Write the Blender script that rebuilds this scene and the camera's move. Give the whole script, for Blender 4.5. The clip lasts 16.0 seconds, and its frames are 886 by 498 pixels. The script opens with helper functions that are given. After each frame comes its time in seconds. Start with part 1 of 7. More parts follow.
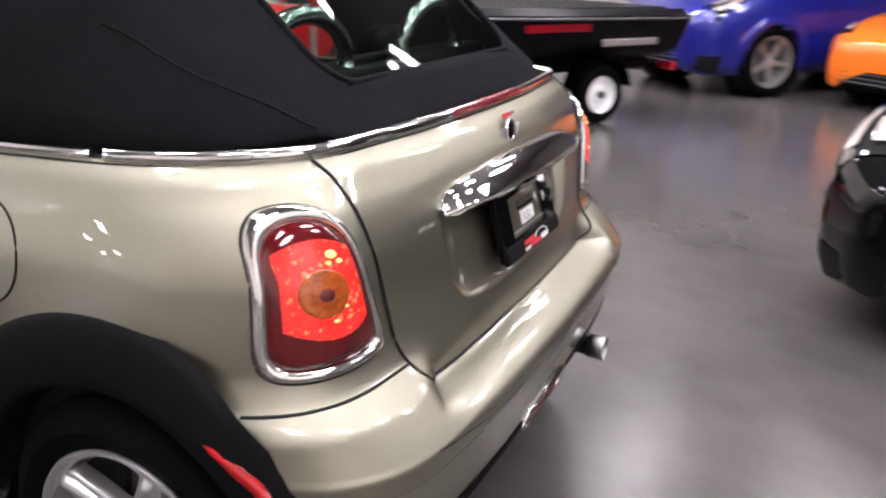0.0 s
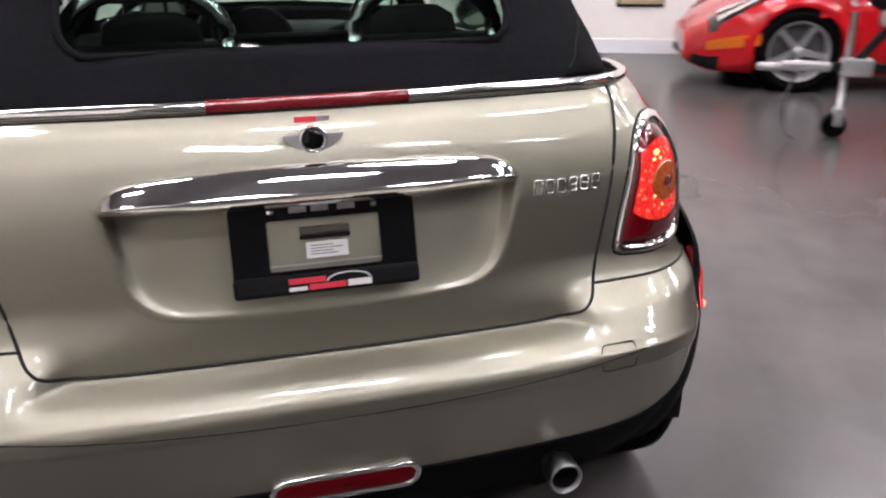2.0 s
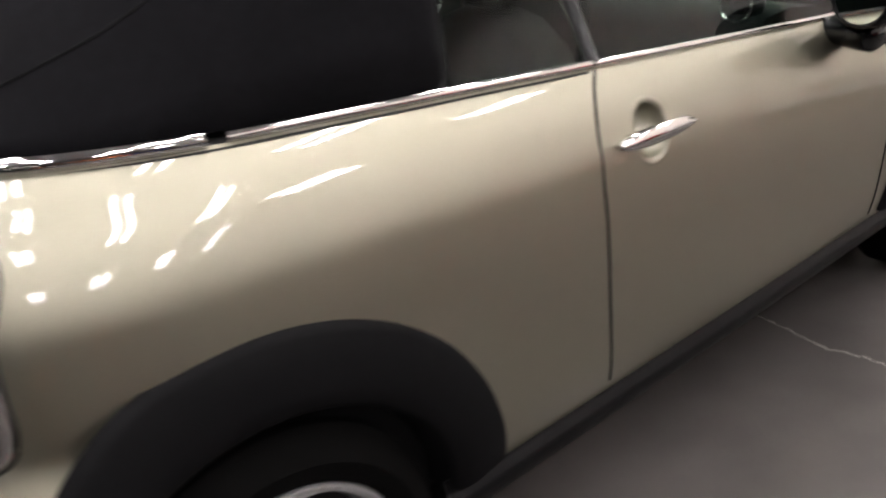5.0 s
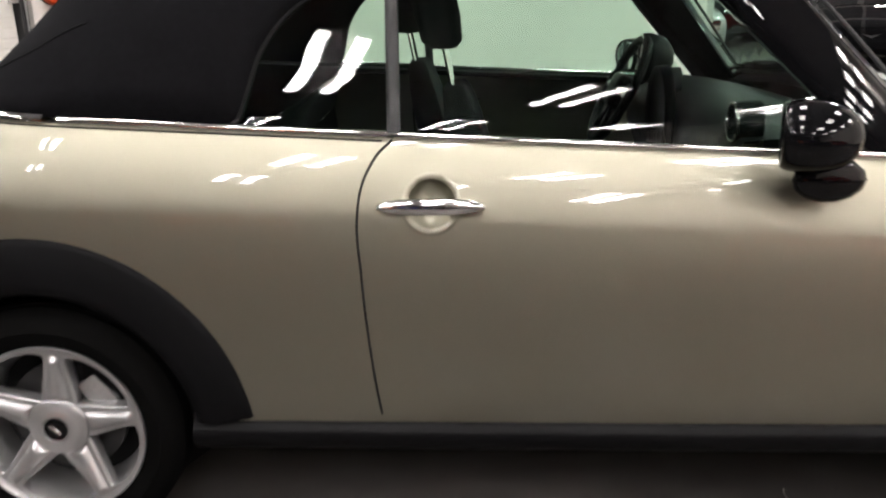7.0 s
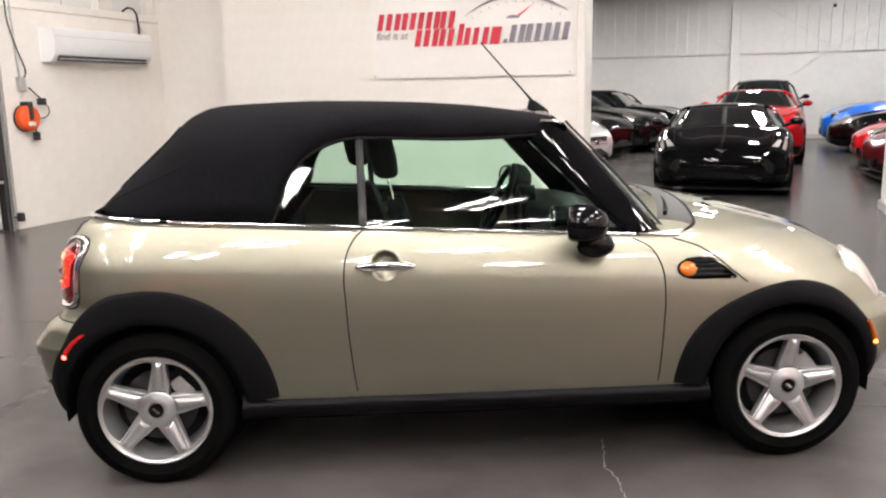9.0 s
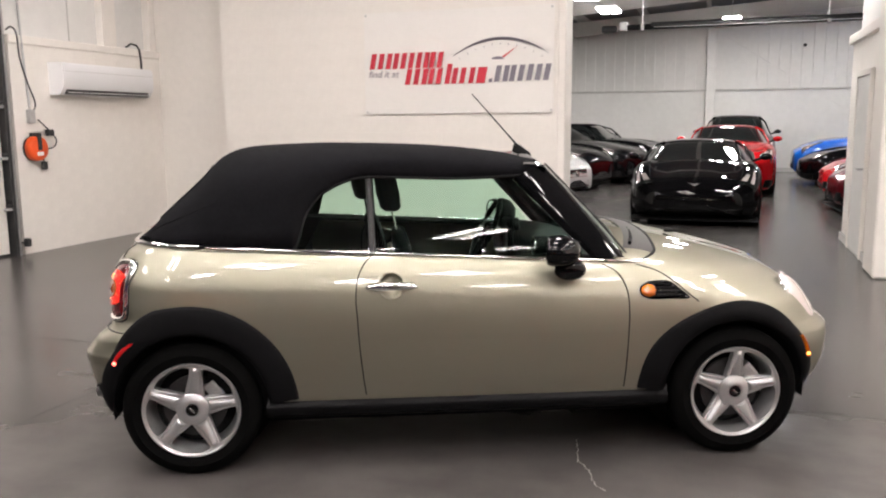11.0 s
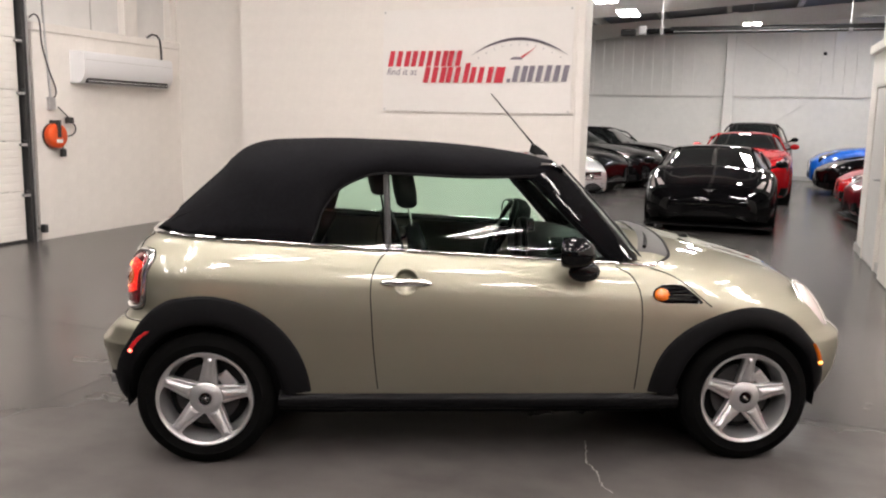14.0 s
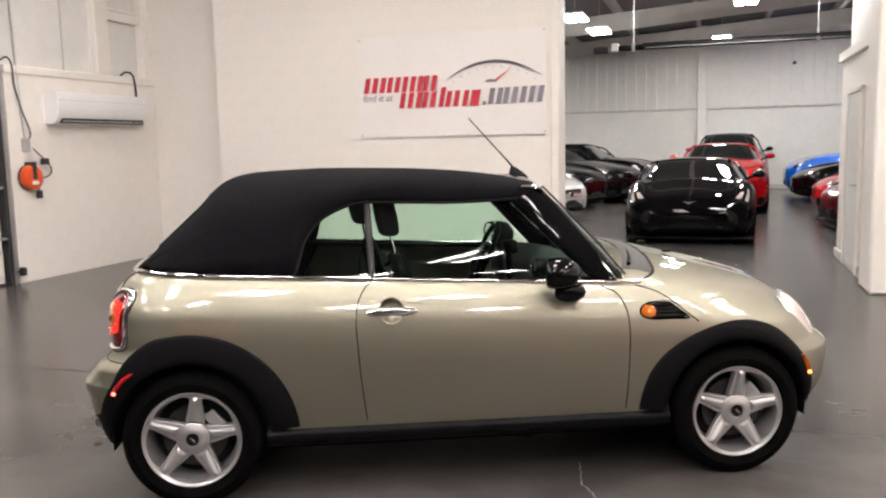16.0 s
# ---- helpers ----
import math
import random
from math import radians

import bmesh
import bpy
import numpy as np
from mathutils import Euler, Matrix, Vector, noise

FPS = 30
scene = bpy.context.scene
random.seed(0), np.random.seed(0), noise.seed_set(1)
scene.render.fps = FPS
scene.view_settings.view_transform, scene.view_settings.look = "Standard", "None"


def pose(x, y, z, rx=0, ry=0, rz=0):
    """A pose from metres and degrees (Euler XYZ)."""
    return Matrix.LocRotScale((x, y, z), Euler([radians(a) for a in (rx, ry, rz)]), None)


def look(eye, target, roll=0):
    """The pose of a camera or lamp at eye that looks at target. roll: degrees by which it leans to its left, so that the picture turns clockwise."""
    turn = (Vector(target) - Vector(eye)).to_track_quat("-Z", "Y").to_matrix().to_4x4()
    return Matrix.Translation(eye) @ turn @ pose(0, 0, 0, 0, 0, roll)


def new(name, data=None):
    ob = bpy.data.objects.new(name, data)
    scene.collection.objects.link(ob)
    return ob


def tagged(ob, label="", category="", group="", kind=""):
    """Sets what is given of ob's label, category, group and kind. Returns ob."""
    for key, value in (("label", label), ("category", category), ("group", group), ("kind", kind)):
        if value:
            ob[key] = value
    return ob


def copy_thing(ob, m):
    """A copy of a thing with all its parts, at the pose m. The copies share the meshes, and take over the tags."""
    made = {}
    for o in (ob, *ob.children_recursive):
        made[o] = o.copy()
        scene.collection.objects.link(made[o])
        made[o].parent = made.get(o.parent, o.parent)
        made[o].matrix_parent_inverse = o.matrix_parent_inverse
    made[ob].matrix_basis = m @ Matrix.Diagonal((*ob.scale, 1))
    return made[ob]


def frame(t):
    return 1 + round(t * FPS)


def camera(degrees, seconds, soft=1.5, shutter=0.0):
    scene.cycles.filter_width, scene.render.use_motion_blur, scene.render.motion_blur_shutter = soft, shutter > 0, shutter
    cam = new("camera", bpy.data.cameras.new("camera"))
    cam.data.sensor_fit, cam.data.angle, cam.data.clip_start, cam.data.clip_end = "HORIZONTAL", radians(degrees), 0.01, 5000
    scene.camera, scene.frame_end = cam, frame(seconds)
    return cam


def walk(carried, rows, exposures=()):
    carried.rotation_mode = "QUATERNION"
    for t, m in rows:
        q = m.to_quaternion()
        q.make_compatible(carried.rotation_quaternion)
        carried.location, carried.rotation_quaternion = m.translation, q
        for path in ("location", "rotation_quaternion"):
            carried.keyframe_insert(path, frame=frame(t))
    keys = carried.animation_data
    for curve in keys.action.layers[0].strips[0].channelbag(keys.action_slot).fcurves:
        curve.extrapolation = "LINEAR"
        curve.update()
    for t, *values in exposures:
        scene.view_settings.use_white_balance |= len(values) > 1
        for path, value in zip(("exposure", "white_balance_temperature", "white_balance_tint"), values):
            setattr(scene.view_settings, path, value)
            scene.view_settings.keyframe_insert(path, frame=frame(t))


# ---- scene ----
import itertools
cam = camera(56.9, 16.0, soft=2.1, shutter=0.5)
PATH = [
    (0, (-0.998, 1.664, 1.325), (-0.192, -0.039, 0.652), 1.6),
    (0.5, (-1.302, 1.349, 1.327), (-0.082, -0.087, 0.654), 0.7),
    (1, (-1.538, 0.959, 1.342), (-0.08, -0.223, 0.652), -0.3),
    (1.5, (-1.769, 0.548, 1.326), (-0.112, -0.308, 0.604), -0.1),
    (2, (-1.764, 0.138, 1.311), (0.037, -0.331, 0.58), -0.6),
    (2.5, (-1.706, -0.249, 1.32), (0.152, -0.296, 0.583), 0.7),
    (3, (-1.579, -0.575, 1.298), (0.227, -0.196, 0.527), 0.6),
    (3.5, (-1.356, -0.883, 1.322), (0.398, -0.3, 0.558), 0.1),
    (4, (-1.067, -1.168, 1.242), (0.63, -0.339, 0.587), -0.2),
    (4.2, (-0.944, -1.286, 1.268), (0.628, -0.28, 0.55), -1.2),
    (6.3, (0.636, -2.16, 1.278), (1.249, -0.352, 0.682), -0.9),
    (6.5, (0.775, -2.213, 1.246), (1.184, -0.34, 0.675), -0.5),
    (7, (0.976, -2.465, 1.277), (0.897, -0.565, 0.658), -0.9),
    (7.2, (0.977, -2.606, 1.271), (0.952, -0.688, 0.704), -1.7),
    (7.5, (0.968, -2.809, 1.312), (0.977, -0.897, 0.724), -0.9),
    (8, (1.002, -3.14, 1.379), (1.072, -1.222, 0.817), -1.1),
    (8.5, (0.952, -3.53, 1.415), (1.075, -1.589, 0.95), -1.7),
    (9, (0.919, -3.822, 1.464), (1.038, -1.861, 1.092), -1.0),
    (11.5, (0.812, -4.365, 1.543), (0.979, -2.395, 1.239), -0.4),
    (12, (0.819, -4.358, 1.539), (0.973, -2.388, 1.231), -0.6),
    (12.5, (0.821, -4.366, 1.543), (0.985, -2.396, 1.236), -0.8),
    (13, (0.809, -4.369, 1.538), (0.951, -2.4, 1.219), -0.4),
    (13.5, (0.802, -4.373, 1.533), (0.948, -2.406, 1.2), 1.4),
    (14, (0.8, -4.368, 1.542), (0.936, -2.397, 1.234), 1.2),
    (14.5, (0.799, -4.368, 1.542), (0.917, -2.393, 1.251), 0.8),
    (15, (0.802, -4.369, 1.547), (0.919, -2.392, 1.268), 0.3),
    (15.5, (0.801, -4.361, 1.548), (0.921, -2.382, 1.287), -0.4),
    (16, (0.801, -4.345, 1.555), (0.978, -2.369, 1.302), -1.3),
]
walk(cam, [(t, look(eye, target, roll)) for t, eye, target, roll in PATH],
     exposures=[(0, 0.50, 6050, 11), (0.5, 0.29, 5950, 11), (1, 0.03, 5950, 12), (2, -0.07, 6000, 12), (2.5, -0.08, 6050, 12), (3, -0.04, 6300, 11), (4.2, -0.12, 6350, 9), (6.3, 0.05, 6350, 7), (7.5, 0.10, 6450, 6), (8.5, 0.32, 6450, 6), (9.2, 0.30, 6450, 7), (11.3, 0.06, 6550, 8), (16, 0.06, 6600, 8)])

# ---------------------------------------------------------------- world and exposure
scene.view_settings.exposure = 0.0
world = bpy.data.worlds.new("world")
scene.world = world
world.use_nodes = True
world.node_tree.nodes["Background"].inputs[0].default_value = (0.5, 0.5, 0.5, 1)
world.node_tree.nodes["Background"].inputs[1].default_value = 0.05

# the building stands turned against the car, which lies along x with its rear axle at 0
TURN = -23.5
BM = pose(0, 0, 0, 0, 0, TURN)


# ---------------------------------------------------------------- materials
def material(name, color, rough=0.5, metal=0.0, coat=0.0, coat_rough=0.03, spec=0.5, emit=None, strength=0.0,
             trans=0.0, ior=1.45, vary=0.0, scale=8.0, bump=0.0, bump_scale=60.0, rough_vary=0.0, alpha=1.0):
    """A Principled material with colour variation at two scales, a fine bump and uneven gloss."""
    m = bpy.data.materials.new(name)
    m.use_nodes = True
    nt = m.node_tree
    b = nt.nodes["Principled BSDF"]
    b.inputs["Base Color"].default_value = (*color, 1)
    b.inputs["Roughness"].default_value = rough
    b.inputs["Metallic"].default_value = metal
    b.inputs["Coat Weight"].default_value = coat
    b.inputs["Coat Roughness"].default_value = coat_rough
    b.inputs["Specular IOR Level"].default_value = spec
    b.inputs["Transmission Weight"].default_value = trans
    b.inputs["IOR"].default_value = ior
    b.inputs["Alpha"].default_value = alpha
    if emit:
        b.inputs["Emission Color"].default_value = (*emit, 1)
        b.inputs["Emission Strength"].default_value = strength
    if vary or bump or rough_vary:
        co = nt.nodes.new("ShaderNodeTexCoord")

        def tex(s, detail):
            n = nt.nodes.new("ShaderNodeTexNoise")
            n.inputs["Scale"].default_value = s
            n.inputs["Detail"].default_value = detail
            nt.links.new(co.outputs["Object"], n.inputs["Vector"])
            return n
        if vary:
            big, small = tex(scale, 3), tex(scale * 9, 4)
            mix = nt.nodes.new("ShaderNodeMath")
            mix.operation = "ADD"
            nt.links.new(big.outputs["Fac"], mix.inputs[0])
            nt.links.new(small.outputs["Fac"], mix.inputs[1])
            ramp = nt.nodes.new("ShaderNodeMapRange")
            ramp.inputs["From Min"].default_value, ramp.inputs["From Max"].default_value = 0.65, 1.35
            ramp.inputs["To Min"].default_value, ramp.inputs["To Max"].default_value = 1 - vary, 1 + vary
            nt.links.new(mix.outputs[0], ramp.inputs["Value"])
            mul = nt.nodes.new("ShaderNodeVectorMath")
            mul.operation = "SCALE"
            mul.inputs[0].default_value = color
            nt.links.new(ramp.outputs[0], mul.inputs["Scale"])
            nt.links.new(mul.outputs[0], b.inputs["Base Color"])
        if rough_vary:
            r = tex(scale * 2.3, 4)
            rr = nt.nodes.new("ShaderNodeMapRange")
            rr.inputs["From Min"].default_value, rr.inputs["From Max"].default_value = 0.0, 1.0
            rr.inputs["To Min"].default_value = max(0.02, rough - rough_vary)
            rr.inputs["To Max"].default_value = rough + rough_vary
            nt.links.new(r.outputs["Fac"], rr.inputs["Value"])
            nt.links.new(rr.outputs[0], b.inputs["Roughness"])
        if bump:
            t = tex(bump_scale, 5)
            bn = nt.nodes.new("ShaderNodeBump")
            bn.inputs["Strength"].default_value = bump
            bn.inputs["Distance"].default_value = 0.01
            nt.links.new(t.outputs["Fac"], bn.inputs["Height"])
            nt.links.new(bn.outputs[0], b.inputs["Normal"])
    return m


def metallic_paint(name, color, rough, body=0.14):
    """Metallic lacquer: fine flakes with a soft even sheen, a little body colour, under a clear glossy coat."""
    m = bpy.data.materials.new(name)
    m.use_nodes = True
    nt = m.node_tree
    nt.nodes.remove(nt.nodes["Principled BSDF"])
    co = nt.nodes.new("ShaderNodeTexCoord")
    grain = nt.nodes.new("ShaderNodeTexNoise")
    grain.inputs["Scale"].default_value, grain.inputs["Detail"].default_value = 700, 3
    nt.links.new(co.outputs["Object"], grain.inputs["Vector"])
    amount = nt.nodes.new("ShaderNodeMapRange")
    for k, v in (("From Min", 0.3), ("From Max", 0.7), ("To Min", 0.95), ("To Max", 1.05)):
        amount.inputs[k].default_value = v
    nt.links.new(grain.outputs["Fac"], amount.inputs["Value"])
    tint = nt.nodes.new("ShaderNodeVectorMath")
    tint.operation = "SCALE"
    tint.inputs[0].default_value = color
    nt.links.new(amount.outputs[0], tint.inputs["Scale"])
    flakes, under, coat = nt.nodes.new("ShaderNodeBsdfAnisotropic"), nt.nodes.new("ShaderNodeBsdfDiffuse"), nt.nodes.new("ShaderNodeBsdfAnisotropic")
    flakes.distribution, coat.distribution = "BECKMANN", "GGX"
    flakes.inputs["Roughness"].default_value, coat.inputs["Roughness"].default_value = rough, 0.02
    coat.inputs["Color"].default_value = (1, 1, 1, 1)
    nt.links.new(tint.outputs[0], flakes.inputs["Color"])
    nt.links.new(tint.outputs[0], under.inputs["Color"])
    blend, over, rim = nt.nodes.new("ShaderNodeMixShader"), nt.nodes.new("ShaderNodeMixShader"), nt.nodes.new("ShaderNodeFresnel")
    blend.inputs["Fac"].default_value = body
    rim.inputs["IOR"].default_value = 1.48
    nt.links.new(flakes.outputs[0], blend.inputs[1])
    nt.links.new(under.outputs[0], blend.inputs[2])
    nt.links.new(rim.outputs[0], over.inputs["Fac"])
    nt.links.new(blend.outputs[0], over.inputs[1])
    nt.links.new(coat.outputs[0], over.inputs[2])
    nt.links.new(over.outputs[0], nt.nodes["Material Output"].inputs["Surface"])
    return m


PAINT = metallic_paint("champagne_paint", (0.320, 0.306, 0.243), 0.52, 0.10)
CLAD = material("grained_black_plastic", (0.0056, 0.0056, 0.0062), 0.60, spec=0.05, bump=0.08, bump_scale=900, vary=0.15, scale=6)
TRAY = material("grey_tray_plastic", (0.07, 0.068, 0.065), 0.5, spec=0.25, vary=0.15, scale=9)
SILL = material("satin_black_sill", (0.0045, 0.0045, 0.005), 0.36, spec=0.09, vary=0.15, scale=6)
TYRE = material("tyre_rubber", (0.0032, 0.0032, 0.0032), 0.75, spec=0.03, vary=0.2, scale=9, bump=0.1, bump_scale=300)
FABRIC = material("soft_top_cloth", (0.0072, 0.0072, 0.0085), 0.95, spec=0.06, vary=0.25, scale=7, bump=0.35, bump_scale=700)
CHROME = material("chrome", (0.78, 0.77, 0.76), 0.06, 1.0)
ALLOY = material("silver_alloy", (0.50, 0.50, 0.505), 0.33, 0.8, 0.25, 0.12, vary=0.04, scale=12)
GUNMETAL = material("dull_steel", (0.12, 0.12, 0.125), 0.5, 0.7, vary=0.3, scale=14)
GLOSS_BLACK = material("gloss_black", (0.003, 0.003, 0.0035), 0.03, spec=0.32)
MATT_BLACK = material("matt_black", (0.008, 0.008, 0.0085), 0.7, spec=0.1, vary=0.2, scale=10)
INTERIOR = material("black_interior", (0.0045, 0.0045, 0.005), 0.5, spec=0.10, bump=0.1, bump_scale=500, vary=0.2, scale=9)
LEATHER = material("black_seat_cloth", (0.007, 0.007, 0.0075), 0.7, spec=0.1, bump=0.2, bump_scale=400, vary=0.2, scale=9)
SEAM = material("panel_gap", (0.006, 0.006, 0.006), 0.8)
WHITE_PLASTIC = material("white_plastic", (0.78, 0.78, 0.79), 0.35, vary=0.02, scale=4)
WALL_PAINT = material("white_wall_paint", (0.80, 0.765, 0.72), 0.6, vary=0.035, scale=1.2, bump=0.12, bump_scale=45)
# colour of the unseen closing walls, set dark to weaken reflections in the car
UNSEEN_WALL = material("dark_unseen_wall", (0.07, 0.068, 0.066), 0.6, vary=0.05, scale=1.2, bump=0.1, bump_scale=45)
SHEET_WALL = material("white_steel_sheet", (0.72, 0.71, 0.69), 0.45, vary=0.05, scale=0.8, bump=0.04, bump_scale=30)
FRAME_STEEL = material("painted_steel", (0.50, 0.49, 0.47), 0.5, vary=0.08, scale=2)
DARK_STEEL = material("dark_steel", (0.035, 0.035, 0.036), 0.5, 0.3, vary=0.2, scale=5)
DECK = material("grey_roof_deck", (0.16, 0.16, 0.165), 0.6, vary=0.1, scale=1.5)
HULL_BLACK = material("dull_black_hull", (0.004, 0.004, 0.005), 0.35, spec=0.12)
RED_PAINT = material("red_car_paint", (0.42, 0.006, 0.010), 0.25, 0.0, 0.8, 0.02, spec=0.2)
BLACK_PAINT = material("black_car_paint", (0.003, 0.003, 0.0035), 0.025, spec=0.34)
BLUE_PAINT = material("blue_car_paint", (0.006, 0.13, 0.62), 0.3, 0.0, 1.0, 0.02)
DEEP_BLUE = material("deep_blue_car_paint", (0.008, 0.011, 0.20), 0.3, 0.2, 1.0, 0.02)
SILVER_PAINT = material("silver_car_paint", (0.66, 0.66, 0.66), 0.3, 0.4, 1.0, 0.02)
MAROON_PAINT = material("maroon_car_paint", (0.10, 0.005, 0.010), 0.3, 0.2, 1.0, 0.02)
ORANGE_PAINT = material("orange_car_paint", (0.80, 0.17, 0.012), 0.3, 0.0, 1.0, 0.02)
DARK_GLASS = material("dark_car_glass", (0.01, 0.012, 0.012), 0.03, 0.0, 1.0, 0.0)
LAMP_GLASS = material("clear_lamp_glass", (0.62, 0.55, 0.53), 0.14, 0.35, 1.0, 0.0)
AMBER = material("amber_lens", (0.52, 0.115, 0.004), 0.10, 0.0, 0.6, 0.0, vary=0.3, scale=120)
RED_LENS = material("red_lens", (0.10, 0.002, 0.005), 0.1, 0.0, 1.0, 0.0)
FOG_RED = material("red_fog_lens", (0.17, 0.003, 0.008), 0.4, spec=0.06)
RED_TRIM = material("red_strip", (0.17, 0.004, 0.010), 0.2, 0.0, 1.0, 0.0)
SIGN_WHITE = material("white_sign_board", (0.80, 0.775, 0.745), 0.4, vary=0.02, scale=2)
SIGN_RED = material("red_print", (0.56, 0.03, 0.055), 0.5)
SIGN_GREY = material("grey_print", (0.22, 0.20, 0.24), 0.5)
PAPER = material("white_paper", (0.75, 0.75, 0.74), 0.6)
RUBBER_MAT = material("dark_rubber_mat", (0.02, 0.02, 0.021), 0.8, bump=0.3, bump_scale=120)
ORANGE_PLASTIC = material("orange_plastic", (0.75, 0.09, 0.015), 0.4, vary=0.05, scale=10)
GALV = material("galvanised_steel", (0.5, 0.5, 0.5), 0.4, 0.8, vary=0.15, scale=20)
PANEL_LIGHT = material("lit_panel", (1, 1, 1), 0.5, emit=(1.0, 0.915, 0.89), strength=74.0)


def floor_material():
    """Sealed dark-grey concrete: softly cloudy at three scales, with trowel marks and slightly uneven gloss."""
    m = bpy.data.materials.new("sealed_concrete")
    m.use_nodes = True
    nt = m.node_tree
    b = nt.nodes["Principled BSDF"]
    co = nt.nodes.new("ShaderNodeTexCoord")

    def tex(s, d, dist=0.0, rough=0.5, stretch=None):
        n = nt.nodes.new("ShaderNodeTexNoise")
        n.inputs["Scale"].default_value, n.inputs["Detail"].default_value, n.inputs["Distortion"].default_value, n.inputs["Roughness"].default_value = s, d, dist, rough
        src = co.outputs["Object"]
        if stretch:
            mp = nt.nodes.new("ShaderNodeMapping")
            mp.inputs["Scale"].default_value = stretch
            mp.inputs["Rotation"].default_value = (0, 0, 0.5)
            nt.links.new(src, mp.inputs["Vector"])
            src = mp.outputs[0]
        nt.links.new(src, n.inputs["Vector"])
        return n.outputs["Fac"]

    def calc(op, a, c, d=None):
        n = nt.nodes.new("ShaderNodeMath")
        n.operation = op
        for k, v in enumerate((a, c, d)):
            if v is None:
                continue
            if isinstance(v, (int, float)):
                n.inputs[k].default_value = v
            else:
                nt.links.new(v, n.inputs[k])
        return n.outputs[0]

    def span(v, a, c, lo, hi):
        n = nt.nodes.new("ShaderNodeMapRange")
        for k, q in zip(("From Min", "From Max", "To Min", "To Max"), (a, c, lo, hi)):
            n.inputs[k].default_value = q
        nt.links.new(v, n.inputs["Value"])
        return n.outputs[0]
    big, mid, small = tex(0.30, 2), tex(1.3, 3), tex(6.0, 4, 0.0, 0.55)
    trowel = tex(1.6, 2, 0.0, 0.5, (1.0, 3.0, 1.0))
    tone = calc("MULTIPLY_ADD", small, 0.30, calc("ADD", big, calc("MULTIPLY_ADD", trowel, 0.4, mid)))
    ramp = nt.nodes.new("ShaderNodeValToRGB")
    ramp.color_ramp.interpolation = "EASE"
    ramp.color_ramp.elements[0].color, ramp.color_ramp.elements[1].color = (0.049, 0.0449, 0.0431, 1), (0.088, 0.0808, 0.0775, 1)
    nt.links.new(span(tone, 0.95, 1.75, 0, 1), ramp.inputs["Fac"])
    nt.links.new(ramp.outputs[0], b.inputs["Base Color"])
    nt.links.new(span(big, 0.25, 0.75, 0.20, 0.26), b.inputs["Roughness"])
    b.inputs["Specular IOR Level"].default_value = 0.26
    return m


FLOOR = floor_material()


# ---------------------------------------------------------------- mesh helpers
def mesh_of(name, bm, mat, smooth=False, angle=None):
    me = bpy.data.meshes.new(name)
    bm.normal_update()
    if smooth or angle:
        for f in bm.faces:
            f.smooth = True
        if angle:
            for e in bm.edges:
                if len(e.link_faces) != 2 or e.calc_face_angle(0) > radians(angle):
                    e.smooth = False
    bm.to_mesh(me)
    bm.free()
    me.materials.append(mat)
    return me


def thing(name, label, category, m=None, group="", kind=""):
    """An Empty at the base of a thing of several parts."""
    ob = new(name)
    if m is not None:
        ob.matrix_basis = m
    return tagged(ob, label, category, group, kind)


def part(name, bm, mat, parent, label="", smooth=False, angle=None, m=None):
    ob = new(name, mesh_of(name, bm, mat, smooth, angle))
    ob.parent = parent
    if m is not None:
        ob.matrix_basis = m
    return tagged(ob, label)


def solo(name, bm, mat, label, category, m=None, group="", kind="", smooth=False, angle=None):
    ob = new(name, mesh_of(name, bm, mat, smooth, angle))
    if m is not None:
        ob.matrix_basis = m
    return tagged(ob, label, category, group, kind)


def add_box(bm, lo, hi, bevel=0.0, seg=1, m=None):
    """A box between two corners, bevelled on all edges."""
    r = bmesh.ops.create_cube(bm, size=1)
    vs = r["verts"]
    c = [(a + b) / 2 for a, b in zip(lo, hi)]
    s = [b - a for a, b in zip(lo, hi)]
    for v in vs:
        v.co = Vector((c[0] + v.co.x * s[0], c[1] + v.co.y * s[1], c[2] + v.co.z * s[2]))
    if bevel:
        es = list({e for v in vs for e in v.link_edges})
        g = bmesh.ops.bevel(bm, geom=es, offset=bevel, segments=seg, profile=0.6, affect="EDGES")
        vs = list({v for f in g["faces"] for v in f.verts} | {v for v in vs if v.is_valid})
    if m is not None:
        bmesh.ops.transform(bm, matrix=m, verts=[v for v in vs if v.is_valid])
    return bm


def box(lo, hi, bevel=0.0, seg=1, m=None):
    return add_box(bmesh.new(), lo, hi, bevel, seg, m)


def add_grid(bm, rows, close_u=False, close_v=False):
    """Faces between rows of points; close_u joins the ends of each row, close_v the last row to the first."""
    vs = [[bm.verts.new(p) for p in row] for row in rows]
    n, k = len(vs), len(vs[0])
    for i in range(n if close_v else n - 1):
        for j in range(k if close_u else k - 1):
            a, b, c, d = vs[i][j], vs[i][(j + 1) % k], vs[(i + 1) % n][(j + 1) % k], vs[(i + 1) % n][j]
            try:
                bm.faces.new((a, b, c, d))
            except ValueError:
                pass
    return vs


def add_lathe(bm, profile, n=32, m=None, close=False):
    """Turn a profile of (radius, height) round the local y axis."""
    rows = []
    for r, h in profile:
        rows.append([Vector((r * math.cos(2 * math.pi * i / n), h, r * math.sin(2 * math.pi * i / n))) for i in range(n)])
    if m is not None:
        rows = [[m @ p for p in row] for row in rows]
    add_grid(bm, rows, close_u=True, close_v=close)
    return bm


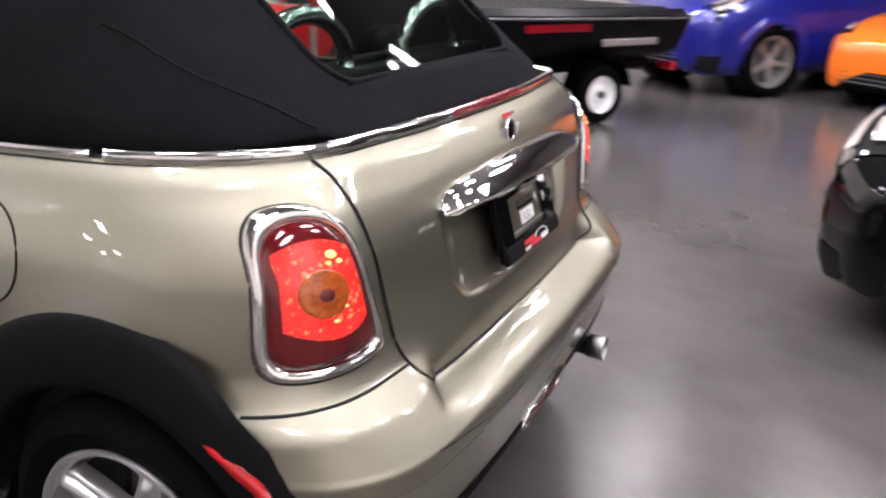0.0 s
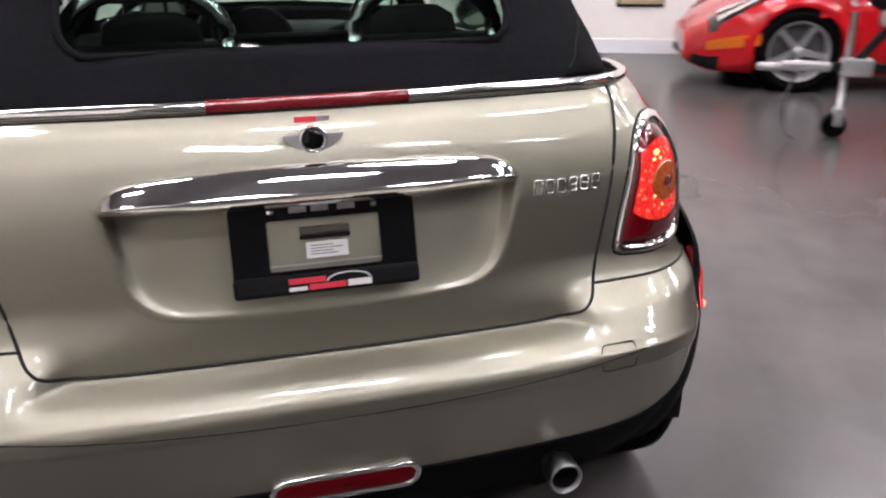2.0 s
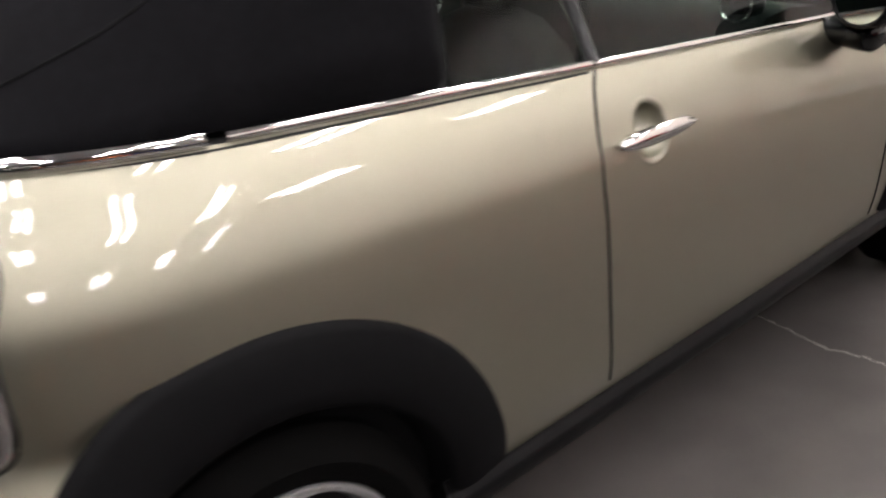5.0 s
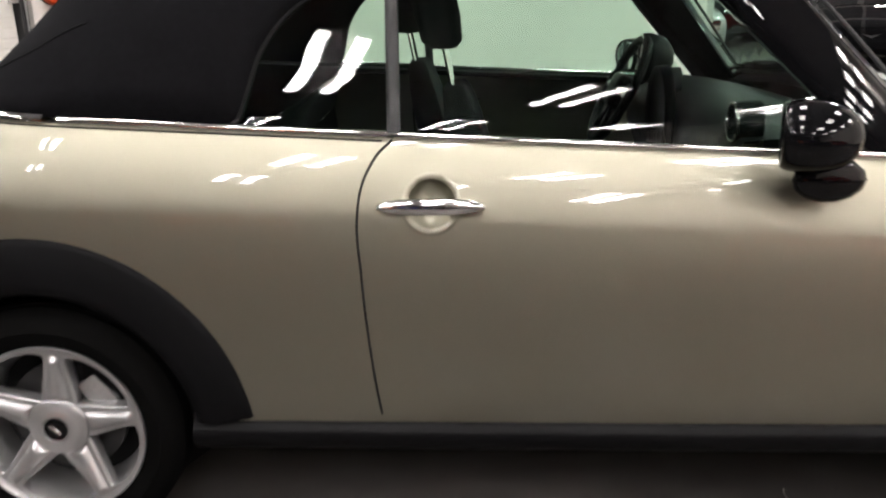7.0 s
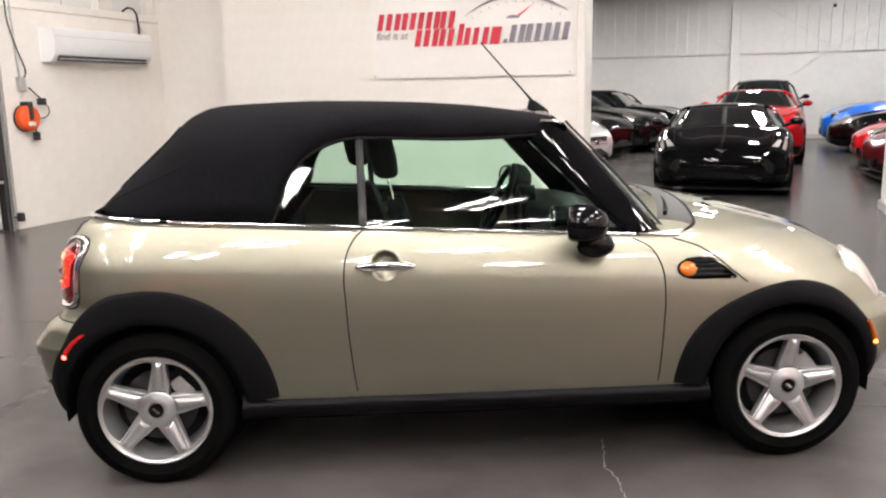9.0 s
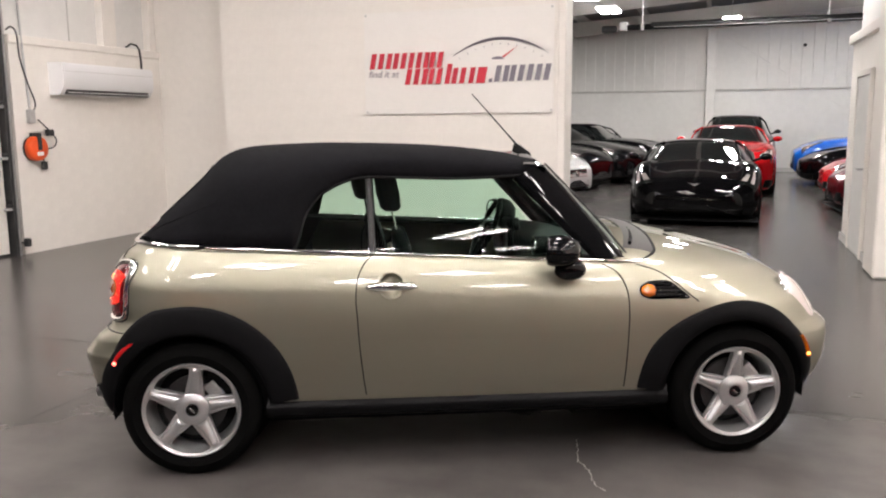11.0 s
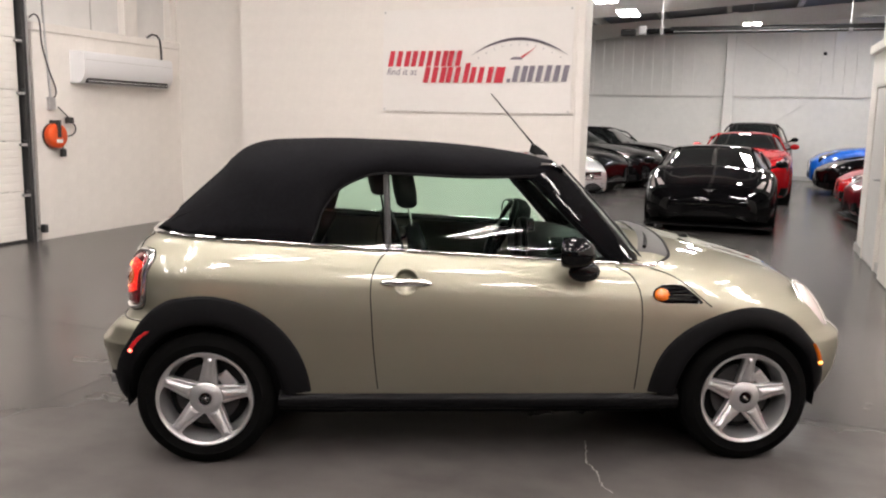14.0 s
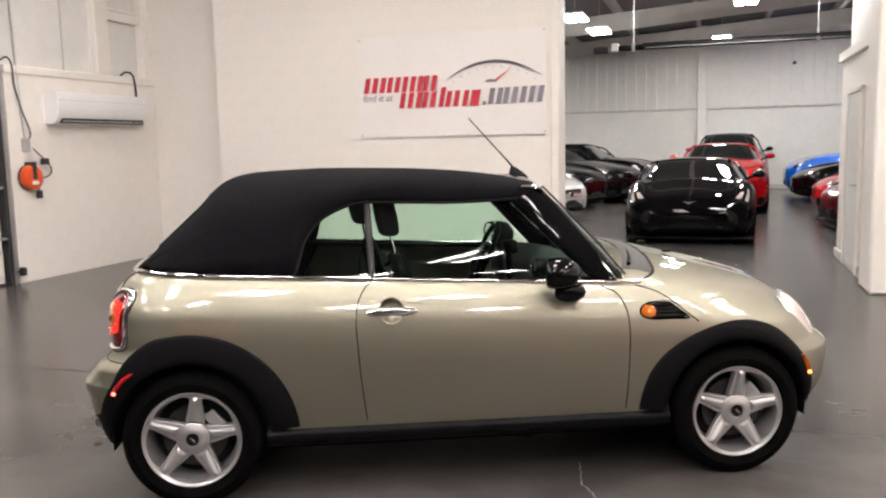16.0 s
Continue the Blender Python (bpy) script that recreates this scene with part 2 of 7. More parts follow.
def add_tube(bm, pts, r, n=8, cap=True):
    """A round bar along points; r may be one radius or one for each point."""
    pts = [Vector(p) for p in pts]
    rs = r if isinstance(r, (list, tuple)) else [r] * len(pts)
    up = Vector((0, 0, 1))
    rows = []
    for i, p in enumerate(pts):
        d = (pts[min(i + 1, len(pts) - 1)] - pts[max(i - 1, 0)]).normalized()
        a = d.cross(up if abs(d.dot(up)) < 0.95 else Vector((1, 0, 0))).normalized()
        b = a.cross(d).normalized()
        rows.append([p + (a * math.cos(2 * math.pi * k / n) + b * math.sin(2 * math.pi * k / n)) * rs[i] for k in range(n)])
    vs = add_grid(bm, rows, close_u=True)
    if cap:
        bm.faces.new(vs[0])
        bm.faces.new(vs[-1][::-1])
    return bm


def tube(pts, r, n=8):
    return add_tube(bmesh.new(), pts, r, n)


def add_prism(bm, outline, depth, m=None, bevel=0.0):
    """A plate with that outline in local x and z, its front at y = 0 and its back at y = depth."""
    a = [bm.verts.new((x, 0, z)) for x, z in outline]
    b = [bm.verts.new((x, depth, z)) for x, z in outline]
    front = bm.faces.new(a)
    bm.faces.new(b[::-1])
    k = len(a)
    for i in range(k):
        bm.faces.new((a[(i + 1) % k], a[i], b[i], b[(i + 1) % k]))
    bmesh.ops.recalc_face_normals(bm, faces=bm.faces[:])
    if bevel:
        bmesh.ops.bevel(bm, geom=list(front.edges), offset=bevel, segments=2, profile=0.6, affect="EDGES")
    if m is not None:
        bmesh.ops.transform(bm, matrix=m, verts=list({v for v in a + b if v.is_valid} | {v for f in bm.faces for v in f.verts if v in a}))
    return bm


def prism(outline, depth, m=None, bevel=0.0):
    bm = add_prism(bmesh.new(), outline, depth, None, bevel)
    if m is not None:
        bmesh.ops.transform(bm, matrix=m, verts=bm.verts[:])
    return bm


def hermite(xs, ys):
    """A smooth curve through points that does not overshoot."""
    xs, ys = np.array(xs, float), np.array(ys, float)
    d = np.diff(ys) / np.diff(xs)
    g = np.concatenate(([d[0]], np.where(d[1:] * d[:-1] > 0, 2 * d[1:] * d[:-1] / (d[1:] + d[:-1] + 1e-12), 0), [d[-1]]))

    def f(x):
        x = min(max(x, xs[0]), xs[-1])
        i = min(int(np.searchsorted(xs, x, "right")) - 1, len(d) - 1)
        h = xs[i + 1] - xs[i]
        t = (x - xs[i]) / h
        return float((2 * t**3 - 3 * t**2 + 1) * ys[i] + (t**3 - 2 * t**2 + t) * h * g[i] + (3 * t**2 - 2 * t**3) * ys[i + 1] + (t**3 - t**2) * h * g[i + 1])
    return f


def smoothstep(a, b, x):
    t = min(max((x - a) / (b - a), 0), 1)
    return t * t * (3 - 2 * t)


def spline(pts, n=8):
    """Points on a Catmull-Rom curve through pts."""
    p = [Vector(q) for q in pts]
    p = [2 * p[0] - p[1], *p, 2 * p[-1] - p[-2]]
    out = []
    for i in range(1, len(p) - 2):
        for k in range(n):
            t = k / n
            out.append(0.5 * (2 * p[i] + (p[i + 1] - p[i - 1]) * t + (2 * p[i - 1] - 5 * p[i] + 4 * p[i + 1] - p[i + 2]) * t**2
                              + (3 * p[i] - p[i - 1] - 3 * p[i + 1] + p[i + 2]) * t**3))
    out.append(p[-2])
    return out


# ---------------------------------------------------------------- the building, in its own axes: u along the sign wall, v into the rear hall
FLOOR_U, FLOOR_V = (-9.0, 15.0), (-14.0, 23.5)
solo("floor", box((FLOOR_U[0], FLOOR_V[0], -0.2), (FLOOR_U[1], FLOOR_V[1], 0.0)), FLOOR, "sealed dark grey concrete showroom floor, slightly glossy", "floor", BM, kind="structure")
# sawn joints in the slab
for a, b in (((-5.4, 0.94), (6.7, 0.94)), ((-0.95, -2.0), (-0.95, 6.3))):
    d = Vector((b[0] - a[0], b[1] - a[1], 0)).normalized() * 0.0016
    solo("floor_joint", box((min(a[0], b[0]) - abs(d.y), min(a[1], b[1]) - abs(d.x), -0.01), (max(a[0], b[0]) + abs(d.y), max(a[1], b[1]) + abs(d.x), 0.0012)), DARK_STEEL,
         "thin dark sawn joint in the concrete floor", "floor joint", BM, kind="structure")

H = 5.6
WV = 6.4


solo("wall_sign", box((-4.16, WV, 0), (0.56, WV + 0.40, H)), WALL_PAINT, "white painted block wall with a sign board", "wall", BM, kind="structure")
solo("wall_end_trim", box((0.56, WV - 0.02, 0), (0.66, WV + 0.42, H), 0.012), WALL_PAINT, "white steel edge trim of the block wall", "trim", BM, kind="structure")
solo("wall_sign_pier", box((-5.9, 6.77, 0), (-4.16, 7.0, H)), WALL_PAINT, "plain smooth white wall set back beside the block wall", "wall", BM, kind="structure")
# left wall: thicker white lower wall with a ledge, sheet above, a roller door before it
solo("wall_left_lower", box((-5.75, 4.02, 0), (-5.49, 6.765, 2.51)), WALL_PAINT, "white painted lower block wall with a cooling unit", "wall", BM, kind="structure")
solo("wall_ledge", box((-5.76, 4.02, 2.51), (-5.465, 6.765, 2.61), 0.01), WALL_PAINT, "white ledge along the lower wall", "trim", BM, kind="structure")
solo("wall_left_upper", box((-5.90, 4.0, 2.61), (-5.64, 6.765, H)), SHEET_WALL, "white sheet cladding above the ledge", "wall", BM, kind="structure")
for v, w in ((5.66, 0.26), (6.62, 0.14)):
    solo("wall_post", box((-5.64, v, 2.61), (-5.52, v + w, H), 0.006), WALL_PAINT, "white upright post of the wall frame", "post", BM, kind="structure")
for z in (3.38, 3.78, 4.18, 4.62):
    solo("wall_rail", box((-5.64, 5.92, z), (-5.565, 6.62, z + 0.17), 0.006), WALL_PAINT, "white cross rail between wall posts", "rail", BM, kind="structure")
    solo("wall_rail_lip", box((-5.565, 5.92, z + 0.13), (-5.54, 6.62, z + 0.17), 0.004), WALL_PAINT, "white lip of the cross rail", "rail", BM, kind="structure")
solo("wall_sheet_joint", box((-5.64, 5.15, 2.61), (-5.634, 5.165, H)), FRAME_STEEL, "grey joint between two wall sheets", "trim", BM, kind="structure")
solo("wall_left_over_door", box((-5.75, -0.6, 4.2), (-5.49, 4.0, H)), WALL_PAINT, "white wall over the roller door", "wall", BM, kind="structure")
# added unseen wall facing the tail, dark so the paint reflects less light
solo("wall_left_unseen", box((-5.75, -14, 0), (-5.49, -0.6, H)), UNSEEN_WALL, "unseen closing side wall, dark grey to dim reflections", "wall", BM, kind="structure")
# rear hall
solo("wall_far", box((-9, 23.4, 0), (15, 23.6, 8)), SHEET_WALL, "white far wall of the rear hall", "wall", BM, kind="structure")
solo("wall_hall_left", box((-9.2, 7.0, 0), (-9.0, 23.6, 8)), SHEET_WALL, "white side wall of the rear hall", "wall", BM, kind="structure")
solo("wall_hall_right", box((15, 5, 0), (15.2, 23.6, 8)), SHEET_WALL, "white side wall of the rear hall", "wall", BM, kind="structure")
solo("wall_hall_front", box((-9.0, 6.78, 0), (-5.91, 7.0, H)), WALL_PAINT, "white wall of the rear hall", "wall", BM, kind="structure")
# jamb wall at the right of the opening, front wall of the near room
solo("wall_jamb", box((4.02, 5.75, 0), (4.25, 8.1, 2.48)), WALL_PAINT, "white jamb wall beside the opening", "wall", BM, kind="structure")
solo("wall_jamb_top", box((3.97, 5.75, 2.48), (4.30, 8.15, 2.60), 0.01), WALL_PAINT, "white capping of the jamb wall", "trim", BM, kind="structure")
solo("wall_jamb_upper", box((4.10, 5.75, 2.60), (4.25, 8.1, H)), SHEET_WALL, "white wall above the jamb", "wall", BM, kind="structure")
solo("wall_pier", box((3.93, 5.15, 0), (4.35, 5.75, H), 0.02), WALL_PAINT, "white square pier at the opening", "wall", BM, kind="structure")
solo("wall_front_side", box((4.35, 5.15, 0), (15, 5.4, H)), WALL_PAINT, "white wall beside the opening", "wall", BM, kind="structure")
solo("wall_front", box((6.50, 0.27, 0), (6.75, 5.15, H)), WALL_PAINT, "white wall ahead of the car", "wall", BM, kind="structure")
solo("wall_front_return", box((6.75, 0.27, 0), (7.74, 0.50, H)), WALL_PAINT, "white return wall", "wall", BM, kind="structure")
solo("wall_front_recess", box((7.74, -14, 0), (8.3, 0.50, H)), WALL_PAINT, "white wall with posters behind the red car", "wall", BM, kind="structure")
# added unseen wall closing the room, dark to dim floor and side reflections
solo("wall_behind", box((-5.75, -14.2, 0), (8.3, -14.0, H)), UNSEEN_WALL, "unseen closing wall behind the parked cars, dark grey to dim reflections", "wall", BM, kind="structure")
solo("ceiling_near", box((-6, -14.2, H), (8.3, WV + 0.25, H + 0.15)), DECK, "grey steel deck ceiling", "ceiling", BM, kind="structure")
# sloping ceiling of the rear hall
bm = bmesh.new()
add_grid(bm, [[(-9.2, WV, 4.2), (15.2, WV, 5.85)], [(-9.2, 23.6, 4.2), (15.2, 23.6, 5.85)]])
solo("ceiling_hall", bm, DECK, "grey sloping steel deck of the rear hall", "ceiling", BM, kind="structure")


# ---------------------------------------------------------------- lamps
def ceiling_lamp(m, group):
    t = thing("ceiling_lamp", "twin-panel white high bay lamp hung from the ceiling, lit", "lamp", m, group)
    for s in (-1, 1):
        part("diffuser", box((s * 0.17 - 0.062, -0.58, -0.03), (s * 0.17 + 0.062, 0.58, 0.0)), PANEL_LIGHT, t, "bright lit panel")
    part("housing", box((-0.24, -0.62, 0.002), (0.24, 0.62, 0.06), 0.01), WHITE_PLASTIC, t)
    part("rod", tube([(0, 0, 0.06), (0, 0, 0.485)], 0.008), GALV, t)
    return t


LAMP_U, LAMP_V = (-3.5, -1.05, 1.4, 3.85, 6.3), (-7.1, -4.0, -0.9, 2.2)
first = ceiling_lamp(BM @ pose(LAMP_U[0], LAMP_V[0], 5.12), "lamps of the near room")
for u, v in itertools.product(LAMP_U, LAMP_V):
    if (u, v) != (LAMP_U[0], LAMP_V[0]):
        copy_thing(first, BM @ pose(u, v, 5.12))


# ---------------------------------------------------------------- the convertible
WB, WR = 2.467, 0.302
ZK = [0.17, 0.26, 0.33, 0.42, 0.50, 0.555, 0.595, 0.625, 0.70, 0.80, 0.88, 0.93, 0.966, 1.02, 1.06, 1.085]
XR = hermite([0.17, 0.26, 0.33, 0.42, 0.495, 0.512, 0.530, 0.546, 0.558, 0.566, 0.5715, 0.5755, 0.579, 0.583, 0.62, 0.70, 0.80, 0.88, 0.93, 0.966, 1.02, 1.06, 1.085],
             [-0.40, -0.450, -0.479, -0.503, -0.519, -0.526, -0.528, -0.521, -0.507, -0.490, -0.468, -0.445, -0.427, -0.421, -0.419, -0.414, -0.404, -0.382, -0.350, -0.308, -0.275, -0.255, -0.245])
# the bumper's corners slope up further than its middle, to the foot of the rear wings
XR_EAR = hermite([0.495, 0.512, 0.540, 0.556, 0.600, 0.646, 0.70, 0.80], [-0.516, -0.526, -0.526, -0.514, -0.468, -0.418, -0.414, -0.404])
HW = hermite(ZK, [0.74, 0.79, 0.812, 0.826, 0.830, 0.832, 0.833, 0.834, 0.833, 0.825, 0.804, 0.780, 0.750, 0.67, 0.50, 0.30])
RX = hermite([0.17, 0.33, 0.55, 0.64, 0.80, 0.966, 1.085], [0.32, 0.35, 0.36, 0.29, 0.29, 0.38, 0.4])
RY = hermite([0.17, 0.33, 0.55, 0.64, 0.80, 0.966, 1.085], [0.24, 0.25, 0.25, 0.21, 0.20, 0.22, 0.2])
XF = hermite(ZK, [2.98, 3.06, 3.105, 3.135, 3.145, 3.140, 3.110, 3.085, 3.06, 3.01, 2.93, 2.85, 2.74, 2.50, 2.25, 2.02])
FX = hermite([0.17, 0.5, 0.75, 0.9, 1.02, 1.085], [0.45, 0.50, 0.62, 0.80, 0.65, 0.3])
FY = hermite([0.17, 0.5, 0.75, 0.9, 1.02, 1.085], [0.40, 0.42, 0.46, 0.52, 0.45, 0.2])


def bezier(a, b, c, d, n):
    return [((1 - t)**3 * a[0] + 3 * (1 - t)**2 * t * b[0] + 3 * (1 - t) * t * t * c[0] + t**3 * d[0],
             (1 - t)**3 * a[1] + 3 * (1 - t)**2 * t * b[1] + 3 * (1 - t) * t * t * c[1] + t**3 * d[1]) for t in (i / n for i in range(n))]


def plain_outline(h, profile):
    """Half of the body's outline at the level h, from the middle of the tail round the side to the nose: x and half width."""
    xr, w, rx, ry, xf, fx, fy = profile(h), HW(h), RX(h), RY(h), XF(h), FX(h), FY(h)
    wr = w - 0.012 * smoothstep(0.80, 0.966, h)
    tuck = smoothstep(0.60, 0.69, h) * (1 - 0.5 * smoothstep(0.90, 0.966, h))
    b = (xr + 0.022 + 0.030 * tuck, wr - ry)
    c = (b[0] + rx + 0.065 * tuck, wr)
    e = (xf - 0.05, w - fy)
    d = (xf - 0.05 - fx, w)
    pts = bezier((xr, 0), (xr, 0.25), (b[0] - 0.018, b[1] - 0.15), b, 44)
    pts += bezier(b, (b[0] + 0.12 * ry * 0.72, b[1] + ry * 0.72), (c[0] - rx * (0.62 - 0.10 * tuck), c[1]), c, 20)
    pts += bezier(c, (c[0] + 0.5, c[1] + 0.004), (d[0] - 0.6, d[1] + 0.012), d, 140)
    pts += bezier(d, (d[0] + fx * 0.55, d[1]), (e[0] - 0.03, e[1] + fy * 0.5), e, 18)
    pts += bezier(e, (e[0] + 0.03, e[1] - 0.12), (xf, 0.15), (xf, 0), 12) + [(xf, 0)]
    return np.array(pts)


def outline(h):
    """The body's outline, with the bumper reaching higher at its corners than under the boot lid."""
    low = plain_outline(h, XR)
    if not 0.495 < h < 0.80:
        return low
    high = plain_outline(h, XR_EAR)
    k = np.array([smoothstep(0.44, 0.545, w) if i < 120 else 1.0 for i, (_, w) in enumerate(low)])[:, None]
    return low * (1 - k) + high * k


def lift(x, h):
    """The height at x of the level h: the waist rises to the tail."""
    return h + 0.05 * (0.8 - x) * smoothstep(0.50, 0.95, h)


LEVEL = {}


def level_of(x, z):
    h = z
    for _ in range(12):
        h -= lift(x, h) - z
    return h


def outline_at(h):
    k = round(h, 3)
    if k not in LEVEL:
        LEVEL[k] = outline(k)
    return LEVEL[k]


def side(x, z):
    """Half width of the body at x and height z."""
    o = outline_at(level_of(x, z))
    return float(np.interp(x, o[:, 0], o[:, 1]))


def back(y, z):
    """x of the tail at half width y and height z."""
    x = -0.4
    for _ in range(4):
        o = outline_at(level_of(x, z))[:72]
        x = float(np.interp(abs(y), o[:, 1], o[:, 0]))
    return x


def side_pt(x, z, out=0.0, s=-1):
    return Vector((x, s * (side(x, z) + out), z))


def back_pt(y, z, out=0.0):
    d = 0.01
    gy = (back(y + d, z) - back(y - d, z)) / (2 * d)
    gz = (back(y, z + d) - back(y, z - d)) / (2 * d)
    n = Vector((-1, gy, gz)).normalized()
    return Vector((back(y, z), y, z)) + n * out


def body_faces(h0, h1, n, keep):
    bm = bmesh.new()
    rows = []
    levels = [h0 + (h1 - h0) * i / n for i in range(n + 1)]
    # closer rows where the bumper's shelf turns into its face
    levels = sorted([h for h in levels if not 0.545 < h < 0.586] + [0.546 + 0.002 * k for k in range(20) if h0 < 0.546 < h1])
    for h in levels:
        o = outline(h)
        half = [Vector((x, -w, lift(x, h))) for x, w in o]
        other = [Vector((x, w, lift(x, h))) for x, w in o[1:-1]][::-1]
        rows.append(half + other)
    add_grid(bm, rows, close_u=True)
    kill = [f for f in bm.faces if not keep(f.calc_center_median())]
    bmesh.ops.delete(bm, geom=kill, context="FACES")
    bmesh.ops.recalc_face_normals(bm, faces=bm.faces[:])
    return bm


def in_arch(p, r):
    return abs(p.y) > 0.5 and min(math.hypot(p.x, p.z - WR), math.hypot(p.x - WB, p.z - WR)) < r


BELT = 0.966
car = thing("convertible_car", "champagne beige metallic small convertible with its black soft top up", "car")
RECESS = [(y, z) for y, _, z in spline([(y, 0, z) for y, z in ((-0.366, 0.880), (-0.362, 0.85), (-0.350, 0.79), (-0.330, 0.728), (-0.285, 0.692), (-0.20, 0.680), (0, 0.674), (0.20, 0.680), (0.285, 0.692), (0.330, 0.728), (0.350, 0.79), (0.362, 0.85), (0.366, 0.880))], 5)]
RECESS += [(0.2, 0.896), (0.0, 0.900), (-0.2, 0.896)]
RECESS_Z = 0.79
LOWER_EDGE = hermite([0, 0.15, 0.32, 0.50, 0.62, 0.70, 0.80], [0.345, 0.345, 0.347, 0.351, 0.366, 0.393, 0.445])


def in_recess(p):
    if p.x > -0.2 or abs(p.y) > 0.37:
        return False
    g = 1 - 0.009 / max(0.05, math.hypot(p.y, p.z - RECESS_Z))
    y, z, inside = p.y * g, RECESS_Z + (p.z - RECESS_Z) * g, False
    for (ya, za), (yb, zb) in zip(RECESS, RECESS[1:] + RECESS[:1]):
        if (za > z) != (zb > z) and y < ya + (yb - ya) * (z - za) / (zb - za):
            inside = not inside
    return inside


def is_paint(p):
    if in_arch(p, 0.40) or in_recess(p) or p.x < -0.2 and p.z < LOWER_EDGE(abs(p.y)):
        return False
    if math.hypot(p.x - 0.884, p.z - 0.838) < 0.055 and abs(p.y) > 0.6:
        return False
    return p.z < lift(p.x, BELT) or p.x > 1.93


def is_lower(p):
    if in_arch(p, 0.37) or p.x > 0.30 or p.x < 0.1 and p.z < 0.19 + 0.115 * smoothstep(0.40, 0.74, abs(p.y)):
        return False
    return p.z < (LOWER_EDGE(abs(p.y)) + 0.012 if p.x < -0.2 else 0.325)


part("body", body_faces(0.325, 1.085, 152, is_paint), PAINT, car, "champagne beige metallic painted body", smooth=True)
bm = body_faces(0.17, 0.50, 42, is_lower)
for v in bm.verts:
    if v.co.x < -0.2:
        v.co += Vector((0.003, -math.copysign(0.002, v.co.y), 0))
part("lower_body", bm, CLAD, car, "grained black plastic lower body", smooth=True)


def glass_material(name, tint, rough=0.0):
    """Thin tinted glass: clear through, glossy by Fresnel."""
    m = bpy.data.materials.new(name)
    m.use_nodes = True
    nt = m.node_tree
    nt.nodes.remove(nt.nodes["Principled BSDF"])
    out = nt.nodes["Material Output"]
    tr, gl, mix, fr = (nt.nodes.new(k) for k in ("ShaderNodeBsdfTransparent", "ShaderNodeBsdfGlossy", "ShaderNodeMixShader", "ShaderNodeLayerWeight"))
    tr.inputs[0].default_value = (*tint, 1)
    gl.inputs["Roughness"].default_value = rough
    fr.inputs["Blend"].default_value = 0.5
    pw, ma = nt.nodes.new("ShaderNodeMath"), nt.nodes.new("ShaderNodeMath")
    pw.operation, ma.operation = "POWER", "MULTIPLY_ADD"
    pw.inputs[1].default_value, ma.inputs[1].default_value, ma.inputs[2].default_value = 5.0, 0.90, 0.04
    nt.links.new(fr.outputs["Facing"], pw.inputs[0])
    nt.links.new(pw.outputs[0], ma.inputs[0])
    nt.links.new(ma.outputs[0], mix.inputs[0])
    nt.links.new(tr.outputs[0], mix.inputs[1])
    nt.links.new(gl.outputs[0], mix.inputs[2])
    nt.links.new(mix.outputs[0], out.inputs[0])
    return m


CAR_GLASS = glass_material("green_tinted_glass", (0.75, 0.92, 0.83))
REAR_GLASS = glass_material("dark_tinted_glass", (0.55, 0.66, 0.60))
RED_LIT = material("lit_red_lens", (0.55, 0.01, 0.012), 0.12, 0.0, 1.0, 0.0, emit=(1.0, 0.05, 0.025), strength=0.9)


def facet(m, scale, lo, hi):
    """Give a lit lens the uneven glow of a facetted reflector behind it."""
    nt = m.node_tree
    co, vo, mr = nt.nodes.new("ShaderNodeTexCoord"), nt.nodes.new("ShaderNodeTexVoronoi"), nt.nodes.new("ShaderNodeMapRange")
    vo.inputs["Scale"].default_value = scale
    nt.links.new(co.outputs["Object"], vo.inputs["Vector"])
    mr.inputs["To Min"].default_value, mr.inputs["To Max"].default_value = lo, hi
    sep = nt.nodes.new("ShaderNodeSeparateColor")
    nt.links.new(vo.outputs["Color"], sep.inputs[0])
    nt.links.new(sep.outputs[0], mr.inputs["Value"])
    nt.links.new(mr.outputs[0], nt.nodes["Principled BSDF"].inputs["Emission Strength"])
    bn = nt.nodes.new("ShaderNodeBump")
    bn.inputs["Strength"].default_value, bn.inputs["Distance"].default_value = 0.4, 0.002
    nt.links.new(vo.outputs["Distance"], bn.inputs["Height"])
    nt.links.new(bn.outputs[0], nt.nodes["Principled BSDF"].inputs["Normal"])


facet(RED_LIT, 190, 0.30, 0.85)
nt_ = RED_LIT.node_tree
v_, s_, r_ = nt_.nodes.new("ShaderNodeTexVoronoi"), nt_.nodes.new("ShaderNodeSeparateColor"), nt_.nodes.new("ShaderNodeValToRGB")
v_.inputs["Scale"].default_value = 170
nt_.links.new(nt_.nodes["Texture Coordinate"].outputs["Object"], v_.inputs["Vector"])
nt_.links.new(v_.outputs["Color"], s_.inputs[0])
nt_.links.new(s_.outputs[1], r_.inputs["Fac"])
r_.color_ramp.interpolation = "CONSTANT"
r_.color_ramp.elements[0].color = (1.0, 0.035, 0.02, 1)
r_.color_ramp.elements[1].position, r_.color_ramp.elements[1].color = 0.90, (1.6, 0.34, 0.12, 1)
nt_.links.new(r_.outputs[0], nt_.nodes["Principled BSDF"].inputs["Emission Color"])
HOT_BULB = material("lamp_bulb_glow", (0.9, 0.3, 0.1), 0.3, emit=(1.0, 0.36, 0.10), strength=2.2)
RED_GLOW = material("marker_glow", (0.34, 0.006, 0.010), 0.2, 0.0, 0.4, 0.0, emit=(1.0, 0.03, 0.02), strength=0.05)
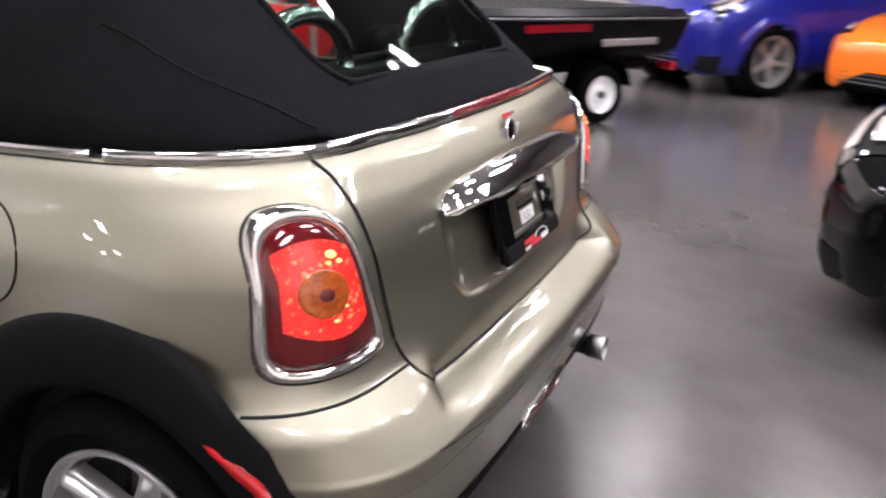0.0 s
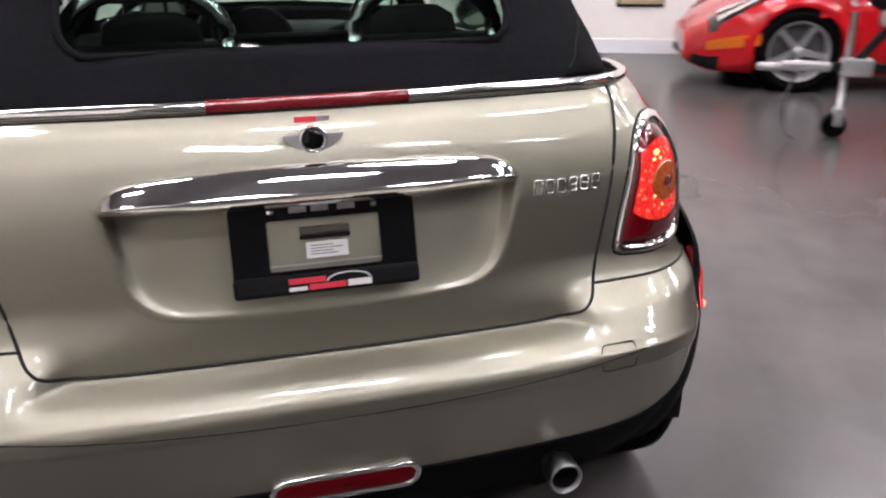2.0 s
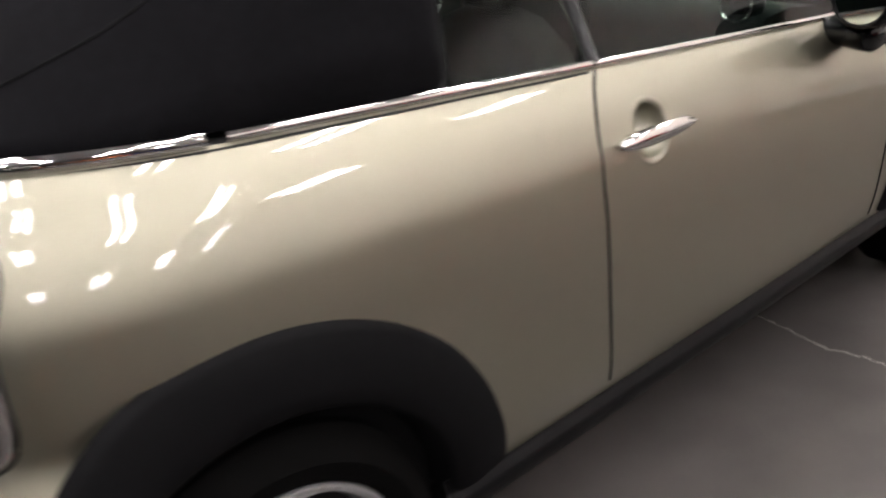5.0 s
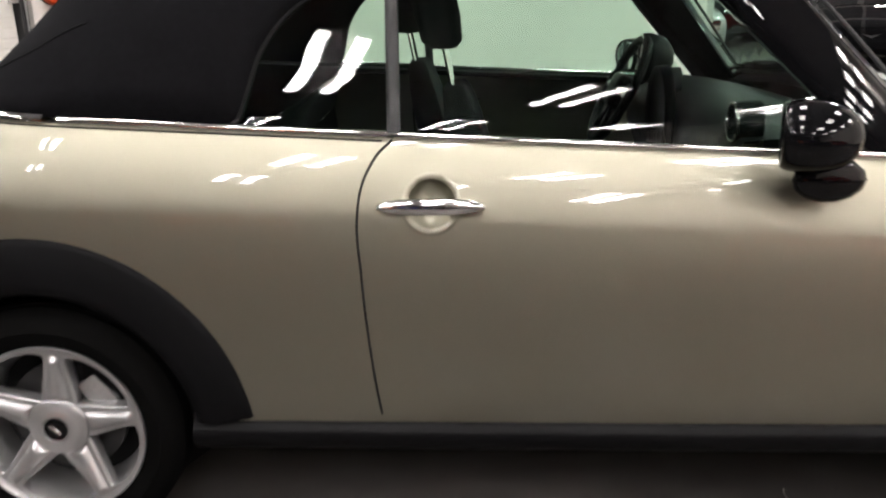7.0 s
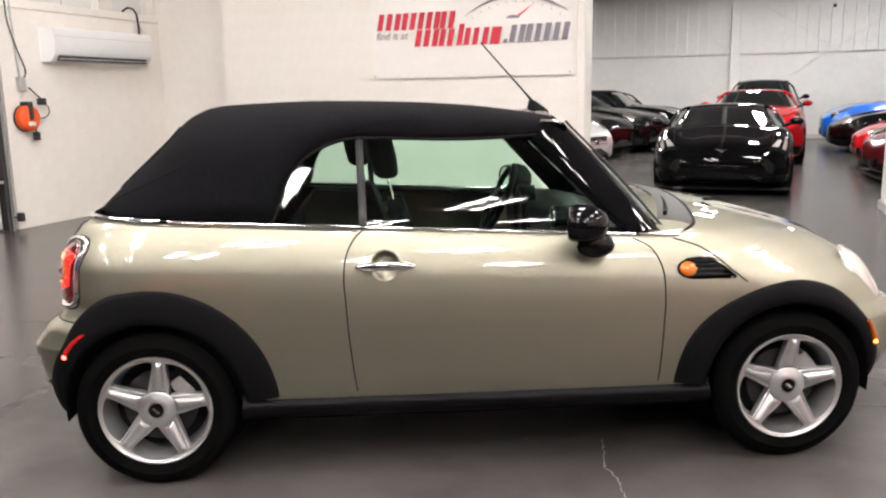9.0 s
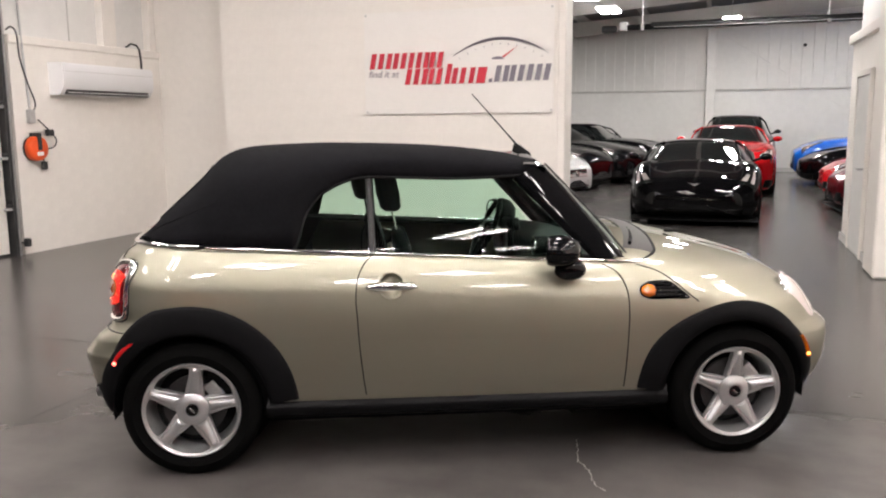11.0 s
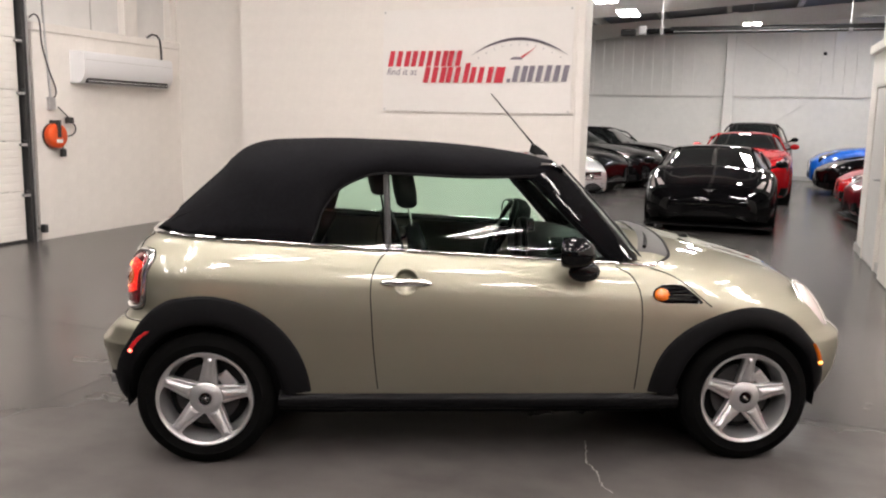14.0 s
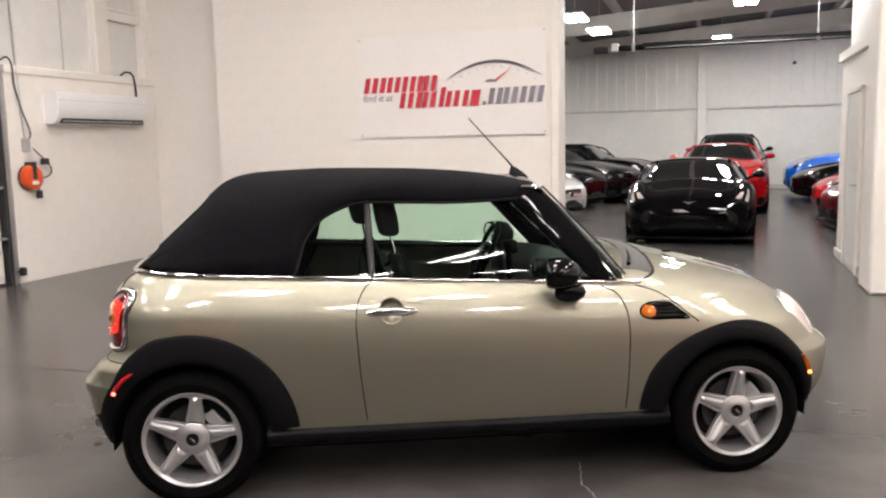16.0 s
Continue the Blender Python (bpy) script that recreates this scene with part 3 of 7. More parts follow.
RED_SPOT = material("marker_bulb", (0.8, 0.1, 0.08), 0.2, emit=(1.0, 0.12, 0.08), strength=6.0)
AMBER_DIM = material("amber_bulb_cover", (0.30, 0.055, 0.008), 0.10, 0.0, 1.0, 0.0, emit=(1.0, 0.22, 0.02), strength=0.25)
facet(AMBER_DIM, 140, 0.0, 0.14)
MIRROR = material("mirror_glass", (0.75, 0.80, 0.78), 0.02, 1.0)
HOOP = material("bright_satin_hoop", (0.62, 0.63, 0.64), 0.16, 1.0)
SATIN_STEEL = material("satin_exhaust_steel", (0.36, 0.36, 0.36), 0.30, 1.0, vary=0.15, scale=30)
TRIM_BAR = material("dark_grey_trim", (0.030, 0.030, 0.031), 0.40, spec=0.2, vary=0.1, scale=20)


def ring_pts(n):
    return [2 * math.pi * i / n for i in range(n)]


def seam(name, pts, parent, r=0.0031, mat=None, n=6, label=""):
    return part(name, tube(pts, r, n), mat or SEAM, parent, label, smooth=True)


# dark lining of the cabin, floor pan and wheel houses
bm = bmesh.new()
rows = []
for h in (0.30, 0.40, 0.55, 0.70, 0.80, 0.88, 0.93, 0.962):
    o = outline(h)
    pts = [Vector((min(max(x, -0.27), 2.05), -max(w - 0.05 - (0.05 if x < 0.05 else 0), 0), lift(x, h))) for x, w in o if x < 2.1]
    rows.append(pts[:96] if len(pts) > 96 else pts)
rows = [[r[int(i * (len(r) - 1) / 59)] for i in range(60)] for r in rows]
rows = [r + [Vector((p.x, -p.y, p.z)) for p in r[::-1]] for r in rows]
add_grid(bm, rows)
part("cabin_lining", bm, INTERIOR, car, "black cabin lining and door cards", smooth=True)
bm = bmesh.new()
add_box(bm, (-0.30, -0.60, 0.18), (2.90, 0.60, 0.29), 0.02)
add_box(bm, (0.30, -0.66, 0.17), (2.16, 0.66, 0.285), 0.03)
part("floor_pan", bm, MATT_BLACK, car)
bm = bmesh.new()
add_box(bm, (2.05, -0.60, 0.28), (2.10, 0.60, 0.93))
part("bulkhead", bm, MATT_BLACK, car)
# waist seal between skin and lining
bm = bmesh.new()
rows = [[], []]
for x, w in outline(BELT):
    if x < 1.95:
        rows[0].append(Vector((x, -w + 0.002, lift(x, BELT) - 0.002)))
        rows[1].append(Vector((max(x, -0.285), -max(w - 0.05, 0), lift(x, BELT) - 0.004)))
rows = [r + [Vector((p.x, -p.y, p.z)) for p in r[::-1]] for r in rows]
add_grid(bm, rows)
part("waist_seal", bm, MATT_BLACK, car)

# ---- wheel-arch cladding, wheel houses and sills
def CLAD_Y(x, z):
    """Half width of the rear arch cladding, which stands proud of the rounded tail."""
    return 0.836 - 2.4 * max(0.0, -x - 0.25)**1.6 - 0.012 * smoothstep(0.60, 0.78, z) - 0.10 * smoothstep(0.42, 0.22, z) * smoothstep(-0.2, -0.35, x)


for cx in (0.0, WB):
    for s in (-1, 1):
        bm = bmesh.new()
        rows = []
        a0, a1 = (0.075, math.pi + 0.07) if cx == 0 else (-0.30, math.pi - 0.07)
        for i in range(61):
            a = a0 + (a1 - a0) * i / 60
            row = []
            ro = 0.472 - (0.050 * smoothstep(1.85, 2.55, a) if cx == 0 else 0.040 * smoothstep(2.75, 1.9, a) + 0.012 * smoothstep(1.2, 0.6, a))
            for r, out in ((0.300, -0.10), (0.326, -0.07), (0.338, -0.010), (0.341, 0.008), (0.350, 0.017), (0.375, 0.021), (0.5 * ro + 0.18, 0.018), (ro - 0.018, 0.012), (ro - 0.008, 0.007), (ro, -0.006)):
                x, z = cx + r * math.cos(a), WR + r * math.sin(a)
                x = max(x, -0.475 + 0.1 * max(0, z - 0.35))
                zz = max(z, 0.23)
                y = side(x, zz) + out
                if cx == 0 and x < 0.12 and out > -0.02:
                    y = max(y, CLAD_Y(x, zz) + out)
                row.append(Vector((x, s * y, zz)))
            rows.append(row)
        add_grid(bm, rows)
        bmesh.ops.recalc_face_normals(bm, faces=bm.faces[:])
        part("arch_cladding", bm, CLAD, car, "grained black plastic wheel-arch cladding", smooth=True)
        bm = bmesh.new()
        rows = [[Vector((cx + 0.345 * math.cos(a), s * y, WR + 0.345 * math.sin(a))) for a in (math.pi * (i / 24) for i in range(-1, 26))] for y in (0.50, 0.79)]
        add_grid(bm, rows)
        vs = [bm.verts.new((cx + 0.345 * math.cos(a), s * 0.50, WR + 0.345 * math.sin(a))) for a in ring_pts(24)]
        bm.faces.new(vs)
        part("wheel_house", bm, MATT_BLACK, car)
for s in (-1, 1):
    bm = bmesh.new()
    rows = []
    for i in range(31):
        x = 0.325 + 1.82 * i / 30
        row = []
        for z, out in ((0.349, -0.006), (0.342, -0.010), (0.334, -0.006), (0.324, -0.003), (0.316, 0.003), (0.309, 0.011), (0.300, 0.0155), (0.288, 0.0145), (0.270, 0.011), (0.252, -0.006), (0.236, -0.07), (0.19, -0.17)):
            row.append(Vector((x, s * (side(x, 0.34) + out), z)))
        rows.append(row)
    add_grid(bm, rows)
    bmesh.ops.recalc_face_normals(bm, faces=bm.faces[:])
    part("sill", bm, SILL, car, "black plastic sill", smooth=True, angle=50)

# ---- wheels
def wheel(m, s):
    """One alloy wheel with its tyre, outer side towards local -y."""
    w = new("wheel")
    w.parent, w.matrix_basis = car, m
    tagged(w, "five-spoke silver alloy wheel")
    prof = [(0.200, 0.075), (0.215, 0.086), (0.245, 0.092), (0.272, 0.088), (0.290, 0.072), (0.3005, 0.058)]
    for gy in (0.036, 0.012, -0.012, -0.036):
        prof += [(0.302, gy + 0.006), (0.296, gy + 0.0045), (0.296, gy - 0.0045), (0.302, gy - 0.006)]
    prof += [(0.3005, -0.058), (0.290, -0.072), (0.272, -0.086), (0.256, -0.090), (0.252, -0.0925), (0.247, -0.090), (0.228, -0.085), (0.218, -0.081), (0.206, -0.068)]
    part("tyre", add_lathe(bmesh.new(), prof, 72), TYRE, w, "black road tyre", smooth=True, angle=30)
    bm = add_lathe(bmesh.new(), [(0.2075, -0.060), (0.2145, -0.080), (0.2125, -0.0845), (0.2085, -0.0845), (0.2055, -0.080), (0.199, -0.0775), (0.1975, -0.073), (0.190, -0.045)], 72)
    part("rim", bm, ALLOY, w, "silver alloy rim", smooth=True, angle=50)
    part("rim_barrel", add_lathe(bmesh.new(), [(0.190, -0.045), (0.182, -0.02), (0.178, 0.03), (0.19, 0.07)], 48), ALLOY, w, "silver inner barrel", smooth=True)
    r0, r1, full_angle = 0.066, 0.1985, math.pi / 5
    core = hermite([0.066, 0.09, 0.115, 0.145, 0.17, 0.199], [0.044, 0.0405, 0.0355, 0.0300, 0.0265, 0.0250])
    face = hermite([0.068, 0.09, 0.13, 0.165, 0.192], [-0.056, -0.0595, -0.0645, -0.0700, -0.0762])
    for i in range(5):
        bm = bmesh.new()
        turn = Matrix.Rotation(-2 * math.pi * i / 5 - math.pi / 2, 4, "Y")
        rows = []
        for k in range(33):
            t = k / 32
            r = r0 + (r1 - r0) * (0.5 - 0.5 * math.cos(math.pi * t))
            fil = max(0.0, 1 - (r - r0) / 0.012), max(0.0, 1 - (r1 - r) / 0.013)
            grow = max(1 - math.sqrt(max(0.0, 1 - q * q)) for q in fil)
            half_angle = core(r) / r + (full_angle - core(r) / r) * grow
            ends = smoothstep(0.070, 0.082, r) * smoothstep(0.193, 0.176, r)
            rib_w = 0.0230 - 0.0120 * (r - r0) / (r1 - r0)
            row = [(-1.0, 0.034), (-1.0, 0.016)] + [(-1 + 2 * j / 28, None) for j in range(29)] + [(1.0, 0.016), (1.0, 0.034)]
            pts = []
            for u, drop in row:
                ang = u * half_angle
                d = abs(r * math.sin(ang))
                y = face(r) + 0.0045 * max(0.0, (abs(u) - 0.86) / 0.14)**2 * (1 - grow)
                y -= 0.0145 * ends * math.sqrt(max(0.0, 1 - (d / rib_w)**2))
                if drop is not None:
                    y = face(r) + drop
                pts.append(turn @ Vector((r * math.cos(ang), y, r * math.sin(ang))))
            rows.append(pts)
        add_grid(bm, rows)
        bmesh.ops.recalc_face_normals(bm, faces=bm.faces[:])
        part("spoke", bm, ALLOY, w, smooth=True, angle=50)
    bm = add_lathe(bmesh.new(), [(0.0, -0.072), (0.029, -0.072), (0.032, -0.0765), (0.041, -0.0765), (0.050, -0.072), (0.060, -0.0675), (0.0695, -0.0645), (0.0715, -0.062), (0.0715, -0.04)], 48)
    part("hub", bm, ALLOY, w, smooth=True, angle=40)
    hubcap = part("centre_cap", add_lathe(bmesh.new(), [(0.0, -0.0785), (0.022, -0.078), (0.0275, -0.0765), (0.028, -0.070)], 32), GLOSS_BLACK, w, "black centre cap with a pale bar", smooth=True, angle=35)
    part("cap_bar", box((-0.015, -0.0803, -0.004), (0.015, -0.0782, 0.004), 0.001, 1, Matrix.Rotation(radians(38), 4, "Y")), CHROME, hubcap)
    part("brake_disc", add_lathe(bmesh.new(), [(0.05, -0.02), (0.075, -0.024), (0.076, -0.008), (0.140, -0.008), (0.140, 0.01)], 40), DARK_STEEL, w, "worn steel brake disc", smooth=True, angle=30)
    part("brake_caliper", box((0.085, -0.035, -0.045), (0.145, 0.03, 0.045), 0.012, 2, Matrix.Rotation(radians(-45), 4, "Y")), GALV, w, "grey cast brake caliper")
    part("wheel_back", add_lathe(bmesh.new(), [(0.0, 0.02), (0.19, 0.03)], 32), MATT_BLACK, w)
    return w


for cx in (0.0, WB):
    wheel(pose(cx, -0.747, WR, 0, 4 if cx else 7, 0), -1)
    wheel(pose(cx, 0.747, WR, 0, 20, 180), 1)

# ---- seams of doors, bonnet and boot lid
def belt_z(x):
    return lift(x, BELT)


for s in (-1, 1):
    pts = [side_pt(x, z, 0.0002, s) for x, _, z in spline([(x, 0, z) for x, z in ((0.800, 0.962), (0.766, 0.93), (0.737, 0.87), (0.728, 0.79), (0.733, 0.70), (0.740, 0.58), (0.752, 0.45), (0.764, 0.348))], 8)]
    seam("door_gap", pts, car)
    pts = [side_pt(x, z, 0.0002, s) for x, _, z in spline([(x, 0, z) for x, z in ((1.84, 0.905), (1.905, 0.87), (1.942, 0.80), (1.952, 0.70), (1.950, 0.58), (1.945, 0.46), (1.938, 0.345))], 8)]
    seam("door_gap", pts, car)
    pts = [side_pt(x, z, 0.0002, s) for x, _, z in spline([(x, 0, z) for x, z in ((2.00, 0.900), (2.09, 0.872), (2.16, 0.83), (2.225, 0.775), (2.275, 0.735))], 6)]
    seam("bonnet_gap", pts, car)
    # lower edge of the rear wing above the bumper
    o = outline_at(0.637)
    pts = [Vector((x, s * w, lift(x, 0.637))) for x, w in o if w > 0.522 and x < -0.25]
    seam("bumper_gap", pts, car)
lid = [(0.597, 1.012), (0.590, 0.97), (0.575, 0.88), (0.560, 0.80), (0.543, 0.72), (0.525, 0.652), (0.506, 0.621), (0.478, 0.603), (0.43, 0.593), (0.36, 0.590), (0.25, 0.589), (0.12, 0.588), (0.0, 0.588)]
half = [(y, z) for y, _, z in spline([(y, 0, z) for y, z in lid], 5)]
seam("boot_lid_gap", [back_pt(-y, z, 0.0012) for y, z in half] + [back_pt(y, z, 0.0012) for y, z in half[::-1]], car, 0.0031)
seam("bumper_edge", [back_pt(y / 50, LOWER_EDGE(abs(y / 50)), 0.0) for y in range(-37, 38)], car, 0.0045, CLAD)
seam("bumper_crease", [back_pt(y / 50, 0.507 + 0.11 * (y / 50)**2, -0.0006) for y in range(-30, 31)], car, 0.0015)

# ---- chrome waist strip, with the red brake-light strip in its middle
def strip(name, pts, outs, mat, label, h=0.011, d=0.008):
    bm = bmesh.new()
    rows = []
    for p, n in zip(pts, outs):
        rows.append([p + n * (d * math.cos(a)) + Vector((0, 0, h * math.sin(a))) for a in ring_pts(10)])
    vs = add_grid(bm, rows, close_u=True)
    bm.faces.new(vs[0])
    bm.faces.new(vs[-1][::-1])
    bmesh.ops.recalc_face_normals(bm, faces=bm.faces[:])
    return part(name, bm, mat, car, label, smooth=True, angle=60)


loop = [(x, w) for x, w in outline(BELT)]
loop = [Vector((x, -w, belt_z(x) + 0.006)) for x, w in loop if x < 1.93]
full = [Vector((p.x, -p.y, p.z)) for p in loop[:0:-1]] + loop


def outward(pts, i):
    d = pts[min(i + 1, len(pts) - 1)] - pts[max(i - 1, 0)]
    return Vector((d.y, -d.x, 0)).normalized()


dense = []
for a, b in zip(full, full[1:]):
    n = max(1, int((b - a).length / 0.02))
    dense += [a.lerp(b, i / n) for i in range(n)]
full = dense + [full[-1]]
flip = 1 if outward(full, len(full) // 2).x < 0 else -1
sides = [([p for p in full], [outward(full, i) * flip for i in range(len(full))])]
P, N = sides[0]


def run(name, test, mat, label, h, d, lift_by=0.0):
    idx = [i for i in range(len(P)) if test(P[i])]
    strip(name, [P[i] + Vector((0, 0, lift_by)) for i in idx], [N[i] for i in idx], mat, label, h, d)


run("brake_light_strip", lambda p: p.x < -0.2 and abs(p.y) < 0.185, RED_TRIM, "long red third brake light", 0.0125, 0.012)
for s in (-1, 1):
    run("chrome_waist_strip", lambda p, s=s: s * p.y > 0.172 and p.x < 0.055, CHROME, "chrome strip round the waist", 0.0115, 0.011)
    run("chrome_quarter_strip", lambda p, s=s: s * p.y > 0.187 and 0.062 < p.x < 0.795, CHROME, "chrome strip under the rear side window", 0.009, 0.009)
    run("chrome_door_strip", lambda p, s=s: s * p.y > 0.187 and 0.803 < p.x < 1.86, CHROME, "chrome strip along the door top", 0.007, 0.008)

run("waist_gap", lambda p: p.x < 0.79, SEAM, "", 0.0035, 0.009, -0.0135)

# ---- soft top: ribs from the middle down to the waist, then to the rail over the windows
S = [0.0, 0.10, 0.2, 0.3, 0.38, 0.46, 0.54, 0.62, 0.72, 0.84, 1.0]
CX = hermite(S, [-0.284, -0.168, -0.036, 0.098, 0.185, 0.35, 0.55, 0.75, 1.02, 1.30, 1.60])
CZ = hermite(S, [1.02, 1.145, 1.274, 1.402, 1.429, 1.438, 1.443, 1.440, 1.431, 1.411, 1.372])
EX = hermite(S, [-0.232, -0.158, -0.005, 0.16, 0.30, 0.452, 0.510, 0.590, 0.79, 1.20, 1.56])
EY = hermite(S, [0.50, 0.632, 0.699, 0.714, 0.720, 0.724, 0.660, 0.607, 0.580, 0.572, 0.555])
EZ = hermite(S, [1.03, 1.022, 1.014, 1.008, 1.0, 0.992, 1.14, 1.235, 1.300, 1.288, 1.300])


def rib(s, q):
    f = q * math.pi / 2
    e = 0.60 - 0.11 * smoothstep(0.22, 0.6, s)
    cx, cz, ex, ey, ez = CX(s), CZ(s), EX(s), EY(s), EZ(s)
    c, k = max(math.cos(f), 0)**e, max(math.sin(f), 0)**e
    g = 1 - c
    lean = 0.17 * (1 - smoothstep(0.24, 0.50, s)) * smoothstep(0.0, 0.12, s)
    return Vector((cx + (ex - cx) * g, ey * k * (1 - lean * c), ez + (cz - ez) * c))


def top_grid(q0, q1, s0, s1, nq, ns, out=0.0):
    rows = []
    for i in range(ns + 1):
        s = s0 + (s1 - s0) * i / ns
        rows.append([rib(s, q0 + (q1 - q0) * j / nq) for j in range(nq + 1)])
    return rows


def both(rows):
    return [[Vector((p.x, -p.y, p.z)) for p in r[:0:-1]] + r for r in rows]


bm = bmesh.new()
rows = both(top_grid(0, 1, 0, 1, 28, 70))
vs = add_grid(bm, rows)


def in_rear_window(p, grow=0.0):
    # rounded rectangle on the rear slope
    z0, z1, hw, r = 1.105 - grow, 1.345 + grow, 0.425 + grow, 0.06
    dz, dy = abs(p.z - (z0 + z1) / 2) - (z1 - z0) / 2 + r, abs(p.y) - hw + r
    d = math.hypot(max(dz, 0), max(dy, 0)) - r
    return d < 0 and p.x < 0.2 and abs(p.y) < hw


kill = [f for f in bm.faces if in_rear_window(f.calc_center_median())]
bmesh.ops.delete(bm, geom=kill, context="FACES")
bmesh.ops.recalc_face_normals(bm, faces=bm.faces[:])
bmesh.ops.solidify(bm, geom=bm.faces[:], thickness=0.012)
part("soft_top", bm, FABRIC, car, "black cloth soft top, closed", smooth=True)


for s in (-1, 1):
    pts = [rib(0.04 + 0.26 * i / 24, 0.80) for i in range(25)]
    seam("cloth_seam", [Vector((p.x - 0.001, s * (p.y + 0.001), p.z)) for p in pts], car, 0.0016, MATT_BLACK)


def slope_pt(y, z, out=0.0):
    """A point on the rear slope of the soft top at half width y and height z."""
    lo, hi = 0.0, 0.40
    for _ in range(24):
        s = (lo + hi) / 2
        a, b = 0.0, 1.0
        for _ in range(20):
            q = (a + b) / 2
            if rib(s, q).y < abs(y):
                a = q
            else:
                b = q
        p = rib(s, (a + b) / 2)
        if p.z < z:
            lo = s
        else:
            hi = s
    n = Vector((-0.70, 0, 0.70))
    return Vector((p.x, y, p.z)) + n * out


def rounded_rect(y0, y1, z0, z1, r, n=8):
    pts = []
    for cy, cz, a0 in ((y1 - r, z1 - r, 0), (y0 + r, z1 - r, 90), (y0 + r, z0 + r, 180), (y1 - r, z0 + r, 270)):
        pts += [(cy + r * math.cos(radians(a0 + 90 * i / n)), cz + r * math.sin(radians(a0 + 90 * i / n))) for i in range(n + 1)]
    return pts


rr = rounded_rect(-0.425, 0.425, 1.105, 1.345, 0.06)
bm = tube([slope_pt(y, z, -0.002) for y, z in rr + rr[:2]], 0.008, 8)
part("rear_window_border", bm, FABRIC, car, "black cloth border of the rear window", smooth=True)
bm = bmesh.new()
rows = [[slope_pt(-0.43 + 0.86 * j / 16, 1.10 + 0.25 * i / 8, -0.004) for j in range(17)] for i in range(9)]
add_grid(bm, rows)
part("rear_window", bm, REAR_GLASS, car, "glass rear window", smooth=True)
for s in (-1, 1):
    pts = [rib(0.46 + 0.54 * i / 40, 1.0) for i in range(41)]
    seam("window_seal", [Vector((p.x, s * p.y, p.z)) for p in pts], car, 0.007, MATT_BLACK)


# ---- side windows and pillars
def pane(name, outline_xz, s, label):
    bm = bmesh.new()
    ys = hermite([0.90, 0.97, 1.15, 1.31], [0.754, 0.739, 0.655, 0.568])
    rows = []
    for (xa, za), (xb, zb) in outline_xz:
        rows.append([Vector((xa + (xb - xa) * t, s * ys(za + (zb - za) * t), za + (zb - za) * t)) for t in (i / 8 for i in range(9))])
    add_grid(bm, rows)
    return part(name, bm, CAR_GLASS, car, label, smooth=True)


rail = hermite([0.472, 0.508, 0.542, 0.588, 0.68, 0.80, 1.2, 1.47], [1.0, 1.14, 1.195, 1.238, 1.287, 1.300, 1.290, 1.28])
for s in (-1, 1):
    pane("quarter_window", [((x, belt_z(x) - 0.01), (x, rail(x))) for x in (0.478, 0.495, 0.52, 0.555, 0.60, 0.65, 0.72, 0.79)], s, "small fixed rear side window")
    pane("door_window", [((0.80 + (1.80 - 0.80) * t, belt_z(0.80 + t) - 0.01), (0.795 + (1.475 - 0.795) * t, rail(0.795 + 0.68 * t))) for t in (i / 12 for i in range(13))], s, "closed frameless door window")
    bm = tube([(0.803, s * 0.745, 0.972), (0.801, s * 0.702, 1.06), (0.798, s * 0.654, 1.15), (0.795, s * 0.598, 1.25), (0.793, s * 0.570, 1.305)], 0.012, 8)
    bmesh.ops.scale(bm, vec=(1.25, 1, 1), space=Matrix.Translation((-0.80, 0, 0)), verts=bm.verts[:])
    part("window_pillar", bm, TRIM_BAR, car, "grey trim bar between the side windows", smooth=True)
    # windscreen pillar
    bm = bmesh.new()
    rows = []
    for t in (k / 16 for k in range(17)):
        xi, xo = 1.815 + (1.465 - 1.815) * t, 1.975 + (1.615 - 1.975) * t
        zi, zo = 0.915 + (1.277 - 0.915) * t, 0.925 + (1.345 - 0.925) * t
        yi, yo = 0.749 + (0.572 - 0.749) * t, 0.700 + (0.520 - 0.700) * t
        arc = [(xi + (xo - xi) * k, yi + (yo - yi) * k + 0.026 * math.sin(math.pi * k)**0.8, zi + (zo - zi) * k + 0.014 * math.sin(math.pi * k)) for k in (j / 8 for j in range(9))]
        rows.append([Vector((x, s * y, z)) for x, y, z in [(xi, yi - 0.03, zi)] + arc + [(xo - 0.03, yo - 0.05, zo - 0.01)]])
    add_grid(bm, rows, close_u=True)
    bmesh.ops.recalc_face_normals(bm, faces=bm.faces[:])
    part("pillar_strip", tube([(1.982 - 0.36 * t, s * (0.698 - 0.18 * t), 0.930 + 0.42 * t + 0.012 * math.sin(math.pi * t)) for t in (i / 8 for i in range(9))], 0.005), TRIM_BAR, car, "thin grey strip along the windscreen", smooth=True)
    part("windscreen_pillar", bm, GLOSS_BLACK, car, "gloss black windscreen pillar", smooth=True, angle=80)
bm = bmesh.new()
rows = []
for i in range(25):
    y = -0.56 + 1.12 * i / 24
    d = (y / 0.56)**2
    rows.append([Vector((1.50 - 0.02 * d, y, 1.352 - 0.045 * d)), Vector((1.55 - 0.03 * d, y, 1.392 - 0.040 * d)), Vector((1.60 - 0.02 * d, y, 1.388 - 0.04 * d)), Vector((1.665 - 0.04 * d, y, 1.350 - 0.025 * d)), Vector((1.65 - 0.04 * d, y, 1.335 - 0.025 * d))])
vs = add_grid(bm, rows)
part("windscreen_header", bm, GLOSS_BLACK, car, "gloss black header over the windscreen", smooth=True)
bm = bmesh.new()
rows = []
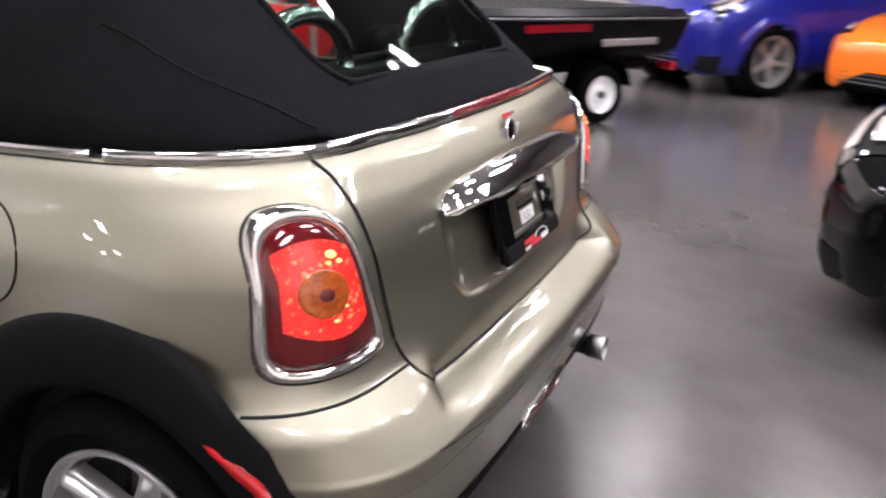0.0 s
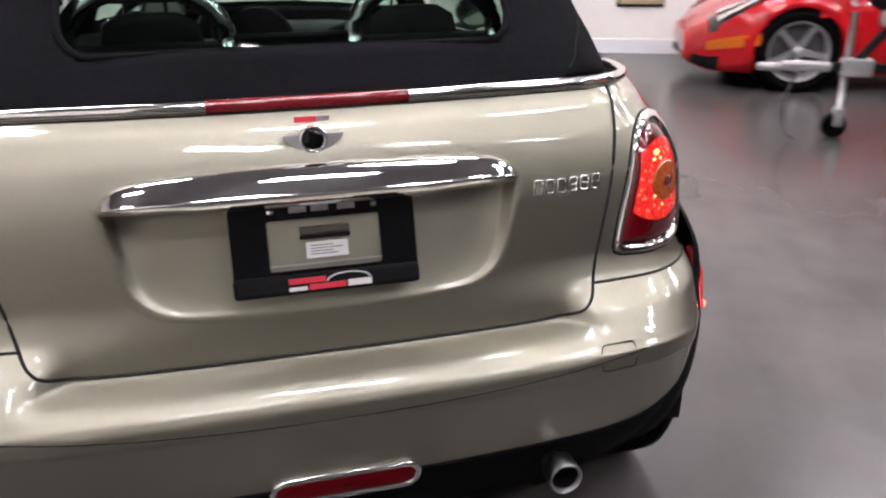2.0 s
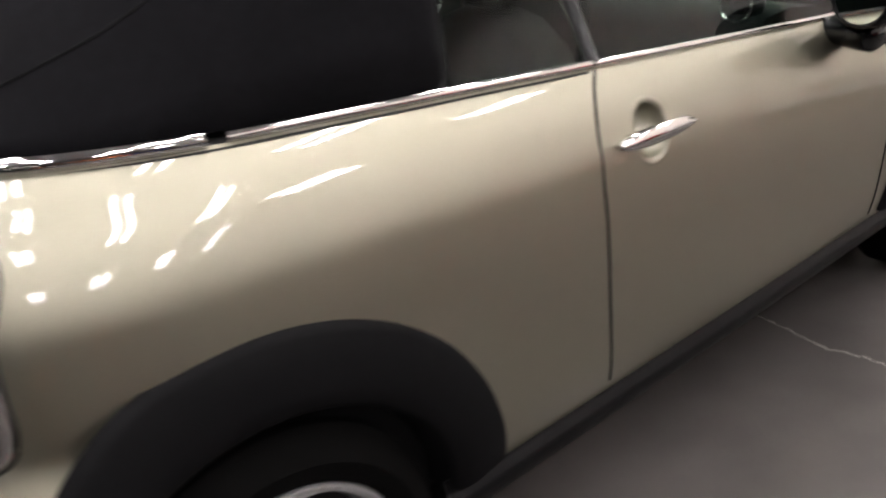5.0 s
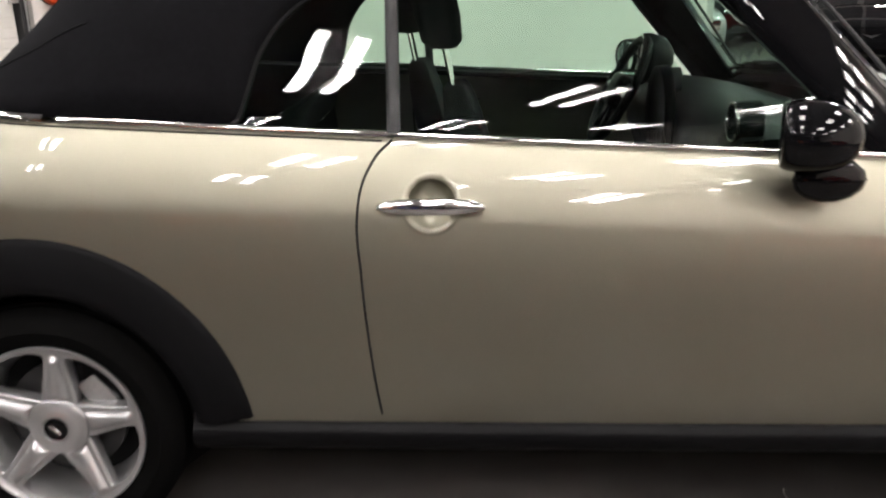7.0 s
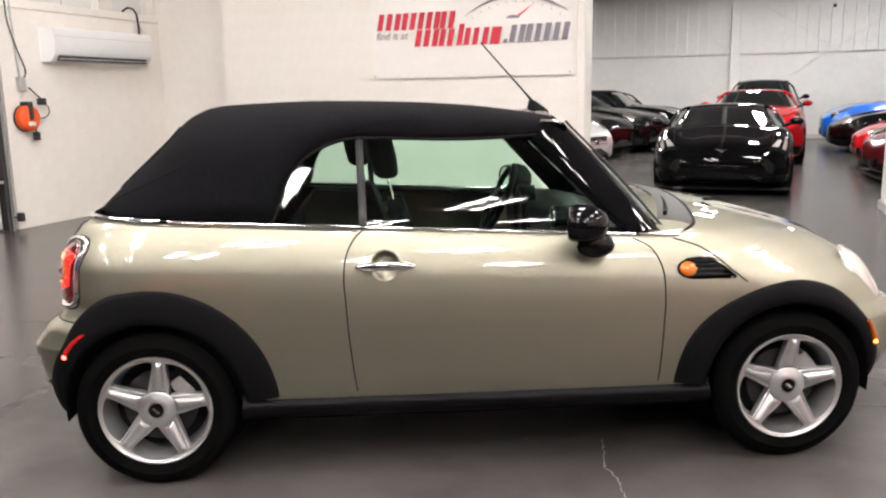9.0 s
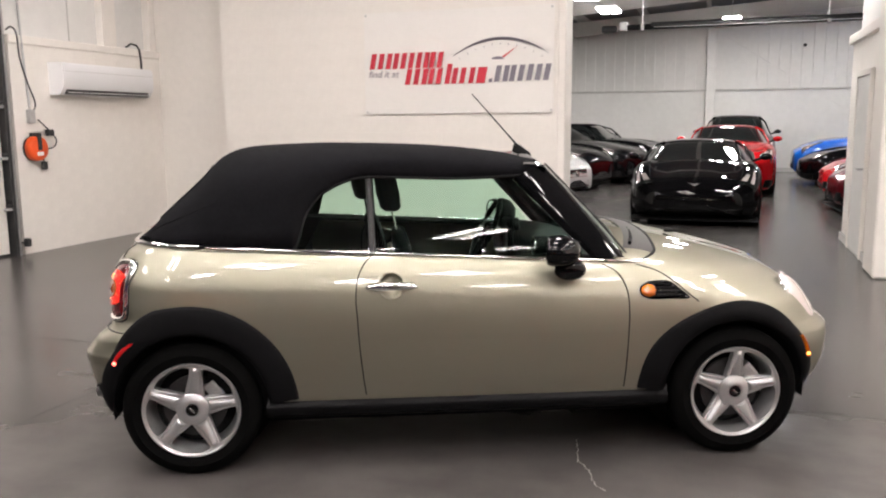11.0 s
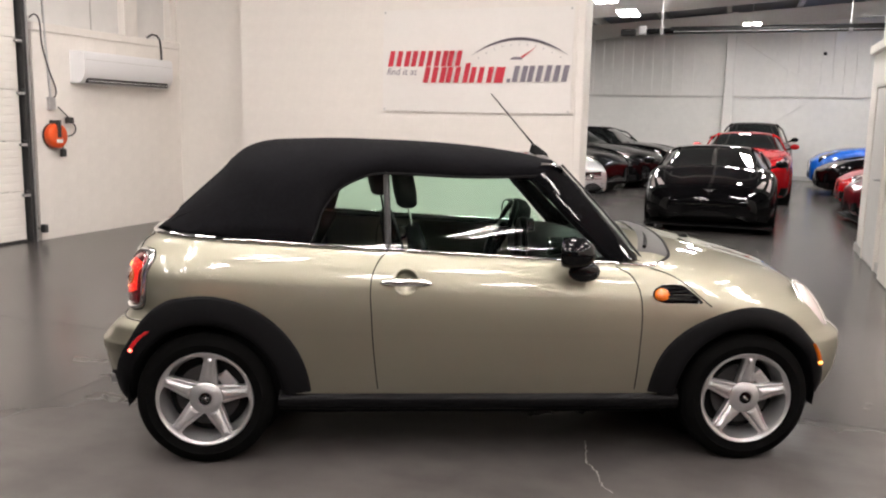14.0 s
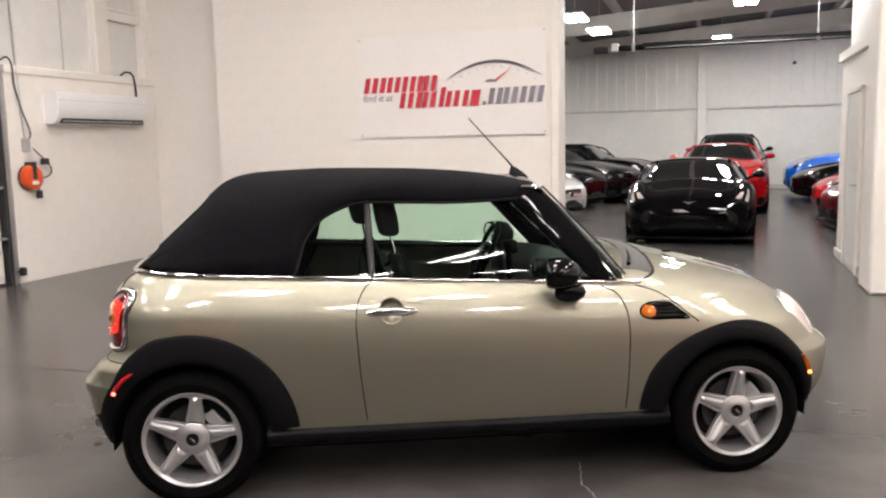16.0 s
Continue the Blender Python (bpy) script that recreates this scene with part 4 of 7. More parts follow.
for i in range(9):
    t = i / 8
    rows.append([Vector((2.09 + (1.655 - 2.09) * t - (0.13 + (0.05 - 0.13) * t) * (y / 0.66)**2, y * (0.70 + (0.525 - 0.70) * t) / 0.66, 0.955 + (1.355 - 0.955) * t - 0.02 * (y / 0.66)**2)) for y in [-0.66 + 1.32 * j / 20 for j in range(21)]])
add_grid(bm, rows)
part("windscreen", bm, CAR_GLASS, car, "curved clear windscreen", smooth=True)
bm = bmesh.new()
rows = []
for j in range(31):
    y = -0.66 + 1.32 * j / 30
    d = (y / 0.72)**2
    x = 2.10 - 0.16 * d
    rows.append([Vector((x - 0.05, y * 0.97, 0.945 - 0.03 * d)), Vector((x - 0.01, y, 0.972 - 0.042 * d)), Vector((x + 0.05, y, 0.985 - 0.05 * d)), Vector((x + 0.085, y, 0.968 - 0.05 * d)), Vector((x + 0.07, y, 0.93 - 0.05 * d))])
add_grid(bm, rows)
part("scuttle", bm, CLAD, car, "black scuttle under the windscreen", smooth=True)
bonnet_profile = hermite([0, 0.2, 0.4, 0.55, 0.63, 0.68, 0.72, 0.74, 0.76], [1.015, 1.008, 0.993, 0.970, 0.950, 0.931, 0.908, 0.892, 0.870])
tray_edge = hermite([0, 0.2, 0.4, 0.55, 0.62, 0.66, 0.70, 0.73], [2.185, 2.180, 2.165, 2.143, 2.130, 2.113, 2.075, 2.03])


def bonnet_pt(x, y, out=0.0):
    return Vector((x, y, bonnet_profile(abs(y)) - 0.14 * (x - 2.08) + out))


bm = bmesh.new()
rows = []
for j in range(57):
    y = -0.70 + 1.40 * j / 56
    x0 = 2.085 - 0.135 * (y / 0.70)**2
    rows.append([bonnet_pt(x0 + (tray_edge(abs(y)) - x0) * k / 5, y, 0.004) for k in range(6)])
add_grid(bm, rows)
part("scuttle_tray", bm, TRAY, car, "dark grey plastic tray under the windscreen", smooth=True)
seam("tray_gap", [bonnet_pt(tray_edge(abs(y)), y, 0.001) for y in (-0.73 + 1.46 * j / 72 for j in range(73))], car, r=0.008)
for s in (-1, 1):
    strip("chrome_wing_strip", [Vector((x, s * y, z)) for x, y, z in ((1.866, 0.753, 0.920), (1.92, 0.750, 0.915), (1.98, 0.745, 0.911), (2.03, 0.738, 0.909))], [Vector((0, s, 0))] * 4, CHROME, "chrome strip end on the wing", 0.007, 0.008)
for y0, y1 in ((-0.62, -0.05), (-0.08, 0.5)):
    pts = [(2.13 - 0.16 * (y / 0.72)**2, y, 1.0 - 0.03 * (y / 0.72)**2) for y in [y0 + (y1 - y0) * i / 10 for i in range(11)]]
    part("wiper", tube(pts, 0.009), MATT_BLACK, car, smooth=True)

# ---- door mirrors
for s in (-1, 1):
    mm = pose(1.627, s * 0.898, 0.989, 0, 0, s * 18)
    bm = bmesh.new()
    rows = []
    for x, r in ((-0.050, 0.79), (-0.056, 0.84), (-0.054, 0.90), (-0.044, 0.965), (-0.025, 1.0), (0.0, 0.985), (0.022, 0.92), (0.042, 0.79), (0.057, 0.60), (0.066, 0.36), (0.070, 0.02)):
        rows.append([Vector((1.15 * x, 0.086 * r * math.cos(b), 0.070 * r * math.sin(b))) for b in ring_pts(28)])
    add_grid(bm, rows, close_u=True)
    bmesh.ops.recalc_face_normals(bm, faces=bm.faces[:])
    hous = part("mirror_housing", bm, GLOSS_BLACK, car, "gloss black round door mirror", smooth=True, m=mm)
    bm = bmesh.new()
    bm.faces.new([bm.verts.new((-0.0587, 0.069 * math.cos(b), 0.055 * math.sin(b))) for b in ring_pts(32)])
    part("mirror_glass", bm, MIRROR, hous, "mirror glass")
    bm = bmesh.new()
    rows = []
    for t, hx, hz in ((0.0, 0.02, 0.01), (0.03, 0.055, 0.033), (0.12, 0.072, 0.045), (0.35, 0.070, 0.044), (0.7, 0.062, 0.036), (1.0, 0.06, 0.035)):
        c = Vector((1.658 + 0.05 * t, s * (0.905 - 0.15 * t), 0.902 - 0.008 * t))
        rows.append([c + Vector((hx * math.cos(b), 0, hz * math.sin(b))) for b in ring_pts(14)])
    vs = add_grid(bm, rows, close_u=True)
    bm.faces.new(vs[0])
    bmesh.ops.recalc_face_normals(bm, faces=bm.faces[:])
    part("mirror_foot", bm, GLOSS_BLACK, car, "gloss black mirror foot", smooth=True)

# ---- door handles in round dishes
for s in (-1, 1):
    hx, hz = 0.884, 0.838
    bm = bmesh.new()
    rows = []
    for r, out in ((0.066, -0.001), (0.062, 0.0010), (0.052, 0.0008), (0.048, -0.008), (0.041, -0.026), (0.025, -0.038), (0.002, -0.042)):
        rows.append([side_pt(hx + r * math.cos(a), hz + r * math.sin(a), out, s) for a in ring_pts(40)])
    add_grid(bm, rows, close_u=True)
    bmesh.ops.recalc_face_normals(bm, faces=bm.faces[:])
    part("handle_dish", bm, PAINT, car, "round painted recess behind the door handle", smooth=True)
    bm = bmesh.new()
    rows = []
    for i in range(17):
        t = -1 + 2 * i / 16
        rad = 0.007 + 0.0115 * (1 - abs(t)**4)
        c = side_pt(hx + 0.112 * t, hz - 0.001, 0.017 - 0.006 * t * t, s)
        rows.append([c + Vector((0, s * 0.013 * math.cos(a), rad * math.sin(a))) for a in ring_pts(14)])
    vs = add_grid(bm, rows, close_u=True)
    bm.faces.new(vs[0])
    bm.faces.new(vs[-1][::-1])
    bmesh.ops.recalc_face_normals(bm, faces=bm.faces[:])
    part("door_handle", bm, CHROME, car, "chrome door handle", smooth=True)
    part("handle_pivot", tube([side_pt(hx - 0.07, hz, -0.005, s), side_pt(hx - 0.07, hz, 0.015, s)], 0.011), CHROME, car)

    # ---- side vent with a round amber lamp
    bm = bmesh.new()
    vent = spline([(x, 0, z) for x, z in ((2.045, 0.829), (2.10, 0.832), (2.145, 0.826), (2.19, 0.795), (2.232, 0.752), (2.15, 0.751), (2.05, 0.752), (2.018, 0.768), (2.008, 0.79), (2.020, 0.816), (2.045, 0.829))], 5)[:-1]
    c = Vector((2.10, 0, 0.79))
    rows = []
    for k, out in ((1.0, -0.002), (1.0, 0.004), (0.93, 0.006), (0.88, 0.002), (0.4, 0.002), (0.02, 0.002)):
        rows.append([side_pt(c.x + (p.x - c.x) * k, c.z + (p.z - c.z) * k, out, s) for p in vent])
    add_grid(bm, rows, close_u=True)
    bmesh.ops.recalc_face_normals(bm, faces=bm.faces[:])
    v = part("side_vent", bm, GLOSS_BLACK, car, "black slatted side vent", smooth=True, angle=60)
    for i, z in enumerate((0.765, 0.782, 0.799, 0.814)):
        x1 = 2.215 - (z - 0.755) * 1.15
        part("slat", tube([side_pt(2.06 + (x1 - 2.06) * t / 6, z, 0.006, s) for t in range(7)], 0.0045, 6), CLAD, v)
    bm = bmesh.new()
    rows = []
    for r, out in ((0.033, 0.0), (0.033, 0.004), (0.030, 0.008), (0.022, 0.0115), (0.011, 0.0135), (0.001, 0.014)):
        rows.append([side_pt(2.042 + r * 1.12 * math.cos(a), 0.790 + r * 0.86 * math.sin(a), out, s) for a in ring_pts(28)])
    add_grid(bm, rows, close_u=True)
    bmesh.ops.recalc_face_normals(bm, faces=bm.faces[:])
    part("side_repeater", bm, AMBER, v, "round amber indicator", smooth=True)
    part("repeater_ring", tube([side_pt(2.042 + 0.0385 * math.cos(a), 0.790 + 0.030 * math.sin(a), 0.004, s) for a in ring_pts(28) + [0]], 0.0042, 6), GLOSS_BLACK, v, smooth=True)

    # ---- marker lamps in the cladding, lit
    pts = [Vector((x, s * (max(side(x, z), CLAD_Y(x, z)) + 0.012), z)) for x, z in ((-0.318, 0.520), (-0.300, 0.552), (-0.272, 0.585), (-0.240, 0.610), (-0.215, 0.623))]
    mk = part("marker_lamp", tube(pts, [0.013, 0.012, 0.011, 0.010, 0.007]), RED_GLOW, car, "lit red side marker lamp", smooth=True)
    part("bulb_spot", add_lathe(bmesh.new(), [(0.0005, -0.008), (0.006, -0.006), (0.009, 0.0)], 12, Matrix.Translation((-0.314, s * (max(side(-0.314, 0.528), CLAD_Y(-0.314, 0.528)) + 0.022), 0.528)) @ (Matrix.Rotation(math.pi, 4, "Z") if s > 0 else Matrix())), RED_SPOT, mk)
    pts = [side_pt(x, z, 0.019, s) for x, z in ((2.785, 0.555), (2.803, 0.525), (2.818, 0.49), (2.828, 0.455))]
    mk = part("marker_lamp", tube(pts, [0.007, 0.010, 0.011, 0.012]), AMBER, car, "lit amber side marker lamp", smooth=True)
    part("bulb_spot", add_lathe(bmesh.new(), [(0.0005, -0.008), (0.006, -0.006), (0.009, 0.0)], 12, Matrix.Translation(side_pt(2.824, 0.468, 0.026, s)) @ (Matrix.Rotation(math.pi, 4, "Z") if s > 0 else Matrix())), material("amber_bulb", (0.9, 0.4, 0.1), 0.2, emit=(1, 0.4, 0.08), strength=5.0) if s < 0 else bpy.data.materials["amber_bulb"], mk)

# round fuel flap on the left side
bm = tube([side_pt(0.268 + 0.088 * math.cos(a), 0.832 + 0.088 * math.sin(a), 0.0004, 1) for a in ring_pts(40) + [0]], 0.0024, 6)
part("fuel_flap_gap", bm, SEAM, car, smooth=True)

# ---- tail lamps
RIM = [(0.594, 0.695), (0.579, 0.708), (0.586, 0.760), (0.602, 0.830), (0.618, 0.897), (0.633, 0.935), (0.656, 0.953), (0.684, 0.957), (0.715, 0.947), (0.740, 0.918), (0.757, 0.872), (0.766, 0.805), (0.771, 0.738), (0.763, 0.704), (0.735, 0.691), (0.66, 0.690)]
LC = (0.682, 0.822)
LAMP = [(LC[0] + (y - LC[0]) / 1.105, LC[1] + (z - LC[1]) / 1.105) for y, z in RIM]
lamp_curve = [(p.x, p.z) for p in spline([(y, 0, z) for y, z in LAMP + LAMP[:1]], 5)[:-1]]


def lamp_ring(s, k, out):
    pts = []
    for y, z in lamp_curve:
        yy, zz = LC[0] + (y - LC[0]) * k, LC[1] + (z - LC[1]) * k
        pts.append(back_pt(s * yy, zz, out))
    return pts


def lens_span(z):
    """The two half widths at which the lens ends at the height z."""
    pts = [(LC[0] + (y - LC[0]) * 0.93, LC[1] + (h - LC[1]) * 0.93) for y, h in lamp_curve]
    hits = []
    for (ya, za), (yb, zb) in zip(pts, pts[1:] + pts[:1]):
        if (za - z) * (zb - z) <= 0 and za != zb:
            hits.append(ya + (yb - ya) * (z - za) / (zb - za))
    return min(hits), max(hits)


for s in (-1, 1):
    lamp = new("tail_lamp")
    lamp.parent = car
    tagged(lamp, "lit red tail lamp in a chrome surround")
    bm = bmesh.new()
    add_grid(bm, [lamp_ring(s, k, o) for k, o in ((1.11, -0.003), (1.10, 0.007), (1.06, 0.013), (0.99, 0.012), (0.945, 0.005), (0.93, -0.004))], close_u=True)
    bmesh.ops.recalc_face_normals(bm, faces=bm.faces[:])
    part("chrome_surround", bm, CHROME, lamp, "chrome surround", smooth=True)
    part("surround_gap", tube(lamp_ring(s, 1.115, 0.0) + lamp_ring(s, 1.115, 0.0)[:1], 0.003, 6), SEAM, lamp)
    bm = bmesh.new()
    add_grid(bm, [lamp_ring(s, k, o) for k, o in ((0.95, 0.0), (0.92, 0.006), (0.80, 0.0095), (0.6, 0.011), (0.3, 0.012), (0.01, 0.012))], close_u=True)
    bmesh.ops.recalc_face_normals(bm, faces=bm.faces[:])
    part("lens", bm, RED_LENS, lamp, "dark red lens", smooth=True)
    # the lit middle of the lens, round at its lower edge
    bm = bmesh.new()
    rows = []
    for i in range(21):
        row = []
        for j in range(25):
            f = -1 + 2 * j / 24
            lo, hi = 0.757 + 0.028 * f * f, 0.892 + 0.016 * (1 - f * f)
            z = lo + (hi - lo) * i / 20
            ya, yb = lens_span(z)
            row.append(back_pt(s * ((ya + yb) / 2 + f * (yb - ya) / 2 * 0.93), z, 0.0122 + 0.003 * (1 - f * f) - 0.006 * abs(f)**6))
        rows.append(row)
    add_grid(bm, rows)
    bmesh.ops.recalc_face_normals(bm, faces=bm.faces[:])
    part("lit_lens", bm, RED_LIT, lamp, "glowing red lens", smooth=True)
    bm = bmesh.new()
    rows = []
    for r, out in ((0.037, 0.012), (0.037, 0.0175), (0.033, 0.019), (0.027, 0.0165), (0.020, 0.0185), (0.010, 0.020), (0.001, 0.020)):
        rows.append([back_pt(s * (0.689 + r * 0.92 * math.cos(a)), 0.831 + r * math.sin(a), out) for a in ring_pts(28)])
    add_grid(bm, rows, close_u=True)
    bmesh.ops.recalc_face_normals(bm, faces=bm.faces[:])
    part("indicator_lens", bm, AMBER_DIM, lamp, "round amber indicator", smooth=True)
    bm = bmesh.new()
    rows = []
    for r, out in ((0.0105, 0.0195), (0.008, 0.0225), (0.001, 0.023)):
        rows.append([back_pt(s * (0.689 + r * math.cos(a)), 0.831 + r * math.sin(a), out) for a in ring_pts(16)])
    add_grid(bm, rows, close_u=True)
    part("bulb_tip", bm, RED_LENS, lamp, smooth=True)
    for y, z, r0 in ((0.668, 0.886, 0.0085), (0.660, 0.875, 0.0045), (0.676, 0.875, 0.004), (0.662, 0.806, 0.004), (0.680, 0.786, 0.0035)):
        bm = bmesh.new()
        add_grid(bm, [[back_pt(s * (y + r0 * r * math.cos(a)), z + 0.8 * r0 * r * math.sin(a), out) for a in ring_pts(14)] for r, out in ((1.0, 0.012), (0.8, 0.0165), (0.4, 0.0175), (0.02, 0.018))], close_u=True)
        bmesh.ops.recalc_face_normals(bm, faces=bm.faces[:])
        part("bulb", bm, HOT_BULB, lamp, "glowing orange bulb", smooth=True)

# ---- boot lid: recess panel, chrome grip, plate, badge and letters
bm = bmesh.new()
rows = []
for off, k, d, sink in ((0.021, 1.0, 0.0002, 0.0), (0.014, 1.0, 0.0006, 0.0), (0.004, 1.0, 0.0006, 0.0), (-0.002, 1.0, -0.15, 0.15), (-0.010, 1.0, -0.75, 0.75), (-0.018, 1.0, -1.0, 1.0), (0.0, 0.8, -1.0, 1.0), (0.0, 0.5, -1.0, 1.0), (0.0, 0.02, -1.0, 1.0)):
    row = []
    for y, z in RECESS:
        g = k * (1 + off / math.hypot(y, z - RECESS_Z))
        zz = RECESS_Z + (z - RECESS_Z) * g
        up = max(0.0, (zz - 0.672) / 0.21)
        row.append(back_pt(y * g, zz, (d if d > 0 else d * (0.0004 + 0.0055 * min(1.0, up * 3))) - sink * 0.036 * up))
    rows.append(row)
add_grid(bm, rows, close_u=True)
bmesh.ops.recalc_face_normals(bm, faces=bm.faces[:])
part("number_plate_panel", bm, PAINT, car, "recessed painted panel round the number plate", smooth=True)
bm = bmesh.new()
rows = []
for i in range(41):
    t = -1 + 2 * i / 40
    y = 0.368 * t
    e = max(0.0, 1 - abs(t)**9)**0.6
    zt = 0.936 - 0.014 * t * t
    zb = 0.868
    row = []
    for fz, out in ((0.0, 0.002), (0.0, 0.024), (0.04, 0.034), (0.22, 0.044), (0.26, 0.047), (0.30, 0.047), (0.36, 0.044), (0.58, 0.038), (0.82, 0.026), (0.97, 0.010), (1.02, -0.002)):
        z = zb + (zt - zb) * (0.15 + (fz - 0.15) * (0.25 + 0.75 * e))
        row.append(back_pt(y, z, 0.002 + out * (0.2 + 0.8 * e)))
    rows.append(row)
vs = add_grid(bm, rows)
bmesh.ops.recalc_face_normals(bm, faces=bm.faces[:])
part("boot_grip", bm, CHROME, car, "wide chrome boot grip", smooth=True, angle=70)
for s in (-1, 1):
    part("plate_lamp", box((-0.012, -0.012, -0.002), (0.0, 0.012, 0.002), 0.001, 1, Matrix.Translation(back_pt(s * 0.160, 0.8705, 0.006))), material("plate_lamp_glow", (1, 0.7, 0.4), 0.4, emit=(1.0, 0.5, 0.2), strength=1.6) if s < 0 else bpy.data.materials["plate_lamp_glow"], car, "small warm plate lamp")

plate = new("plate_holder")
plate.parent = car
plate.matrix_basis = Matrix.Translation((-0.412, 0.0, 0.793)) @ Matrix.Rotation(radians(-90), 4, "Z") @ Matrix.Rotation(radians(-16), 4, "X")
tagged(plate, "black plate frame without a plate")
# local x to the right as seen from behind, local -y towards the viewer
bm = bmesh.new()
outer = rounded_rect(-0.162, 0.162, -0.077, 0.078, 0.012, 4)
inner = rounded_rect(-0.098, 0.098, -0.038, 0.050, 0.004, 4)
a = [bm.verts.new((x, -0.006, z)) for x, z in outer]
b = [bm.verts.new((x, -0.006, z)) for x, z in inner]
c = [bm.verts.new((x, 0.010, z)) for x, z in outer]
d = [bm.verts.new((x, 0.004, z)) for x, z in inner]
k = len(a)
for i in range(k):
    j = (i + 1) % k
    bm.faces.new((a[i], a[j], b[j], b[i]))
    bm.faces.new((c[i], c[j], a[j], a[i]))
    bm.faces.new((b[i], b[j], d[j], d[i]))
bmesh.ops.recalc_face_normals(bm, faces=bm.faces[:])
part("plate_frame", bm, GLOSS_BLACK, plate)
part("backing", box((-0.100, 0.001, -0.040), (0.100, 0.004, 0.052)), PAINT, plate)
part("frame_foot", box((-0.164, -0.012, -0.081), (0.164, 0.004, -0.044), 0.008, 2), MATT_BLACK, plate, "black printed lower band")
part("handle_slot", box((-0.043, -0.004, 0.022), (0.045, 0.0005, 0.036), 0.002), material("slot_bronze", (0.10, 0.09, 0.07), 0.4, 0.4), plate)
part("slot_shade", box((-0.043, -0.005, 0.014), (0.045, 0.0005, 0.021), 0.001), MATT_BLACK, plate)
part("paper_label", box((-0.034, -0.003, -0.020), (0.040, 0.0005, 0.008)), PAPER, plate, "small white label")
for i, n in enumerate((12, 10, 14, 10)):
    part("label_line", box((-0.026, -0.0036, -0.014 + 0.005 * i), (-0.026 + 0.004 * n, -0.0031, -0.0122 + 0.005 * i)), SIGN_GREY, plate)
part("lower_line", box((-0.098, -0.002, -0.031), (0.098, 0.0005, -0.028)), ALLOY, plate)
for x0, x1 in ((-0.058, -0.028), (-0.020, 0.010), (0.026, 0.056)):
    part("number_bar", box((x0, -0.0085, 0.062), (x1, -0.0062, 0.073)), GALV, plate)
for x in (-0.09, 0.09):
    part("plate_screw", add_lathe(bmesh.new(), [(0.0, -0.010), (0.005, -0.009), (0.006, -0.006)], 10, Matrix.Translation((x, 0, 0.066))), CHROME, plate)
part("print_red", box((-0.070, -0.0135, -0.062), (-0.005, -0.0122, -0.052)), SIGN_RED, plate)
part("print_red", box((-0.035, -0.0135, -0.074), (0.030, -0.0122, -0.064)), SIGN_RED, plate)
part("print_white", box((-0.070, -0.0135, -0.074), (-0.038, -0.0122, -0.067)), PAPER, plate)
part("print_white", box((0.033, -0.0135, -0.074), (0.075, -0.0122, -0.063)), PAPER, plate)
part("print_arc", tube([(0.035 + 0.038 * math.cos(a), -0.0125, -0.062 + 0.013 * math.sin(a)) for a in (math.pi * i / 12 for i in range(13))], 0.0012, 5), PAPER, plate)

badge = new("badge")
badge.parent = car
badge.matrix_basis = Matrix.Translation(back_pt(0.004, 0.971, 0.002)) @ Matrix.Rotation(radians(-90), 4, "Z") @ Matrix.Rotation(radians(-10), 4, "X")
tagged(badge, "chrome winged round badge")
part("disc", add_lathe(bmesh.new(), [(0.0, -0.007), (0.016, -0.006), (0.020, -0.003)], 28), GLOSS_BLACK, badge, smooth=True)
part("ring", add_lathe(bmesh.new(), [(0.0185, -0.004), (0.021, -0.008), (0.0245, -0.006), (0.025, 0.002)], 28), CHROME, badge, smooth=True)
for s in (-1, 1):
    w = [(0.020, 0.010), (0.054, 0.010), (0.050, 0.003), (0.042, -0.005), (0.032, -0.012), (0.016, -0.020), (0.022, -0.008)]
    part("wing", prism([(x * s, z) for x, z in (w if s > 0 else w[::-1])], 0.006, Matrix.Translation((0, -0.006, 0)), 0.0015), ALLOY, badge)
part("red_label", box((-0.030, -0.004, 0.030), (0.008, -0.001, 0.040)), SIGN_RED, badge, "small red label")
part("label_end", box((0.009, -0.004, 0.031), (0.030, -0.001, 0.040)), SIGN_GREY, badge)

# model name: a row of letter-sized chrome shapes
for i in range(6):
    y0 = -0.400 - i * 0.0248
    k = new("letter_shape")
    k.parent = car
    k.matrix_basis = Matrix.Translation(back_pt(y0 - 0.008, 0.852, 0.001)) @ Matrix.Rotation(radians(-90), 4, "Z") @ Matrix.Rotation(radians(-3), 4, "X")
    k.name = "chrome_shape"
    r = [(x, z) for x, z in rounded_rect(-0.0085, 0.0085, -0.013, 0.013, 0.005, 3)]
    bm = tube([(x, -0.004, z) for x, z in r + r[:1]], 0.0027, 6)
    part("stroke", bm, CHROME, k, smooth=True)
    if i > 2:
        part("stroke", tube([(-0.0085, -0.004, 0.0), (0.0085, -0.004, 0.0)], 0.0026, 6), CHROME, k, smooth=True)

# ---- bumper: rear fog lamp, tow cover, exhaust, dark lower lip
fog = [(y, z) for y, z in rounded_rect(-0.142, 0.133, 0.309, 0.369, 0.028, 6)]
bm = tube([back_pt(y, z, 0.003) for y, z in fog + fog[:1]], 0.007, 8)
part("fog_lamp_rim", bm, CHROME, car, "chrome rim of the rear fog lamp", smooth=True)
bm = bmesh.new()
rows = []
for k, o in ((1.0, 0.001), (0.95, 0.004), (0.6, 0.006), (0.05, 0.006)):
    rows.append([back_pt(-0.0045 + (y + 0.0045) * k, 0.339 + (z - 0.339) * k, o) for y, z in fog])
add_grid(bm, rows, close_u=True)
bmesh.ops.recalc_face_normals(bm, faces=bm.faces[:])
